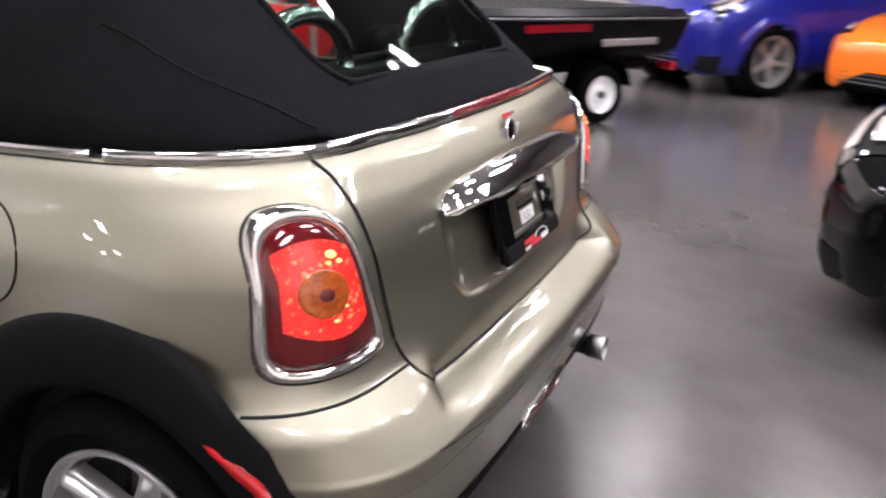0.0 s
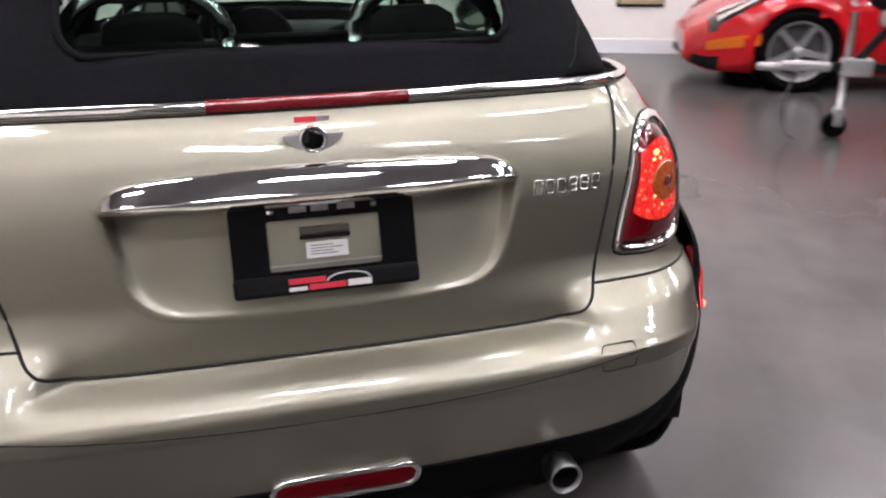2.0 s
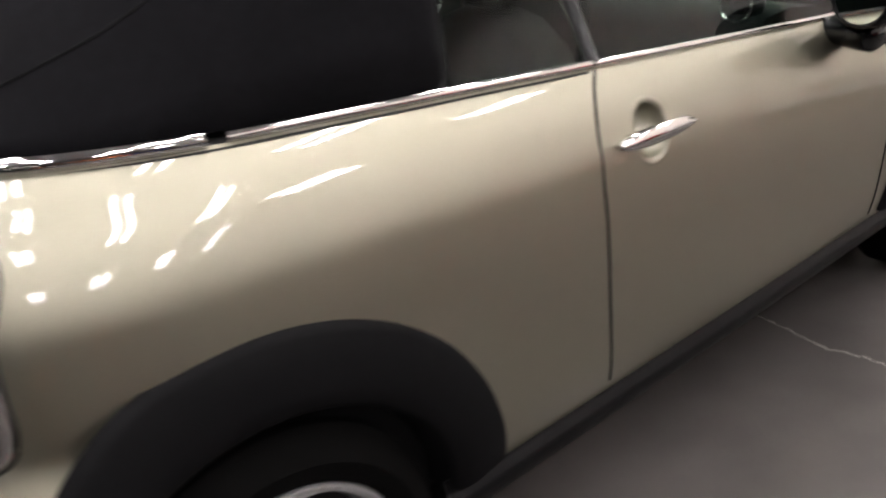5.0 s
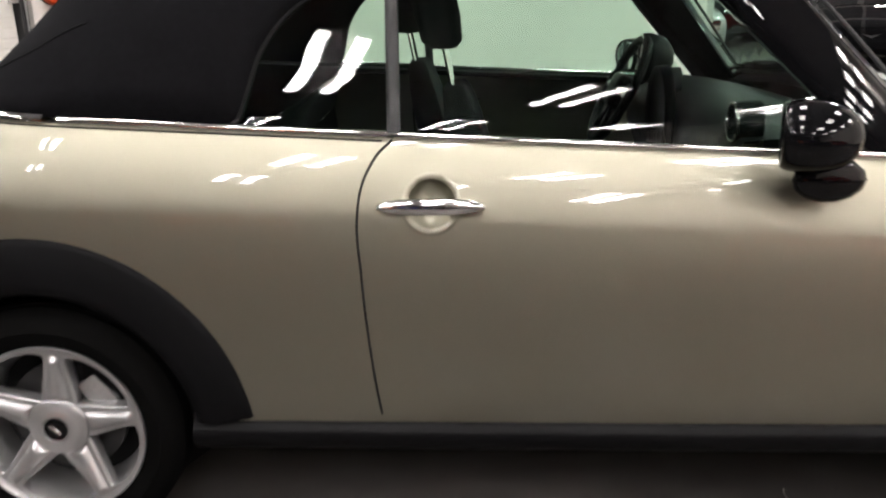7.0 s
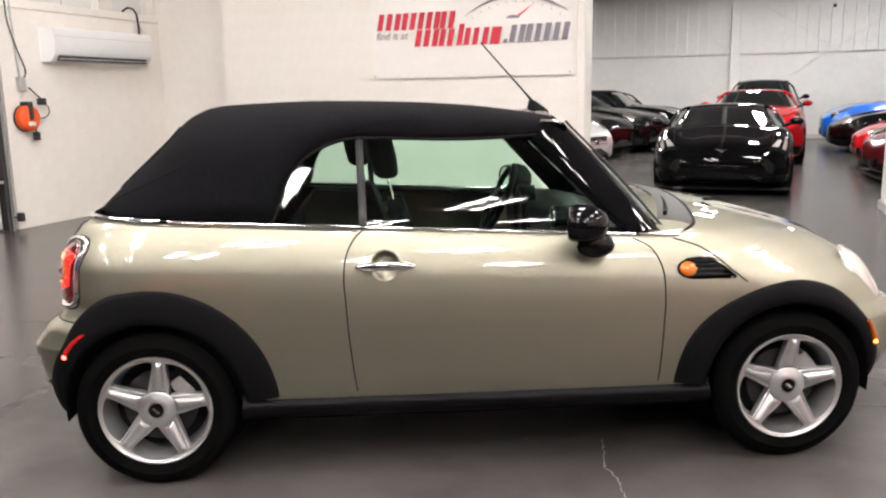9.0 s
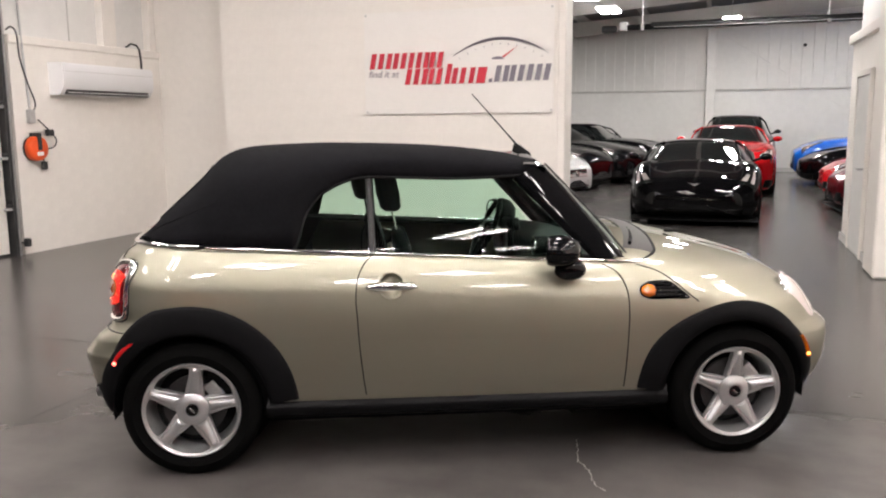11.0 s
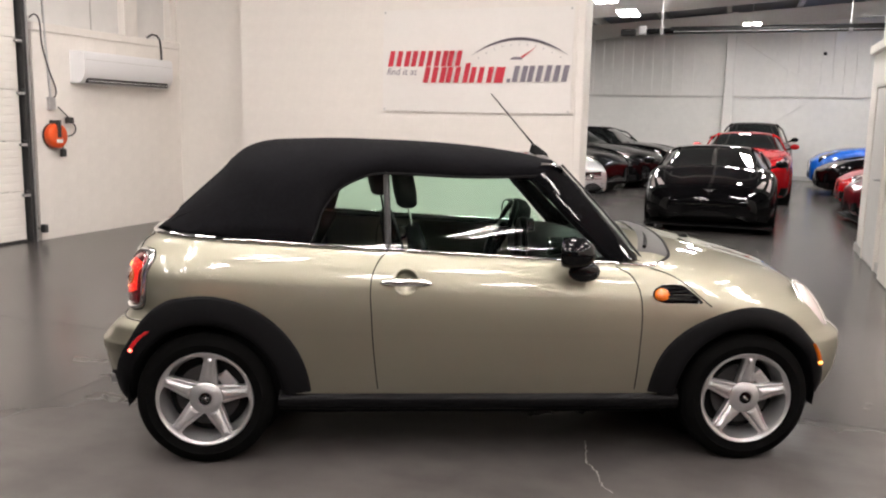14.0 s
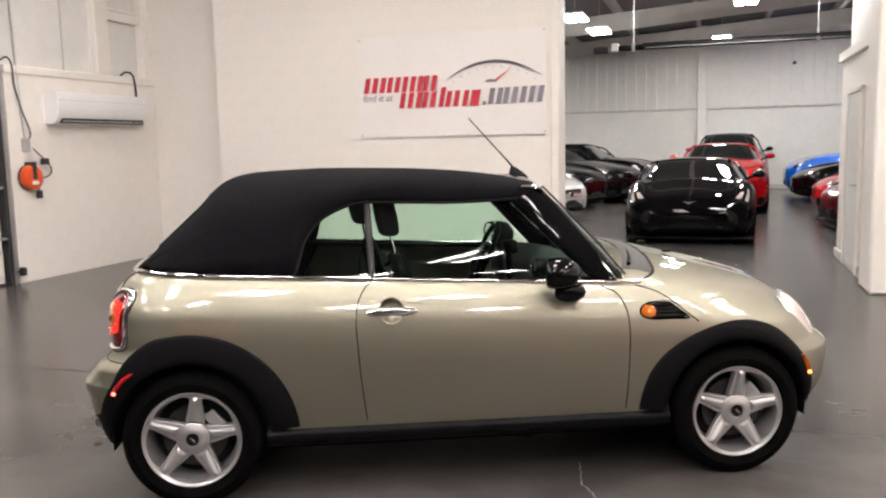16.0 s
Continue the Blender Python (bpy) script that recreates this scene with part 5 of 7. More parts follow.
part("rear_fog_lamp", bm, FOG_RED, car, "red rear fog lamp", smooth=True)
tow = rounded_rect(-0.576, -0.502, 0.514, 0.562, 0.010, 4)
seam("tow_cover_gap", [back_pt(y, z, 0.0004) for y, z in tow + tow[:1]], car, 0.0012)
bm = add_lathe(bmesh.new(), [(0.0285, -0.012), (0.0300, -0.002), (0.0325, 0.0), (0.034, -0.002), (0.0335, -0.048), (0.030, -0.052)], 28, Matrix.Translation((-0.524, -0.434, 0.288)) @ Matrix.Rotation(radians(90), 4, "Z"))
bmesh.ops.recalc_face_normals(bm, faces=bm.faces[:])
part("exhaust_tip", bm, SATIN_STEEL, car, "round chrome exhaust tip", smooth=True, angle=50)
part("exhaust_pipe", tube([(-0.476, -0.434, 0.288), (-0.1, -0.43, 0.272), (0.1, -0.35, 0.24)], 0.027, 12), MATT_BLACK, car, smooth=True)
part("exhaust_core", add_lathe(bmesh.new(), [(0.0, -0.07), (0.028, -0.07), (0.0284, -0.010)], 20, Matrix.Translation((-0.524, -0.434, 0.288)) @ Matrix.Rotation(radians(90), 4, "Z")), MATT_BLACK, car)

# ---- headlamps and nose
for s in (-1, 1):
    hm = Matrix.Translation((2.872, s * 0.565, 0.665)) @ Matrix.Rotation(radians(s * 33), 4, "Z") @ Matrix.Rotation(radians(-32), 4, "Y")
    head = new("headlamp")
    head.parent, head.matrix_basis = car, hm
    tagged(head, "oval headlamp in a chrome ring")
    rows = []
    for r, x in ((1.0, 0.0), (0.97, 0.014), (0.85, 0.030), (0.6, 0.044), (0.3, 0.050), (0.01, 0.052)):
        rows.append([Vector((x, r * 0.108 * math.cos(a), r * 0.150 * math.sin(a))) for a in ring_pts(32)])
    bm = bmesh.new()
    add_grid(bm, rows, close_u=True)
    bmesh.ops.recalc_face_normals(bm, faces=bm.faces[:])
    part("headlamp_glass", bm, LAMP_GLASS, head, "clear headlamp glass", smooth=True)
    part("chrome_ring", tube([(0.004, 0.112 * math.cos(a), 0.154 * math.sin(a)) for a in ring_pts(36) + [0]], 0.011), CHROME, head, smooth=True)
for y in (-0.2, 0.2):
    part("washer_nozzle", box((2.33, y - 0.02, 0.968), (2.37, y + 0.02, 0.985), 0.006, 2), MATT_BLACK, car)

# ---- aerial
bm = bmesh.new()
rows = [[Vector((x + hx * math.cos(a), hy * math.sin(a), z)) for a in ring_pts(16)] for z, x, hx, hy in ((1.350, 1.605, 0.060, 0.030), (1.385, 1.600, 0.050, 0.026), (1.405, 1.590, 0.034, 0.019), (1.425, 1.578, 0.018, 0.012), (1.432, 1.573, 0.008, 0.006))]
vs = add_grid(bm, rows, close_u=True)
bm.faces.new(vs[-1])
part("aerial_foot", bm, MATT_BLACK, car, "black rubber aerial foot", smooth=True)
part("aerial_rod", tube([(1.576, 0, 1.428), (1.53, 0, 1.480), (1.34, 0, 1.692)], [0.006, 0.0042, 0.0028], 8), MATT_BLACK, car, "thin black aerial")

# ---- cabin
for y in (-0.34, 0.34):
    seat = new("seat")
    seat.parent, seat.matrix_basis = car, pose(1.09 if y < 0 else 0.95, y, 0.30)
    tagged(seat, "black cloth front seat with a separate headrest")
    bm = bmesh.new()
    rows = []
    for z, x, w, th in ((0.16, -0.02, 0.21, 0.10), (0.28, -0.05, 0.235, 0.12), (0.42, -0.09, 0.24, 0.12), (0.56, -0.125, 0.225, 0.105), (0.66, -0.15, 0.19, 0.085), (0.715, -0.165, 0.14, 0.06), (0.735, -0.17, 0.08, 0.03)):
        rows.append([Vector((x + th * 0.5 * math.copysign(abs(math.cos(a))**0.6, math.cos(a)) + 0.03 * abs(math.sin(a))**3, w * math.copysign(abs(math.sin(a))**0.7, math.sin(a)), z)) for a in ring_pts(24)])
    vs = add_grid(bm, rows, close_u=True)
    bm.faces.new(vs[-1])
    part("backrest", bm, LEATHER, seat, smooth=True)
    part("cushion", box((-0.08, -0.24, 0.05), (0.46, 0.24, 0.22), 0.06, 3), LEATHER, seat, smooth=True)
    bm = bmesh.new()
    rows = []
    for z, w, th in ((0.825, 0.10, 0.06), (0.840, 0.130, 0.085), (0.90, 0.138, 0.095), (0.985, 0.134, 0.09), (1.015, 0.115, 0.07), (1.023, 0.06, 0.03)):
        rows.append([Vector((-0.185 - (z - 0.78) * 0.18 + th * 0.6 * math.copysign(abs(math.cos(a))**0.7, math.cos(a)), w * math.copysign(abs(math.sin(a))**0.7, math.sin(a)), z)) for a in ring_pts(20)])
    vs = add_grid(bm, rows, close_u=True)
    bm.faces.new(vs[-1])
    bm.faces.new(vs[0][::-1])
    part("headrest", bm, LEATHER, seat, smooth=True)
    for s in (-1, 1):
        part("headrest_post", tube([(-0.165, s * 0.055, 0.70), (-0.190, s * 0.055, 0.83)], 0.006), CHROME, seat)
part("rear_bench", box((0.12, -0.52, 0.30), (0.62, 0.52, 0.56), 0.06, 3), LEATHER, car, "black rear bench", smooth=True)
part("rear_bench_back", box((-0.06, -0.55, 0.42), (0.10, 0.55, 0.95), 0.05, 3, Matrix.Translation((0.0, 0, 0.0))), LEATHER, car, smooth=True)
part("rear_shelf", box((-0.05, -0.60, 0.80), (0.06, 0.60, 1.098), 0.03, 3), INTERIOR, car, "black panel behind the rear seat", smooth=True)
part("hoop_bar", tube([(-0.03, -0.14, 1.108), (-0.03, 0.14, 1.108)], 0.009, 8), INTERIOR, car, smooth=True)
for y in (-0.28, 0.28):
    bm = tube([(-0.025, y + 0.152 * math.cos(a) * (1 + 0.12 * max(0, -math.sin(a))), 1.112 + 0.098 * math.sin(a)) for a in (math.pi * i / 18 for i in range(-1, 20))], 0.019, 10)
    part("roll_hoop", bm, HOOP, car, "bright silver roll hoop behind the rear seat", smooth=True)
    bm = bmesh.new()
    rows = []
    for z, w in ((1.06, 0.09), (1.09, 0.105), (1.13, 0.095), (1.15, 0.06)):
        rows.append([Vector((0.10 + 0.035 * math.cos(a), y + w * math.sin(a), z)) for a in ring_pts(16)])
    vs = add_grid(bm, rows, close_u=True)
    bm.faces.new(vs[-1])
    part("rear_headrest", bm, LEATHER, car, smooth=True)
bm = bmesh.new()
rows = []
for j in range(21):
    y = -0.66 + 1.32 * j / 20
    d = (y / 0.66)**2
    rows.append([Vector((1.93 - 0.10 * d, y, 0.93)), Vector((1.75 - 0.06 * d, y, 0.965 - 0.02 * d)), Vector((1.60 - 0.03 * d, y, 0.945 - 0.01 * d)), Vector((1.545, y, 0.90)), Vector((1.55, y, 0.78)), Vector((1.62, y, 0.60)), Vector((1.72, y, 0.40))])
add_grid(bm, rows)
part("dashboard", bm, INTERIOR, car, "black dashboard", smooth=True)
wm = pose(1.46, 0.34, 0.925, 0, 26, 0)
sw = new("steering_wheel")
sw.parent, sw.matrix_basis = car, wm
tagged(sw, "black leather steering wheel")
part("wheel_rim", tube([(0, 0.185 * math.cos(a), 0.185 * math.sin(a)) for a in ring_pts(32) + [0]], 0.016, 10), INTERIOR, sw, smooth=True)
part("wheel_hub", box((-0.03, -0.07, -0.06), (0.04, 0.07, 0.055), 0.025, 3), INTERIOR, sw, smooth=True)
for a in (0, 180, 250, 290):
    part("wheel_spoke", tube([(0.01, 0.05 * math.cos(radians(a)), 0.05 * math.sin(radians(a))), (0.0, 0.18 * math.cos(radians(a)), 0.18 * math.sin(radians(a)))], 0.014, 8), ALLOY if a < 200 else INTERIOR, sw, smooth=True)
part("rev_counter", add_lathe(bmesh.new(), [(0.0, -0.035), (0.066, -0.036), (0.074, -0.045), (0.080, -0.042), (0.080, -0.015), (0.066, 0.03), (0.03, 0.055), (0.0, 0.06)], 28, Matrix.Translation((1.575, 0.34, 1.03)) @ Matrix.Rotation(radians(-90), 4, "Z")), INTERIOR, car, "round rev counter behind the steering wheel", smooth=True)
part("rev_counter_ring", tube([(1.531, 0.34 + 0.074 * math.cos(a), 1.03 + 0.074 * math.sin(a)) for a in ring_pts(28) + [0]], 0.006, 8), CHROME, car, "chrome ring of the rev counter", smooth=True)
part("rev_counter_face", add_lathe(bmesh.new(), [(0.0, -0.0375), (0.064, -0.0375)], 28, Matrix.Translation((1.575, 0.34, 1.03)) @ Matrix.Rotation(radians(-90), 4, "Z")), PAPER, car, "pale dial of the rev counter")
for y in (-0.58, 0.18, 0.52):
    part("dash_vent", add_lathe(bmesh.new(), [(0.0, -0.01), (0.030, -0.012), (0.040, -0.034), (0.047, -0.036), (0.050, -0.02), (0.050, 0.02)], 24, Matrix.Translation((1.60, y, 0.965)) @ Matrix.Rotation(radians(-90), 4, "Z")), INTERIOR, car, "round dashboard air vent", smooth=True, angle=50)
    part("vent_ring", tube([(1.563, y + 0.0435 * math.cos(a), 0.965 + 0.0435 * math.sin(a)) for a in ring_pts(24) + [0]], 0.004, 6), CHROME, car, smooth=True)
part("centre_dial", add_lathe(bmesh.new(), [(0.0, -0.02), (0.12, -0.022), (0.135, -0.03), (0.14, 0.0)], 36, Matrix.Translation((1.54, 0.0, 0.90)) @ Matrix.Rotation(radians(-90), 4, "Z")), INTERIOR, car, "large round centre dial", smooth=True)
part("inner_mirror", box((-0.015, -0.11, -0.03), (0.015, 0.11, 0.03), 0.012, 2, Matrix.Translation((1.52, 0, 1.29))), INTERIOR, car, "black inner rear-view mirror")


# ---------------------------------------------------------------- sign board on the block wall
def bplace(u, v, z, rz=0, rx=0, ry=0):
    return BM @ pose(u, v, z, rx, ry, rz)


sign = thing("sign_board", "white sign board with a red and grey logo on the wall", "sign", bplace(-0.732, WV - 0.004, 1.662))
SW, SH = 1.25, 1.285
bm = bmesh.new()
rows = []
for i in range(25):
    x = -SW + 2 * SW * i / 24
    wave = 0.006 * math.sin(x * 5) + 0.004 * math.sin(x * 11 + 1)
    rows.append([Vector((x, -0.022 - wave * math.sin(math.pi * z / SH) - 0.006 * (1 - z / SH), z)) for z in [SH * j / 10 for j in range(11)]])
add_grid(bm, rows)
bmesh.ops.recalc_face_normals(bm, faces=bm.faces[:])
bmesh.ops.solidify(bm, geom=bm.faces[:], thickness=0.008)
part("board", bm, SIGN_WHITE, sign, smooth=True, angle=40)
for x in (-SW + 0.03, SW - 0.03):
    for z in (0.03, SH - 0.03):
        part("fixing_screw", add_lathe(bmesh.new(), [(0.0, -0.006), (0.012, -0.004), (0.013, 0.0)], 12, Matrix.Translation((x, -0.034, z))), GALV, sign)


def slanted(x, z, w, h, k=0.20):
    return [(x, z), (x + w, z), (x + w + h * k, z + h), (x + h * k, z + h)]


def print_bars(x, z, w, h, n, mat):
    """A run of n plain slanted bars of equal height."""
    b = w / (n + (n - 1) * 0.62)
    for i in range(n):
        part("logo_bar", prism(slanted(x + i * b * 1.62, z, b, h), 0.002, Matrix.Translation((0, -0.042, 0))), mat, sign)


HX = 0.195
print_bars(-1.175, 0.575, 0.29, HX, 3, SIGN_RED)
print_bars(-0.855, 0.575, 0.17, HX, 2, SIGN_RED)
print_bars(-0.645, 0.575, 0.17, HX, 2, SIGN_RED)
print_bars(-0.440, 0.575, 0.065, HX, 1, SIGN_RED)
print_bars(-0.360, 0.575, 0.17, HX, 2, SIGN_RED)
print_bars(-0.685, 0.372, 0.29, HX, 3, SIGN_RED)
print_bars(-0.375, 0.372, 0.17, HX, 2, SIGN_RED)
print_bars(-0.150, 0.372, 0.065, HX + 0.05, 1, SIGN_RED)
print_bars(-0.060, 0.372, 0.17, HX, 2, SIGN_RED)
print_bars(0.165, 0.372, 0.065, HX, 1, SIGN_RED)
print_bars(0.265, 0.372, 0.115, HX, 1, SIGN_RED)
print_bars(0.430, 0.378, 0.045, 0.045, 1, SIGN_GREY)
print_bars(0.500, 0.384, 0.17, HX, 2, SIGN_GREY)
print_bars(0.690, 0.386, 0.17, HX, 2, SIGN_GREY)
print_bars(0.905, 0.390, 0.28, HX, 3, SIGN_GREY)
# gauge arc, ticks, needle and pivot
bm = bmesh.new()
rows = []
for i in range(33):
    t = -1 + 2 * i / 32
    px, pz = 0.58 + 0.61 * t, 0.915 - 0.205 * t * t
    th = 0.003 + 0.022 * (1 - t * t)
    rows.append([Vector((px, -0.042, pz - th)), Vector((px, -0.042, pz + th * 0.4))])
add_grid(bm, rows)
bmesh.ops.solidify(bm, geom=bm.faces[:], thickness=0.002)
part("gauge_arc", bm, SIGN_GREY, sign)
for i in range(11):
    t = -0.95 + 1.9 * i / 10
    part("gauge_tick", box((0.58 + 0.55 * t - 0.004, -0.042, 0.832 - 0.18 * t * t), (0.58 + 0.55 * t + 0.004, -0.040, 0.849 - 0.18 * t * t)), SIGN_GREY, sign)
part("needle", prism([(0.60, 0.685), (0.63, 0.675), (0.80, 0.81)], 0.002, Matrix.Translation((0, -0.042, 0))), SIGN_RED, sign)
part("pivot", prism([(0.47 + 0.08 - 0.08 * math.cos(a), 0.655 + 0.035 * math.sin(a)) for a in (math.pi * i / 12 for i in range(13))], 0.002, Matrix.Translation((0, -0.042, 0))), SIGN_GREY, sign)
fc = bpy.data.curves.new("small_words", "FONT")
fc.body, fc.size, fc.shear, fc.extrude = "find it at", 0.125, 0.2, 0.001
tmp = new("small_words", fc)
bpy.context.view_layer.update()
words = bpy.data.meshes.new_from_object(tmp.evaluated_get(bpy.context.evaluated_depsgraph_get()))
bpy.data.objects.remove(tmp)
words.materials.clear()
words.materials.append(SIGN_GREY)
wob = new("small_words", words)
wob.parent, wob.matrix_basis = sign, pose(-1.19, -0.042, 0.468, 90, 0, 0)

# ---------------------------------------------------------------- cooling unit, cable reel, roller door
ac = thing("air_conditioner", "white wall-mounted split air conditioner", "air conditioner", bplace(-5.488, 5.47, 1.925))
prof = [(0.0, 0.0), (0.14, 0.0), (0.185, 0.035), (0.235, 0.11), (0.24, 0.22), (0.235, 0.36), (0.21, 0.395), (0.0, 0.40)]
bm = bmesh.new()
rows = [[Vector((d, y, z)) for d, z in prof] for y in (-0.87, -0.865, -0.855, 0.81, 0.82, 0.825)]
vs = add_grid(bm, rows, close_u=True)
bm.faces.new(vs[0])
bm.faces.new(vs[-1][::-1])
bmesh.ops.recalc_face_normals(bm, faces=bm.faces[:])
part("casing", bm, WHITE_PLASTIC, ac, smooth=True, angle=35)
part("air_slot", box((0.165, -0.80, 0.012), (0.212, 0.74, 0.075), 0.004, 1, Matrix.Translation((0.002, 0, -0.006))), DARK_STEEL, ac, "dark outlet slot")
part("louver", box((0.180, -0.79, 0.024), (0.212, 0.73, 0.032), 0.003, 1, Matrix.Translation((0.006, 0, 0.004))), WHITE_PLASTIC, ac)
part("panel_line", box((0.238, -0.865, 0.290), (0.2415, 0.805, 0.294)), FRAME_STEEL, ac)
solo("hose", tube([(-5.44, 6.30, 2.32), (-5.44, 6.30, 2.46), (-5.45, 6.29, 2.61), (-5.47, 6.25, 2.67), (-5.50, 6.18, 2.68), (-5.56, 6.14, 2.63)], 0.014, 10), DARK_STEEL, "dark insulated hose from the air conditioner over the ledge", "hose", BM, smooth=True)

reel = thing("cable_reel", "orange wall-mounted cable reel with a black handle", "cable reel", bplace(-5.49, 4.25, 1.272))
part("drum", add_lathe(bmesh.new(), [(0.0, -0.13), (0.06, -0.132), (0.13, -0.125), (0.148, -0.11), (0.15, -0.09), (0.15, -0.04), (0.13, -0.02)], 36, pose(0, 0, 0, 0, 0, 90)), ORANGE_PLASTIC, reel, smooth=True, angle=50)
part("side_plate", add_lathe(bmesh.new(), [(0.12, -0.035), (0.155, -0.03), (0.155, -0.015), (0.05, -0.01)], 36, pose(0, 0, 0, 0, 0, 90)), DARK_STEEL, reel, smooth=True, angle=40)
part("bracket", box((0.0, -0.03, -0.02), (0.145, 0.03, 0.19), 0.008), DARK_STEEL, reel)
part("label", box((0.131, -0.05, -0.085), (0.1335, 0.05, -0.04)), PAPER, reel, "small white label")
part("plug", box((0.06, 0.055, -0.26), (0.11, 0.125, -0.16), 0.012, 2), DARK_STEEL, reel)
part("cord", tube([(0.08, 0.09, -0.17), (0.08, 0.10, -0.10), (0.08, 0.09, -0.04)], 0.008), DARK_STEEL, reel)
cord = [(-5.42, 4.37, 1.26), (-5.40, 4.50, 1.28), (-5.40, 4.56, 1.36), (-5.41, 4.50, 1.46), (-5.42, 4.40, 1.55), (-5.44, 4.33, 1.62)]
solo("power_cord", tube(spline(cord, 5), 0.008), DARK_STEEL, "black power cord looped above the cable reel", "cord", BM, smooth=True)
solo("cord_plug", box((-5.44, 4.42, 1.42), (-5.38, 4.52, 1.50), 0.015, 2, None), DARK_STEEL, "black plug connector on the power cord", "plug", BM)
solo("socket_box", box((-5.49, 4.20, 1.58), (-5.43, 4.29, 1.74), 0.008, 2), GALV, "grey steel socket box on the wall", "socket", BM)
solo("conduit", tube([(-5.47, 4.245, 1.74), (-5.47, 4.20, 2.55), (-5.47, 4.13, 5.4)], 0.013), GALV, "thin grey conduit running up the wall", "conduit", BM, smooth=True)
solo("wall_cable", tube(spline([(-5.45, 4.27, 1.70), (-5.43, 4.30, 1.82), (-5.44, 4.22, 2.05), (-5.46, 4.15, 2.35), (-5.46, 4.13, 2.62), (-5.50, 4.10, 2.70), (-5.54, 4.05, 2.66)], 6), 0.009), DARK_STEEL, "black cable hanging on the wall", "cable", BM, smooth=True)

track = thing("door_track", "dark steel vertical roller-door track with roller brackets", "door track", bplace(-5.49, 3.93, 0))
part("rail", box((-0.10, -0.045, 0.0), (0.05, 0.0, 4.4), 0.004), DARK_STEEL, track)
part("rail_lip", box((0.03, -0.075, 0.0), (0.045, -0.045, 4.4), 0.003), DARK_STEEL, track)
part("guide_strip", box((0.051, -0.035, 0.0), (0.062, -0.020, 4.4)), GALV, track)
for z in (0.55, 1.15, 1.75, 2.35, 2.95, 3.5):
    part("roller_bracket", box((-0.02, -0.16, z), (0.03, -0.04, z + 0.035), 0.006), GALV, track)
    part("roller", tube([(0.01, -0.13, z + 0.06), (0.01, -0.03, z + 0.06)], 0.02, 12), DARK_STEEL, track)
part("foot_stop", box((0.02, 0.05, 0.10), (0.10, 0.11, 0.20), 0.01), DARK_STEEL, track)
part("foot_bolt", tube([(0.0, 0.0, 0.15), (0.03, 0.06, 0.15)], 0.012), DARK_STEEL, track)
door = thing("roller_door", "white ribbed sectional roller door, closed", "door", bplace(-5.56, -0.5, 0))
for i in range(7):
    z0 = 0.01 + i * 0.60
    bm = box((-0.03, 0.0, z0), (0.0, 4.36, z0 + 0.595), 0.004)
    for k in range(6):
        add_box(bm, (0.0, 0.005, z0 + 0.02 + k * 0.097), (0.004, 4.355, z0 + 0.02 + k * 0.097 + 0.07), 0.002)
    part("door_panel", bm, WALL_PAINT, door)
part("bottom_seal", box((-0.03, 0.0, 0.0), (0.02, 4.36, 0.03), 0.006), DARK_STEEL, door)

# shallow courses of blocks on the painted walls
for w, a0, a1, fixed, axis in (("wall_sign", -4.159, 0.555, WV, 0), ("wall_left_lower", 4.03, 6.76, -5.49, 1)):
    parent = bpy.data.objects[w]
    shared = {}
    for r in range(27 if axis == 0 else 12):
        z = 0.004 + r * 0.2032
        x = a0 - (0.2 if r % 2 else 0)
        while x < a1:
            b, e = max(x, a0), min(x + 0.4028, a1)
            if e - b > 0.05:
                key = round(e - b, 3)
                if key not in shared:
                    if axis == 0:
                        shared[key] = mesh_of("block", box((0, -0.003, 0), (key, 0.0, 0.2028), 0.0006), WALL_PAINT)
                    else:
                        shared[key] = mesh_of("block", box((0.0, 0, 0), (0.003, key, 0.2028), 0.0006), WALL_PAINT)
                ob = new("block", shared[key])
                ob.parent = parent
                ob.matrix_basis = pose(b, fixed, z) if axis == 0 else pose(fixed, b, z)
            x += 0.4032


# ---------------------------------------------------------------- the rear hall
bm = bmesh.new()
u = -9.0
while u < 14.9:
    add_box(bm, (u, 23.335, 2.50), (u + 0.09, 23.40, 5.6))
    u += 0.31
solo("wall_far_ribs", bm, SHEET_WALL, "vertical ribs of the white steel cladding", "cladding", BM, kind="structure")
solo("wall_far_flashing", box((-9, 23.34, 2.46), (15, 23.40, 2.51), 0.004), FRAME_STEEL, "grey flashing strip along the far wall", "trim", BM, kind="structure")
solo("wall_far_sill", box((-9, 23.37, 0.0), (15, 23.40, 0.12)), FRAME_STEEL, "grey base strip of the far wall", "trim", BM, kind="structure")
for uu in (-4.0, 2.08, 8.2):
    solo("wall_column", box((uu - 0.13, 23.12, 0), (uu + 0.13, 23.36, 5.4), 0.01), SHEET_WALL, "white steel column at the far wall", "column", BM, kind="structure")


def deck_z(q):
    return 4.2 + (q + 9.2) * 1.65 / 24.4


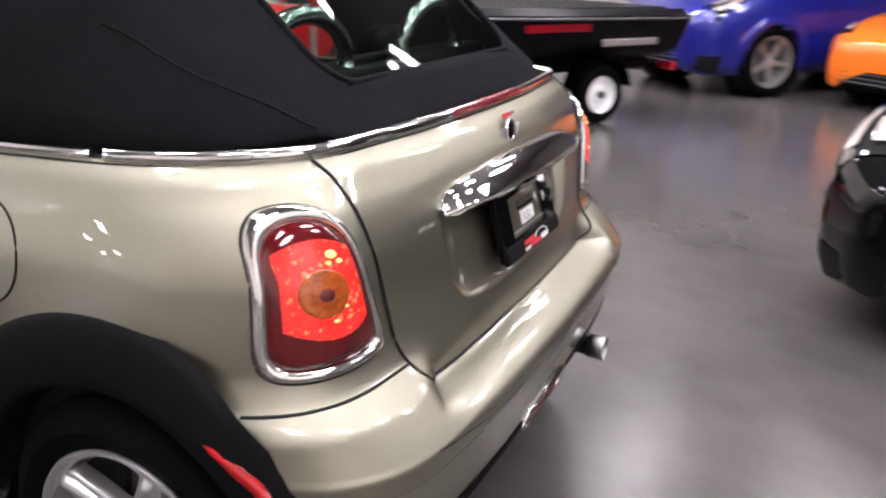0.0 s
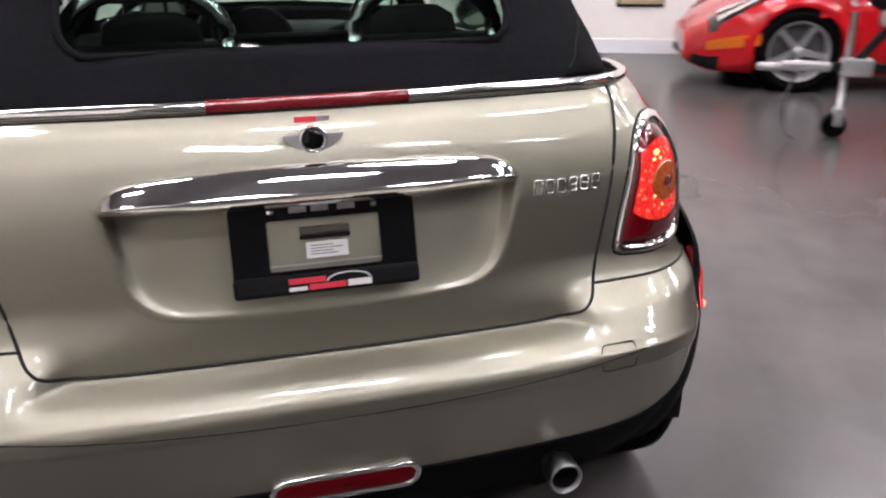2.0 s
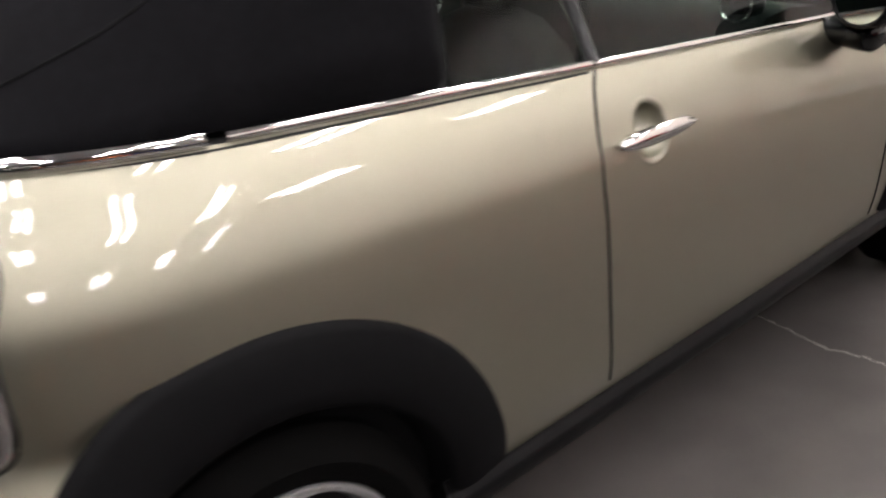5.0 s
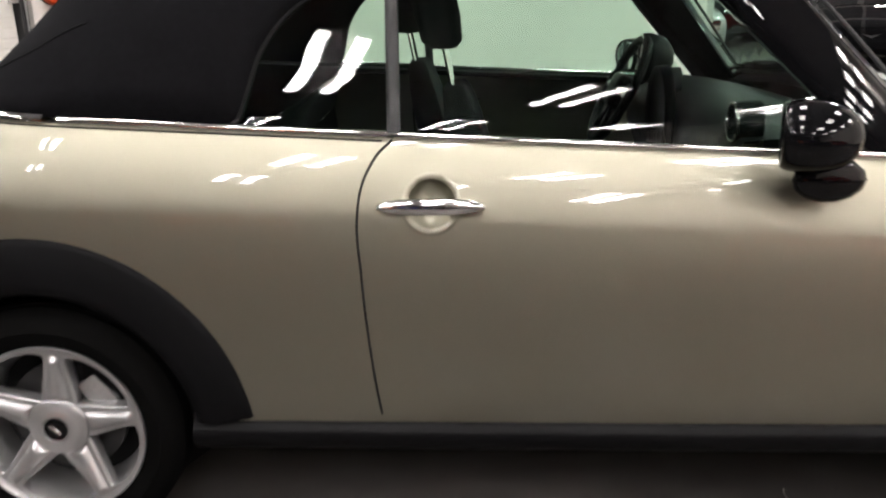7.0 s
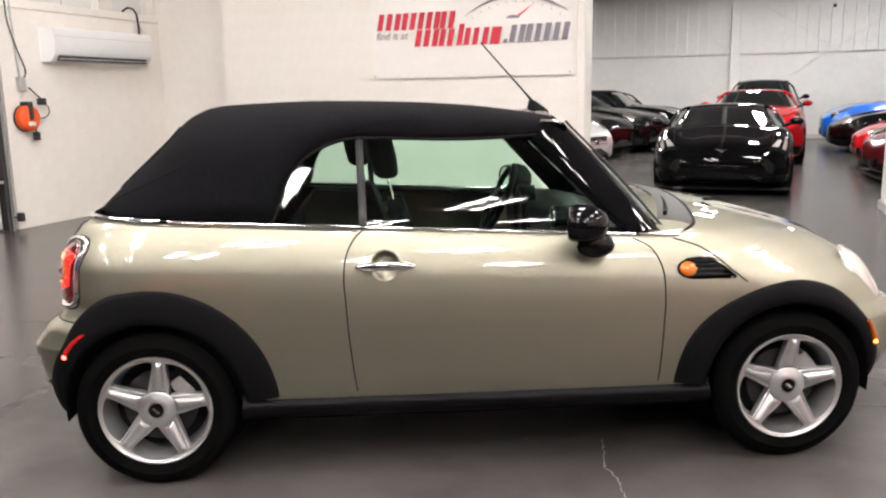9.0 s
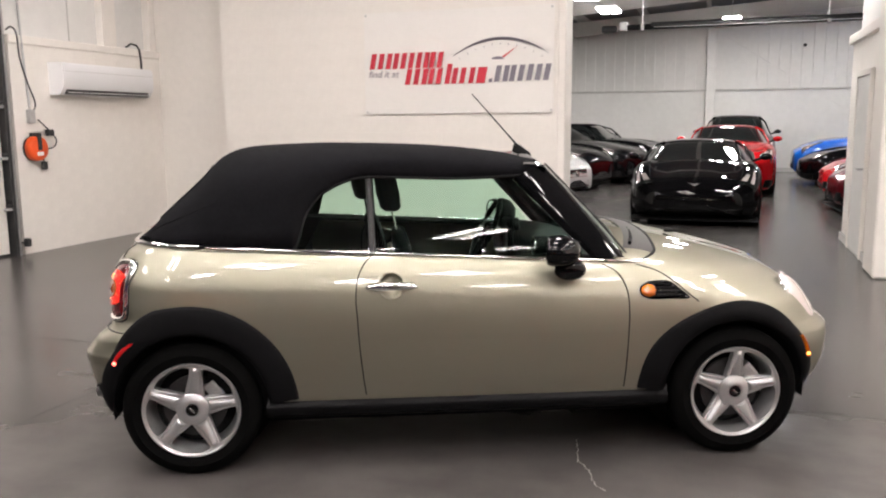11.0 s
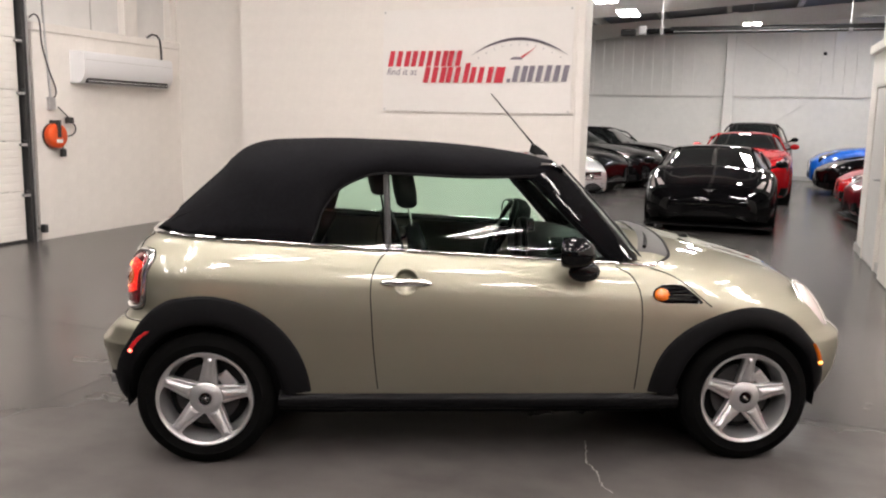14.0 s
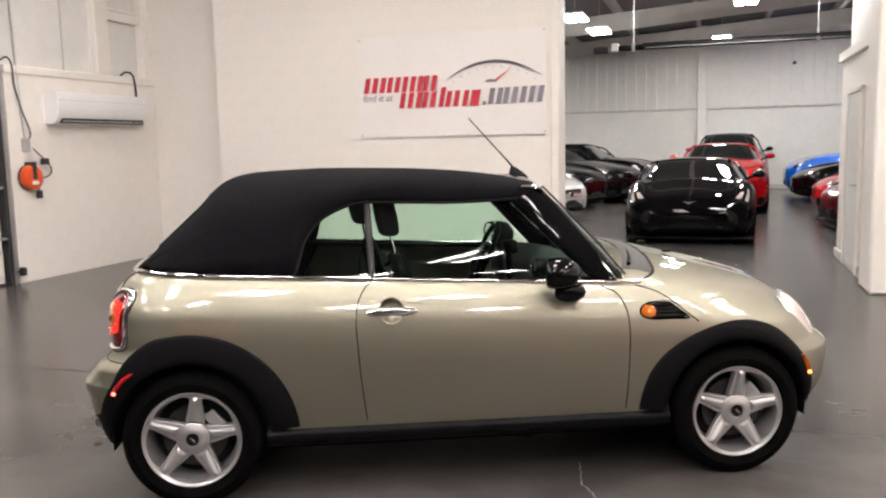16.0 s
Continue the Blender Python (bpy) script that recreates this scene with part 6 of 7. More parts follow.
bm = bmesh.new()
add_grid(bm, [[(-9, 23.05, deck_z(-9) - 0.52), (15, 23.05, deck_z(15) - 0.52)], [(-9, 23.05, deck_z(-9) - 0.1), (15, 23.05, deck_z(15) - 0.1)]])
bmesh.ops.solidify(bm, geom=bm.faces[:], thickness=0.2)
solo("eaves_beam", bm, SHEET_WALL, "white sloping beam under the roof deck", "beam", BM, kind="structure")
for i, q in enumerate((-7.0, -5.2, -3.4, -1.6, 0.2, 2.0, 3.8, 5.6, 7.4, 9.2, 11.0)):
    bm = bmesh.new()
    z = deck_z(q)
    add_box(bm, (q - 0.012, WV + 0.3, z - 0.26), (q + 0.012, 23.0, z - 0.02))
    add_box(bm, (q - 0.06, WV + 0.3, z - 0.28), (q + 0.06, 23.0, z - 0.262))
    solo("roof_joist", bm, FRAME_STEEL, "grey steel roof joist", "joist", BM, kind="structure")
for v in (16.5, 21.0):
    bm = bmesh.new()
    add_grid(bm, [[(-9, v, deck_z(-9) - 0.70), (15, v, deck_z(15) - 0.70)], [(-9, v, deck_z(-9) - 0.29), (15, v, deck_z(15) - 0.29)]])
    bmesh.ops.solidify(bm, geom=bm.faces[:], thickness=0.12)
    solo("roof_girder", bm, FRAME_STEEL, "grey steel roof girder", "beam", BM, kind="structure")
for a, b in (((2.3, 4.2), (6.6, 1.4)), ((2.6, 1.2), (6.8, 3.9))):
    solo("brace_rod", tube([(a[0], 23.30, a[1]), (b[0], 23.30, b[1])], 0.007), SHEET_WALL, "thin white diagonal brace rod on the far wall", "brace", BM)
solo("security_camera", add_lathe(bmesh.new(), [(0.0, -0.02), (0.045, -0.02), (0.05, 0.02), (0.04, 0.05), (0.025, 0.07), (0.0, 0.08)], 20, pose(0, 0, 0, 180, 0, 0)), DARK_STEEL, "small dark dome camera on the far wall", "camera", bplace(4.70, 23.34, 3.75, 0, 0), smooth=True)

heater = thing("tube_heater", "long black radiant tube heater hung from the roof", "heater", bplace(0.72, 11.0, 3.11))
part("burner_box", box((-0.28, -0.07, -0.05), (-0.02, 0.07, 0.06), 0.02), DARK_STEEL, heater)
part("white_box", box((0.02, -0.07, -0.03), (0.15, 0.07, 0.11), 0.012), WHITE_PLASTIC, heater)
part("tube", tube([(0.15, 0, 0.02), (8.0, 0, 0.04)], 0.05, 14), MATT_BLACK, heater, smooth=True)
bm = bmesh.new()
rows = [[Vector((x, 0.12 * math.cos(a), 0.02 + 0.075 * math.sin(a))) for a in (math.pi * k / 8 for k in range(9))] for x in (0.55, 8.0)]
add_grid(bm, rows)
bmesh.ops.solidify(bm, geom=bm.faces[:], thickness=0.004)
part("reflector", bm, DARK_STEEL, heater)
# pale strip modelled in place of the bright reflection along the heater
part("glint_strip", box((0.6, -0.115, -0.004), (8.0, -0.095, 0.006)), GALV, heater)
for x in (0.4, 3.3, 6.2):
    part("hanger", tube([(x, 0, 0.1), (x, 0, deck_z(0.72 + x) - 3.10)], 0.012), GALV, heater)
    part("clamp", box((x - 0.03, -0.06, -0.04), (x + 0.03, 0.06, 0.12), 0.006), GALV, heater)


HALL_LIGHT = material("lit_hall_panel", (1, 1, 1), 0.5, emit=(1.0, 0.95, 0.93), strength=138.0)


def hall_lamp(m):
    t = thing("hall_lamp", "four-panel white high bay lamp hung in the rear hall, lit", "lamp", m, "lamps of the rear hall")
    for sx in (-1, 1):
        for sy in (-1, 1):
            part("diffuser", box((sx * 0.12 - 0.085, sy * 0.26 - 0.19, -0.03), (sx * 0.12 + 0.085, sy * 0.26 + 0.19, 0.0)), HALL_LIGHT, t, "bright lit panel")
    part("housing", box((-0.23, -0.48, 0.002), (0.23, 0.48, 0.05), 0.01), WHITE_PLASTIC, t)
    part("rod", tube([(0, 0, 0.05), (0, 0, 0.81)], 0.01), GALV, t)
    return t


lamp0 = hall_lamp(bplace(-0.04, 15.4, 4.02))
for uu, v in ((3.01, 13.8), (-0.22, 13.06), (6.3, 15.5), (6.3, 20.0), (2.6, 19.8), (-4.0, 13.0), (-4.0, 19.0), (3.0, 9.3)):
    copy_thing(lamp0, bplace(uu, v, 4.02 + 0.0676 * uu))

# ---------------------------------------------------------------- jamb, posters, mat
jd = thing("side_door", "pale grey steel side door with a lever handle, closed", "door", bplace(4.018, 6.85, 0))
part("leaf", box((-0.03, -0.45, 0.02), (-0.002, 0.45, 2.03), 0.006), SHEET_WALL, jd)
part("door_frame", box((-0.045, 0.45, 0.0), (-0.001, 0.51, 2.10), 0.006), WALL_PAINT, jd)
part("door_frame", box((-0.045, -0.51, 0.0), (-0.001, -0.45, 2.10), 0.006), WALL_PAINT, jd)
part("door_frame", box((-0.045, -0.51, 2.04), (-0.001, 0.51, 2.10), 0.006), WALL_PAINT, jd)
part("handle", tube([(-0.03, -0.38, 1.0), (-0.09, -0.38, 1.0), (-0.09, -0.27, 1.0)], 0.011), GALV, jd, "steel lever handle")
solo("wall_base_strip", box((3.99, 5.76, 0), (4.018, 8.1, 0.10)), FRAME_STEEL, "grey base strip of the jamb wall", "baseboard", BM, kind="structure")
solo("corner_guard", box((6.47, 0.255, 0.0), (6.53, 0.315, 1.2), 0.006), FRAME_STEEL, "grey steel corner guard at the wall end", "trim", BM, kind="structure")
solo("wall_skirting", box((7.715, -13.9, 0.0), (7.74, 0.27, 0.16), 0.004), WHITE_PLASTIC, "low white skirting board", "baseboard", BM, kind="structure")
solo("floor_mat", box((6.26, -0.90, 0.0), (7.68, 0.22, 0.014), 0.004), RUBBER_MAT, "dark ribbed rubber floor mat by the wall", "mat", BM)
poster = thing("poster", "white paper poster with a dark picture and faint red lines", "poster", bplace(7.735, -0.33, 0.14))
part("sheet", box((-0.006, -0.27, 0.0), (0, 0.27, 0.90)), PAPER, poster)
part("picture", prism([(0.215 * math.copysign(abs(math.cos(a))**0.6, math.cos(a)), 0.60 + 0.22 * math.copysign(abs(math.sin(a))**0.6, math.sin(a))) for a in (2 * math.pi * k / 32 for k in range(32))], 0.003, pose(-0.0065, 0, 0, 0, 0, 90)), DARK_STEEL, poster, "dark picture with rounded corners")
FAINT_RED = material("faint_red_print", (0.62, 0.40, 0.42), 0.6)
FAINT_GREY = material("faint_grey_print", (0.46, 0.44, 0.47), 0.6)
for k, (z, h, w, m_) in enumerate(((0.27, 0.06, 0.20, FAINT_RED), (0.20, 0.020, 0.21, FAINT_GREY), (0.15, 0.018, 0.19, FAINT_RED), (0.105, 0.018, 0.21, FAINT_GREY), (0.06, 0.018, 0.15, FAINT_RED))):
    part("print_bar", box((-0.009, -w, z), (-0.0062, w, z + h)), m_, poster)
pic = thing("picture_frame", "dark framed brownish picture on the white wall", "picture", bplace(7.738, -1.29, 0.50))
part("frame", box((-0.03, -0.25, 0.0), (0, 0.25, 0.42), 0.006), MATT_BLACK, pic)
part("print", box((-0.034, -0.225, 0.025), (-0.0302, 0.225, 0.395)), material("sepia_print", (0.35, 0.28, 0.18), 0.4, vary=0.4, scale=6), pic)


# ---------------------------------------------------------------- other cars
def parked_car(name, label, m, paint, L=4.5, W=1.9, HT=1.24, hood=0.78, deck=0.88, roof_at=(-0.55, 0.05), screen=0.95, tail=-1.55, wheel_r=0.34, clear=0.14, base=None, nose_drop=0.22,
               glass=None, roof=None, splitter=False, grille=True, group="parked cars", amber=False, soft=False, badge_grille=False, fender=0.035, sharp=False, stripe=None):
    """A parked car along local x, nose at +L/2, standing on z = 0: lofted body, glasshouse, wheels, lamps and mirrors."""
    t = thing(name, label, "car", m, group)
    glass = glass or DARK_GLASS
    roof = roof or paint
    base = base or 0.60 * L
    xa, xb = L / 2 - (L - base) * 0.46, -L / 2 + (L - base) * 0.54
    top = hermite([-L / 2, -L / 2 + 0.12, tail, -0.2, screen, L / 2 - 0.75, L / 2 - 0.25, L / 2], [deck - 0.14, deck - 0.02, deck, hood + 0.10, hood + 0.10, hood, hood - nose_drop * 0.45, hood - nose_drop])
    low = hermite([-L / 2, -L / 2 + 0.2, 0, L / 2 - 0.2, L / 2], [clear + 0.14, clear + 0.03, clear, clear, clear + 0.04])
    wid = hermite([-L / 2, -L / 2 + 0.10, -L / 2 + 0.35, xb, 0, xa, L / 2 - 0.42, L / 2 - 0.14, L / 2], [0.66, 0.84, 0.95, 1.0, 0.965, 1.0, 0.96, 0.88 - 0.10 * sharp, 0.72 - 0.22 * sharp])

    def section(x):
        """Half of the body's cross-section: from the middle of the bonnet over the wing and down the flank."""
        w, zt, zl = wid(x) * W / 2, top(x), low(x)
        h = zt - zl
        arch = fender * (math.exp(-((x - xa - 0.06) / 0.42)**2) + 0.9 * math.exp(-((x - xb) / 0.42)**2))
        dip = 0.3 * fender * math.exp(-((x - xa) / 0.5)**2)
        return [(0, zt + 0.040), (w * 0.25, zt + 0.038), (w * 0.45, zt + 0.026 - dip), (w * 0.62, zt + 0.012 + 0.35 * arch - dip), (w * 0.75, zt + 0.004 + arch), (w * 0.85, zt - 0.008 + 1.05 * arch), (w * 0.92, zt - 0.035 + 0.9 * arch), (w * 0.965, zt - 0.08 + arch * 0.5), (w * 0.985, zl + h * 0.70), (w, zl + h * 0.55), (w * 0.99, zl + h * 0.36),
                (w * 0.975, zl + h * 0.18), (w * 0.93, zl + 0.02), (w * 0.8, zl)]

    def skin(x, f, s, out=0.0):
        """The point at f steps along the half section at x, on the side s."""
        q = section(x)
        k = min(int(f), len(q) - 2)
        (ya, za), (yb, zb_) = q[k], q[k + 1]
        n = Vector((0.3, s * abs(zb_ - za), abs(yb - ya) + 0.01)).normalized()
        return Vector((x, s * (ya + (yb - ya) * (f - k)), za + (zb_ - za) * (f - k))) + n * out
    bm = bmesh.new()
    rows = []
    n = 80
    for i in range(n + 1):
        x = -L / 2 + L * i / n
        half = section(x)
        rows.append([Vector((x, -y, z)) for y, z in half[::-1]] + [Vector((x, y, z)) for y, z in half[1:]])
    # rounded front
    zc = (top(L / 2) + low(L / 2)) / 2
    for dx, sy, sz in ((0.018, 0.97, 0.95), (0.034, 0.90, 0.84), (0.045, 0.78, 0.66), (0.052, 0.55, 0.40), (0.055, 0.25, 0.12)):
        rows.append([Vector((p.x + dx, p.y * sy, zc + (p.z - zc) * sz)) for p in rows[n]])
    vs = add_grid(bm, rows)
    bm.faces.new(vs[0][::-1])
    bm.faces.new(vs[-1])

    def hole(p):
        return abs(p.y) > W * 0.30 and min(math.hypot(p.x - xa, p.z - wheel_r), math.hypot(p.x - xb, p.z - wheel_r)) < wheel_r + 0.035
    bmesh.ops.delete(bm, geom=[f for f in bm.faces if hole(f.calc_center_median())], context="FACES")
    bmesh.ops.recalc_face_normals(bm, faces=bm.faces[:])
    part("body", bm, paint, t, smooth=True)

    def flank(x, z):
        q = section(x)[:3:-1]
        return float(np.interp(z, [b for _, b in q], [a for a, _ in q]))
    for s in (-1, 1):
        for xc in (xa, xb):
            bm = bmesh.new()
            rows = []
            for i in range(33):
                a = -0.25 + (math.pi + 0.5) * i / 32
                row = []
                for r, out in ((0.012, -0.06), (0.016, 0.004), (0.024, 0.010), (0.06, 0.008), (0.105, 0.003), (0.112, -0.01)):
                    x, z = xc + (wheel_r + r) * math.cos(a), wheel_r + (wheel_r + r) * math.sin(a)
                    x = max(-L / 2 + 0.01, min(L / 2 - 0.01, x))
                    z = max(low(x) + 0.01, min(top(x) - 0.02, z))
                    row.append(Vector((x, s * (flank(x, z) + out), z)))
                rows.append(row)
            add_grid(bm, rows)
            bmesh.ops.recalc_face_normals(bm, faces=bm.faces[:])
            part("arch_lip", bm, paint, t, smooth=True)
    part("underbody", box((-L / 2 + 0.15, -W * 0.40, clear + 0.02), (L / 2 - 0.15, W * 0.40, hood * 0.7), 0.03), MATT_BLACK, t)
    # glasshouse
    bm = bmesh.new()
    rows, roof_rows = [], []
    zb = hermite([tail, -0.2, screen], [top(tail) + 0.0, hood + 0.10, top(screen) + 0.0])
    rt = hermite([tail, roof_at[0] - 0.25, roof_at[0], roof_at[1], screen], [0.02, 0.86, 1.0, 0.985, 0.02])
    for i in range(41):
        x = tail + (screen - tail) * i / 40
        b, k = zb(x), rt(x)
        z1 = b + (HT - b) * k
        wb, wt = wid(x) * W / 2 * 0.88, W / 2 * (0.62 + 0.06 * (1 - k))
        half = [(0, z1), (wt * 0.55, z1 - 0.008 * k), (wt * 0.88, z1 - 0.028 * k), (wt, z1 - 0.06 * k), ((wt + wb) / 2, (z1 + b) / 2 - 0.01), (wb, b - 0.03)]
        rows.append([Vector((x, -y, z)) for y, z in half[::-1]] + [Vector((x, y, z)) for y, z in half[1:]])
        if roof_at[0] - 0.30 <= x <= roof_at[1] + 0.20 or soft and x < roof_at[1]:
            roof_rows.append([Vector((x, -y, z + 0.006)) for y, z in half[3::-1]] + [Vector((x, y, z + 0.006)) for y, z in half[1:4]])
    add_grid(bm, rows)
    bmesh.ops.recalc_face_normals(bm, faces=bm.faces[:])
    part("glazing", bm, glass, t, "dark glass", smooth=True)
    bm = bmesh.new()
    add_grid(bm, roof_rows)
    bmesh.ops.recalc_face_normals(bm, faces=bm.faces[:])
    part("roof", bm, roof, t, smooth=True)
    if stripe:
        bm = bmesh.new()
        add_grid(bm, [[Vector((r[4].x, y, r[4].z + 0.004 - 0.02 * (y / 0.3)**2 * 0.3)) for y in (-0.24, -0.12, 0.0, 0.12, 0.24)] for r in roof_rows])
        bmesh.ops.solidify(bm, geom=bm.faces[:], thickness=-0.003)
        part("roof_stripe", bm, stripe, t, "dark stripe over the roof")
    for s in (-1, 1):
        fy = lambda x, f: s * (wid(x) * W / 2 * 0.88 * (1 - f) + W / 2 * 0.64 * f)
        part("windscreen_pillar", tube([(screen - 0.04, fy(screen, 0), top(screen) + 0.01), ((screen + roof_at[1]) / 2 + 0.05, fy(screen, 0.55), (HT + top(screen)) / 2 + 0.06), (roof_at[1] + 0.06, s * W / 2 * 0.60, HT - 0.050)], 0.022), paint, t, smooth=True)
        mz = hood + 0.17
        bm = bmesh.new()
        rows = [[Vector((screen - 0.32 + a_ * 0.09, s * (W / 2 + 0.07) + 0.10 * r * math.cos(b), mz + 0.065 * r * math.sin(b))) for b in ring_pts(14)] for a_, r in ((-0.5, 0.9), (-0.4, 1.0), (0.3, 0.95), (0.8, 0.7), (1.0, 0.3), (1.05, 0.02))]
        vs = add_grid(bm, rows, close_u=True)
        bm.faces.new(vs[0])
        part("door_mirror", bm, paint, t, smooth=True)
        part("mirror_arm", tube([(screen - 0.30, s * W * 0.44, mz - 0.07), (screen - 0.30, s * (W / 2 + 0.03), mz - 0.02)], 0.022), MATT_BLACK, t)
        # headlamp swept back over the wing
        rows = []
        for i in range(9):
            q = i / 8
            x = L / 2 - 0.13 - 0.50 * q
            fa, fb = 3.6 + 1.3 * q, 7.6 - 2.1 * q**0.7
            rows.append([skin(x, fa + (fb - fa) * k / 6, s, 0.007) for k in range(7)])
        bm = bmesh.new()
        add_grid(bm, rows)
        bmesh.ops.recalc_face_normals(bm, faces=bm.faces[:])
        lamp = part("headlamp", bm, DARK_GLASS, t, "clear headlamp in a dark housing", smooth=True)
        for k0, i0, i1 in ((0, 1, 5), (3, 1, 7)):
            bm = bmesh.new()
            add_grid(bm, [[row[k0] * (1 - q) + row[k0 + 2] * q + Vector((0.005, s * 0.006, 0.008)) for q in (0.1, 0.4, 0.7, 0.95)] for row in rows[i0:i1]])
            bmesh.ops.recalc_face_normals(bm, faces=bm.faces[:])
            part("reflector", bm, LAMP_GLASS, lamp, smooth=True)
        part("tail_lamp", box((-L / 2 + 0.02, s * W * 0.30 - 0.13, deck - 0.24), (-L / 2 + 0.08, s * W * 0.30 + 0.13, deck - 0.12), 0.02), RED_LENS, t)
        if amber:
            bm = bmesh.new()
            add_grid(bm, [[skin(L / 2 - 0.12 - 0.40 * k / 8, 8.6 + e_, s, 0.008) for e_ in (0.0, 0.5, 1.0)] for k in range(9)])
            bmesh.ops.recalc_face_normals(bm, faces=bm.faces[:])
            part("amber_marker", bm, AMBER, t, "long amber side marker", smooth=True)
        for x in (xa, xb):
            part("wheel_house", add_lathe(bmesh.new(), [(0.02, -s * 0.28), (wheel_r + 0.05, -s * 0.26), (wheel_r + 0.05, 0.02)], 28, Matrix.Translation((x, s * (W / 2 - 0.05), wheel_r))), MATT_BLACK, t)
            wh = new("wheel")
            wh.parent, wh.matrix_basis = t, pose(x, s * (W / 2 - 0.125), wheel_r, 0, 11 * (x > 0), 0 if s < 0 else 180)
            rr_ = wheel_r * 0.72
            part("tyre", add_lathe(bmesh.new(), [(rr_ - 0.01, 0.10), (wheel_r - 0.03, 0.115), (wheel_r, 0.08), (wheel_r, -0.08), (wheel_r - 0.03, -0.112), (rr_ + 0.02, -0.112), (rr_ - 0.01, -0.09)], 40), TYRE, wh, smooth=True, angle=40)
            part("rim", add_lathe(bmesh.new(), [(rr_ + 0.004, -0.085), (rr_ + 0.004, -0.105), (rr_ - 0.015, -0.10), (rr_ - 0.03, -0.03), (rr_ - 0.04, 0.05)], 40), ALLOY, wh, smooth=True, angle=50)
            part("disc", add_lathe(bmesh.new(), [(0.0, 0.0), (rr_ - 0.04, 0.0)], 28), GUNMETAL, wh)
            for q in range(5):
                a = Matrix.Rotation(2 * math.pi * q / 5, 4, "Y")
                bm = bmesh.new()
                rows = [[a @ Vector(p) for p in ((r, y0 + 0.03, -hw), (r, y0, -hw * 0.7), (r, y0, hw * 0.7), (r, y0 + 0.03, hw))] for r, hw, y0 in ((0.03, 0.035, -0.07), (0.09, 0.032, -0.085), (rr_ * 0.7, 0.026, -0.085), (rr_ - 0.01, 0.034, -0.09))]
                add_grid(bm, rows)
                bmesh.ops.recalc_face_normals(bm, faces=bm.faces[:])
                part("spoke", bm, ALLOY, wh, smooth=True, angle=40)
            part("hub", add_lathe(bmesh.new(), [(0.0, -0.088), (0.035, -0.086), (0.045, -0.07)], 20), ALLOY, wh, smooth=True)
    if grille:
        part("grille", box((L / 2 - 0.16, -W * 0.27, clear + 0.09), (L / 2 + 0.046, W * 0.27, clear + 0.24), 0.03, 2), MATT_BLACK, t, "black grille opening")
    else:
        part("grille", box((L / 2 - 0.16, -W * 0.20, clear + 0.08), (L / 2 + 0.046, W * 0.20, clear + 0.16), 0.02, 2), MATT_BLACK, t, "black lower intake")
    for s in (-1, 1):
        x = L / 2 - 0.14
        bm = bmesh.new()
        add_grid(bm, [[skin(L / 2 - 0.02 - 0.20 * k / 5, f_, s, 0.006) for f_ in (10.3, 10.8, 11.3, 11.9)] for k in range(6)])
        bmesh.ops.recalc_face_normals(bm, faces=bm.faces[:])
        part("side_intake", bm, MATT_BLACK, t)
        part("bonnet_gap", tube([(x_, s * wid(x_) * W / 2 * 0.72, skin(x_, 3.85, 1).z) for x_ in (screen + 0.05 + (L / 2 - 0.35 - screen) * i / 10 for i in range(11))], 0.004, 5), SEAM, t)
    if grille and not splitter:
        for i in range(3):
            part("grille_slat", box((L / 2 - 0.02, -W * 0.25, clear + 0.115 + 0.045 * i), (L / 2 + 0.052, W * 0.25, clear + 0.125 + 0.045 * i), 0.003), GUNMETAL, t)
    if badge_grille:
        zg = hood - nose_drop
        part("upper_grille", box((L / 2 - 0.10, -W * 0.21, zg - 0.22), (L / 2 + 0.050, W * 0.21, zg - 0.03), 0.03, 2), MATT_BLACK, t, "black grille with chrome slats")
        for i in range(3):
            part("grille_slat", box((L / 2, -W * 0.20, zg - 0.185 + 0.055 * i), (L / 2 + 0.060, W * 0.20, zg - 0.173 + 0.055 * i), 0.004), CHROME, t)
        part("grille_badge", add_lathe(bmesh.new(), [(0.0, -0.02), (0.05, -0.018), (0.06, 0.0)], 20, Matrix.Translation((L / 2 + 0.052, 0, zg - 0.125)) @ Matrix.Rotation(radians(90), 4, "Z")), CHROME, t, smooth=True)
    if splitter:
        part("splitter", box((L / 2 - 0.55, -W * 0.47, clear - 0.055), (L / 2 + 0.03, W * 0.47, clear - 0.03), 0.01), MATT_BLACK, t)
        part("nose_badge", prism([(-0.10, 0.04), (0.0, -0.03), (0.10, 0.04), (0.0, 0.01)], 0.006, Matrix.Translation((L / 2 - 0.06, 0, top(L / 2 - 0.06) + 0.052)) @ pose(0, 0, 0, -50, 0, 90)), CHROME, t)
    for q in (-0.2, 0.25):
        part("door_gap", tube([(q * 2.6, -wid(q * 2.6) * W / 2 * 0.995, clear + 0.08), (q * 2.6 + 0.05, -wid(q * 2.6) * W / 2 * 0.985 - 0.002, hood)], 0.004, 5), SEAM, t)
        part("door_gap", tube([(q * 2.6, wid(q * 2.6) * W / 2 * 0.995, clear + 0.08), (q * 2.6 + 0.05, wid(q * 2.6) * W / 2 * 0.985 + 0.002, hood)], 0.004, 5), SEAM, t)
    return t


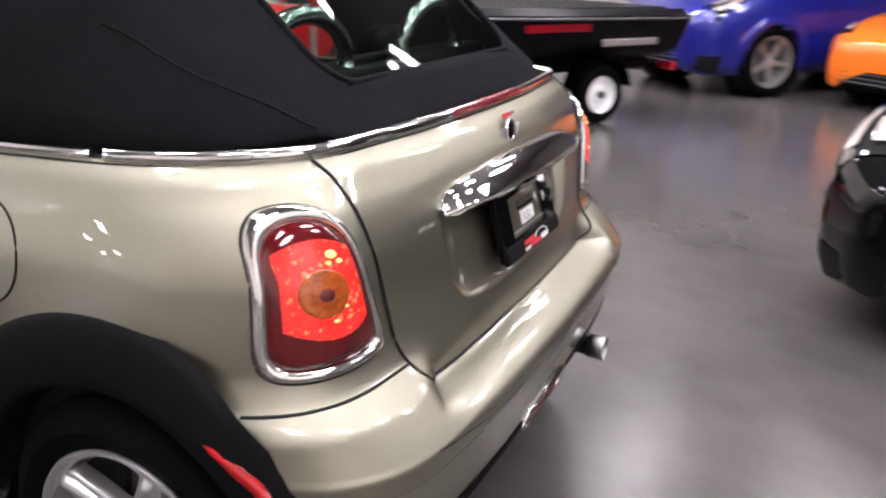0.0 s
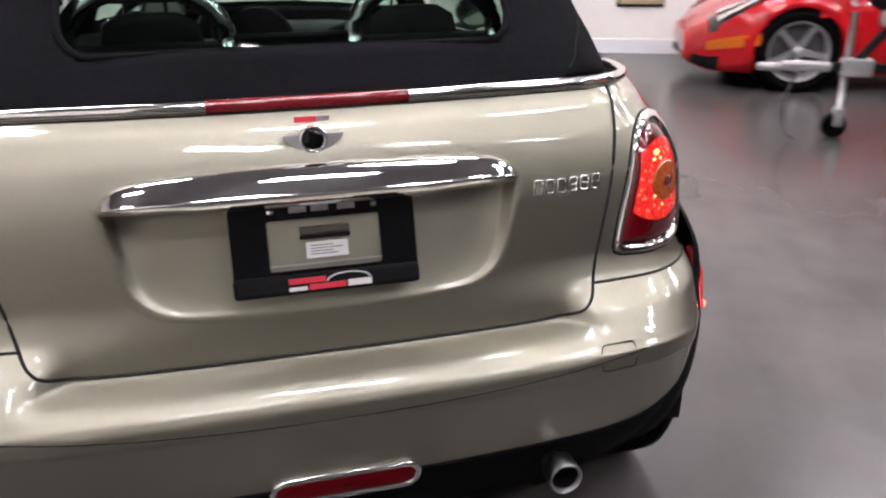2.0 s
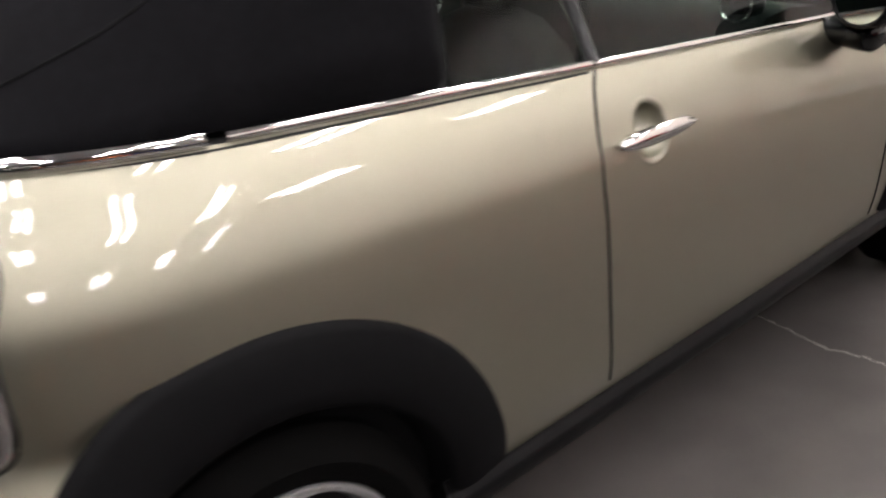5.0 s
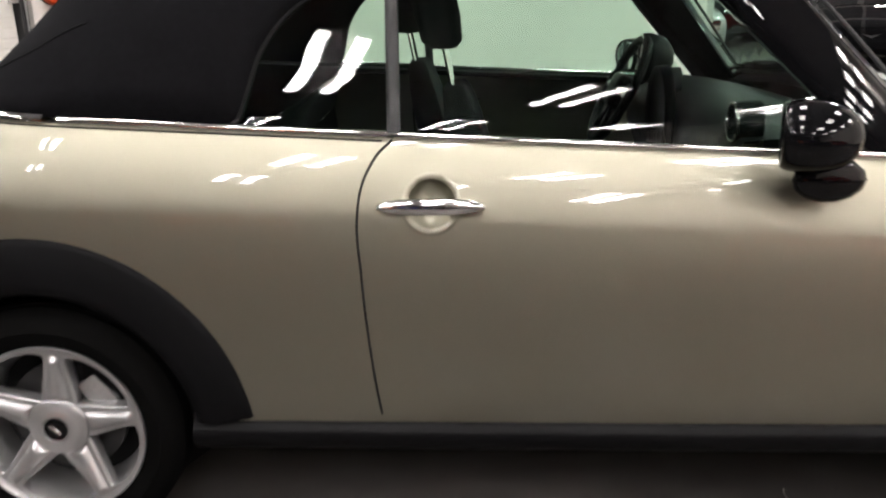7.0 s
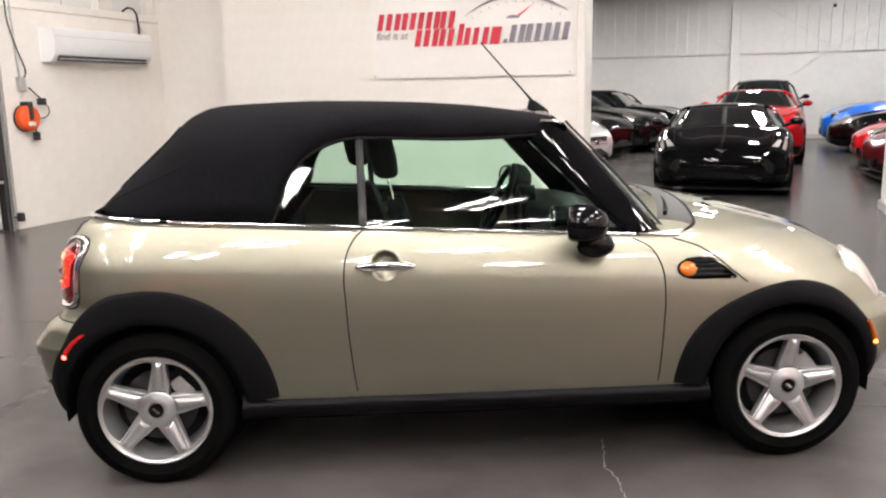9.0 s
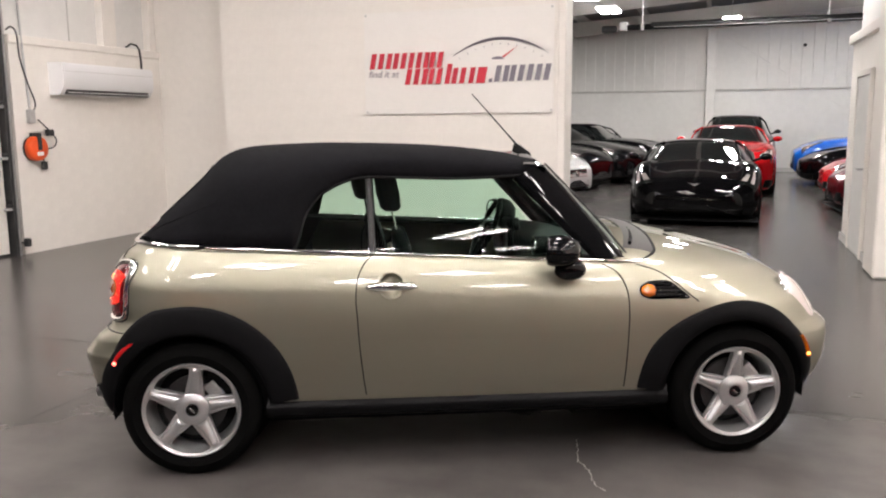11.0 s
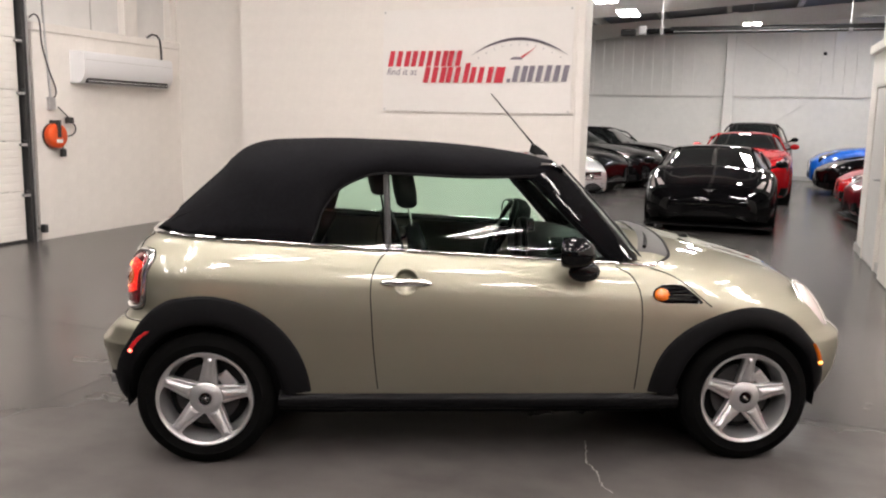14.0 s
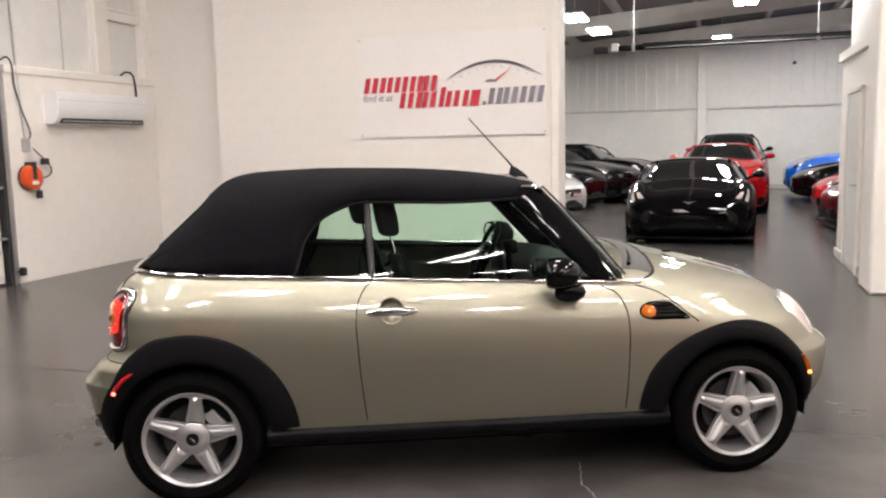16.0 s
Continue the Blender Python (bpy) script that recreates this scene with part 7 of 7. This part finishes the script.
# rear hall: a row of noses at each side of the aisle and three cars in its middle
parked_car("sports_car", "black low sports coupe with a wide nose and a splitter", bplace(2.12, 8.90 + 2.25, 0, -90), BLACK_PAINT, 4.5, 1.95, 1.235, 0.80, 0.98, (-0.55, -0.10), 0.85, -1.7, 0.34, 0.14, splitter=True, nose_drop=0.27, fender=0.075)
parked_car("muscle_car", "red coupe with a dark roof stripe parked behind the black coupe", bplace(2.62, 16.2, 0, -90), RED_PAINT, 4.7, 1.90, 1.45, 0.98, 1.02, (-0.75, -0.05), 0.75, -1.8, 0.35, 0.16, stripe=DARK_STEEL)
parked_car("sport_utility", "black tall car parked at the end of the aisle", bplace(2.85, 20.9, 0, -90), BLACK_PAINT, 4.7, 1.95, 1.70, 1.08, 1.15, (-1.6, 0.05), 0.85, -2.2, 0.37, 0.22)
parked_car("sedan", "silver-white sedan with a dark grille, nose to the aisle", bplace(-2.36, 13.3, 0, -22), SILVER_PAINT, 4.6, 1.80, 1.40, 0.88, 0.98, (-0.8, 0.0), 0.80, -1.85, 0.33, 0.17, badge_grille=True)
parked_car("saloon", "black saloon with an amber marker, nose to the aisle", bplace(-2.28, 16.0, 0, -20), BLACK_PAINT, 4.6, 1.82, 1.42, 0.92, 1.0, (-0.8, 0.0), 0.80, -1.9, 0.34, 0.17, amber=True)
parked_car("saloon", "glossy black saloon in the row by the wall", bplace(-1.70, 18.1, 0, -24), BLACK_PAINT, 4.8, 1.85, 1.44, 0.94, 1.02, (-0.8, 0.0), 0.80, -1.9, 0.35, 0.17)
parked_car("cabriolet", "black cabriolet with a closed dark soft top", bplace(-1.16, 20.4, 0, -10), BLACK_PAINT, 4.7, 1.82, 1.49, 0.96, 1.0, (-0.9, 0.0), 0.75, -1.75, 0.34, 0.17, roof=FABRIC, soft=True)
parked_car("coupe", "bright blue coupe with a black grille, nose to the aisle", bplace(6.72, 20.8, 0, 180), BLUE_PAINT, 4.7, 1.90, 1.38, 0.98, 1.02, (-0.75, -0.05), 0.75, -1.8, 0.35, 0.16, nose_drop=0.26)
parked_car("coupe", "low black coupe, nose to the aisle", bplace(6.58, 18.2, 0, 180), BLACK_PAINT, 4.5, 1.88, 1.24, 0.80, 0.92, (-0.55, -0.05), 0.85, -1.6, 0.33, 0.14, fender=0.06, sharp=True)
parked_car("coupe", "red low coupe, nose to the aisle", bplace(6.66, 14.1, 0, 180), RED_PAINT, 4.5, 1.88, 1.24, 0.80, 0.92, (-0.55, -0.05), 0.85, -1.6, 0.33, 0.14, fender=0.06, sharp=True)
parked_car("coupe", "dark maroon low coupe, nose to the aisle", bplace(6.54, 11.6, 0, 184), MAROON_PAINT, 4.5, 1.88, 1.24, 0.82, 0.92, (-0.55, -0.05), 0.85, -1.6, 0.33, 0.14, splitter=True, fender=0.06, sharp=True)
# near room, behind the camera's later stand
parked_car("sports_car", "red low sports coupe parked by the white wall", bplace(6.42, -1.60 - 2.22, 0, 90), RED_PAINT, 4.44, 1.86, 1.24, 0.76, 0.95, (-0.55, -0.05), 0.85, -1.6, 0.335, 0.13, grille=False, amber=True, fender=0.085, sharp=True, nose_drop=0.30)
parked_car("sport_utility", "deep blue tall car standing behind the boat", bplace(3.26, -8.89, 0, 73.5), DEEP_BLUE, 4.6, 1.86, 1.62, 1.05, 1.12, (-1.5, 0.1), 0.95, -2.1, 0.37, 0.22)
parked_car("compact_car", "orange car with clear headlamps on the showroom floor", bplace(1.05, -9.15, 0, 73.5), ORANGE_PAINT, 4.2, 1.72, 1.30, 0.86, 0.95, (-0.7, 0.0), 0.75, -1.6, 0.32, 0.16)
parked_car("sports_car", "black sports car with an orange marker lamp", bplace(-1.07, -4.10, 0, 90), BLACK_PAINT, 4.5, 1.88, 1.26, 0.84, 0.95, (-0.55, -0.05), 0.85, -1.6, 0.34, 0.16, amber=True)

# ---------------------------------------------------------------- boat on a trailer
boat = thing("boat", "black motor boat with a dull metal rub rail on its trailer", "boat", bplace(3.525, -4.975, 0, 83.5))
bm = bmesh.new()
rows = []
for i in range(41):
    x = -0.50 + 3.14 * i / 40
    t = (x + 0.50) / 3.14
    b = 0.82 * (1 - max(0, (t - 0.45) / 0.55)**2.3)
    keel = 0.46 + 0.40 * max(0, (t - 0.74) / 0.26)**1.3
    gun = 0.90 + 0.03 * t
    half = [(0.0, keel), (b * 0.55, keel + (gun - keel) * 0.12), (b * 0.86, keel + (gun - keel) * 0.30), (b * 0.95, keel + (gun - keel) * 0.62), (b, gun - 0.06), (b * 1.01, gun), (b * 0.90, gun + 0.05), (b * 0.84, gun + 0.03), (b * 0.80, gun - 0.02)]
    rows.append([Vector((x, -y, z)) for y, z in half[::-1]] + [Vector((x, y, z)) for y, z in half[1:]])
vs = add_grid(bm, rows)
bm.faces.new(vs[0][::-1])
bmesh.ops.recalc_face_normals(bm, faces=bm.faces[:])
part("hull", bm, HULL_BLACK, boat, "gloss black hull", smooth=True, angle=50)
part("cover", box((-0.45, -0.62, 0.86), (1.6, 0.62, 0.96), 0.03), MATT_BLACK, boat)
for s in (-1, 1):
    pts = []
    for i in range(41):
        x = -0.50 + 3.11 * i / 40
        t = (x + 0.50) / 3.14
        pts.append((x, s * (0.82 * (1 - max(0, (t - 0.45) / 0.55)**2.3) * 1.012 + 0.004), 0.875 + 0.03 * t))
    part("rub_rail", tube(pts, 0.012, 8), GUNMETAL, boat, "dull metal rub rail", smooth=True)
    part("hull_mark", box((0.68, s * 0.815 - 0.012, 0.79), (1.35, s * 0.815 + 0.006, 0.85), 0.002), RED_TRIM, boat, "red marking on the hull side")
    part("trim_tab", box((-0.15, s * 0.79 - 0.02, 0.66), (0.50, s * 0.79 + 0.012, 0.72), 0.01), GALV, boat)
tr = thing("boat_trailer", "dark steel boat trailer with white-rimmed wheels and a nose wheel", "trailer", bplace(3.525, -4.975, 0, 83.5))
for s in (-1, 1):
    part("side_rail", box((-0.40, s * 0.46 - 0.025, 0.42), (0.85, s * 0.46 + 0.025, 0.49), 0.008), MATT_BLACK, tr)
    part("draw_bar", tube([(0.80, s * 0.46, 0.45), (1.29, s * 0.24, 0.45), (1.88, s * 0.04, 0.455)], 0.026, 8), MATT_BLACK, tr)
    part("bunk", box((-0.4, s * 0.40 - 0.06, 0.46), (1.7, s * 0.40 + 0.06, 0.54), 0.01), MATT_BLACK, tr)
    along = Matrix.Translation((1.29, s * 0.245, 0.45)) @ Matrix.Rotation(s * math.atan2(-0.20, 0.594), 4, "Z")
    for x0, x1, m_, l_ in ((0.0, 0.27, PAPER, "white reflective strip"), (0.275, 0.335, RED_TRIM, "red reflective strip"), (0.345, 0.627, PAPER, "white reflective strip"), (0.63, 0.70, RED_TRIM, "red reflective strip")):
        part("reflector_strip", box((x0, s * 0.024 - 0.003, -0.034), (x1, s * 0.024 + 0.003, 0.034), 0.0, 1, along), m_, tr, l_)
    bm = bmesh.new()
    rows = [[Vector((0.4 + 0.31 * math.cos(a), s * y, 0.26 + 0.30 * math.sin(a))) for a in (math.pi * (0.05 + 0.9 * k / 14) for k in range(15))] for y in (0.55, 0.77)]
    add_grid(bm, rows)
    bmesh.ops.solidify(bm, geom=bm.faces[:], thickness=0.008)
    part("mudguard", bm, GLOSS_BLACK, tr, smooth=True, angle=40)
    wh = new("trailer_wheel")
    wh.parent, wh.matrix_basis = tr, pose(0.4, s * 0.66, 0.25, 0, 0, 0 if s < 0 else 180)
    part("tyre", add_lathe(bmesh.new(), [(0.155, 0.06), (0.225, 0.08), (0.25, 0.055), (0.25, -0.055), (0.225, -0.08), (0.155, -0.065)], 40), TYRE, wh, smooth=True, angle=40)
    part("rim", add_lathe(bmesh.new(), [(0.162, -0.064), (0.153, -0.07), (0.140, -0.030), (0.09, -0.022), (0.055, -0.045), (0.0, -0.047)], 32), WHITE_PLASTIC, wh, "white steel rim", smooth=True, angle=30)
    part("hub_cap", add_lathe(bmesh.new(), [(0.0, -0.085), (0.03, -0.08), (0.035, -0.05)], 16), GUNMETAL, wh)
    part("tail_light", box((-0.44, s * 0.70 - 0.09, 0.42), (-0.38, s * 0.70 + 0.09, 0.50), 0.01), RED_TRIM, tr)
part("axle", tube([(0.4, -0.64, 0.25), (0.4, 0.64, 0.25)], 0.03, 10), DARK_STEEL, tr)
for x in (-0.35, 0.4):
    part("cross_bar", box((x - 0.04, -0.43, 0.39), (x + 0.04, 0.43, 0.46)), DARK_STEEL, tr)
part("tongue", box((1.84, -0.03, 0.45), (2.80, 0.03, 0.50), 0.006), MATT_BLACK, tr)
part("coupler", box((2.80, -0.036, 0.445), (3.10, 0.036, 0.505), 0.02, 2), GALV, tr)
part("coupler_nose", box((3.08, -0.03, 0.44), (3.24, 0.03, 0.49), 0.02, 2), GALV, tr)
part("bracket", box((2.56, -0.055, 0.42), (2.74, 0.045, 0.53), 0.01), GALV, tr)
part("jack_tube", tube([(2.69, -0.10, 0.14), (2.69, -0.10, 0.80)], 0.021, 12), GALV, tr, "galvanised jack", smooth=True)
part("jack_handle", tube([(2.69, -0.10, 0.84), (2.69, -0.20, 0.84), (2.69, -0.20, 0.96)], 0.012), GALV, tr)
part("jack_wheel", add_lathe(bmesh.new(), [(0.0, -0.03), (0.07, -0.03), (0.08, -0.015), (0.08, 0.015), (0.07, 0.03), (0.0, 0.03)], 24, Matrix.Translation((2.71, -0.10, 0.08))), TYRE, tr, "small black nose wheel", smooth=True, angle=40)
part("jack_fork", box((2.66, -0.14, 0.08), (2.72, -0.06, 0.20), 0.008), GALV, tr)
part("winch_post", tube([(2.66, 0, 0.50), (2.40, 0, 0.86), (2.36, 0, 0.98)], 0.028, 10), MATT_BLACK, tr, smooth=True)
part("winch", box((2.42, -0.07, 0.72), (2.56, 0.07, 0.86), 0.03, 2), GALV, tr)
part("safety_chain", tube(spline([(3.00, 0.03, 0.44), (3.05, 0.05, 0.25), (3.02, 0.05, 0.06), (2.96, 0.06, 0.012)], 5), 0.008), DARK_STEEL, tr)

# ---------------------------------------------------------------- small marks on the floor
CRACK = material("pale_crack_dust", (0.20, 0.185, 0.175), 0.8, vary=0.3, scale=30)
random.seed(7)
line = spline([(1.786, -0.585, 0.0), (1.764, -0.686, 0.0), (1.728, -0.833, 0.0), (1.742, -0.895, 0.0), (1.750, -0.955, 0.0), (1.745, -1.00, 0.0), (1.742, -1.10, 0.0), (1.765, -1.155, 0.0)], 8)
bm = bmesh.new()
rows = []
for i, p in enumerate(line):
    j = Vector((random.uniform(-0.005, 0.005), random.uniform(-0.004, 0.004), 0))
    w = random.uniform(0.0012, 0.0042)
    rows.append([p + j + Vector((-w, 0, 0.0008)), p + j + Vector((0, 0, 0.0022)), p + j + Vector((w, 0, 0.0008))])
add_grid(bm, rows)
solo("floor_crack", bm, CRACK, "fine pale crack in the concrete floor", "crack", kind="structure")
bm = bmesh.new()
rows = []
for i in range(9):
    t = i / 8
    rows.append([Vector((1.05 - 0.075 * t, -3.66 + 0.010 * math.sin(5 * t) + d * 0.012 * math.sin(math.pi * (0.1 + 0.8 * t)), 0.0015 + 0.006 * (1 - abs(d)) * (1 - t))) for d in (-1, -0.5, 0, 0.5, 1)])
add_grid(bm, rows)
bmesh.ops.solidify(bm, geom=bm.faces[:], thickness=0.001)
solo("floor_scrap", bm, MATT_BLACK, "small dark scrap lying on the concrete floor", "scrap")
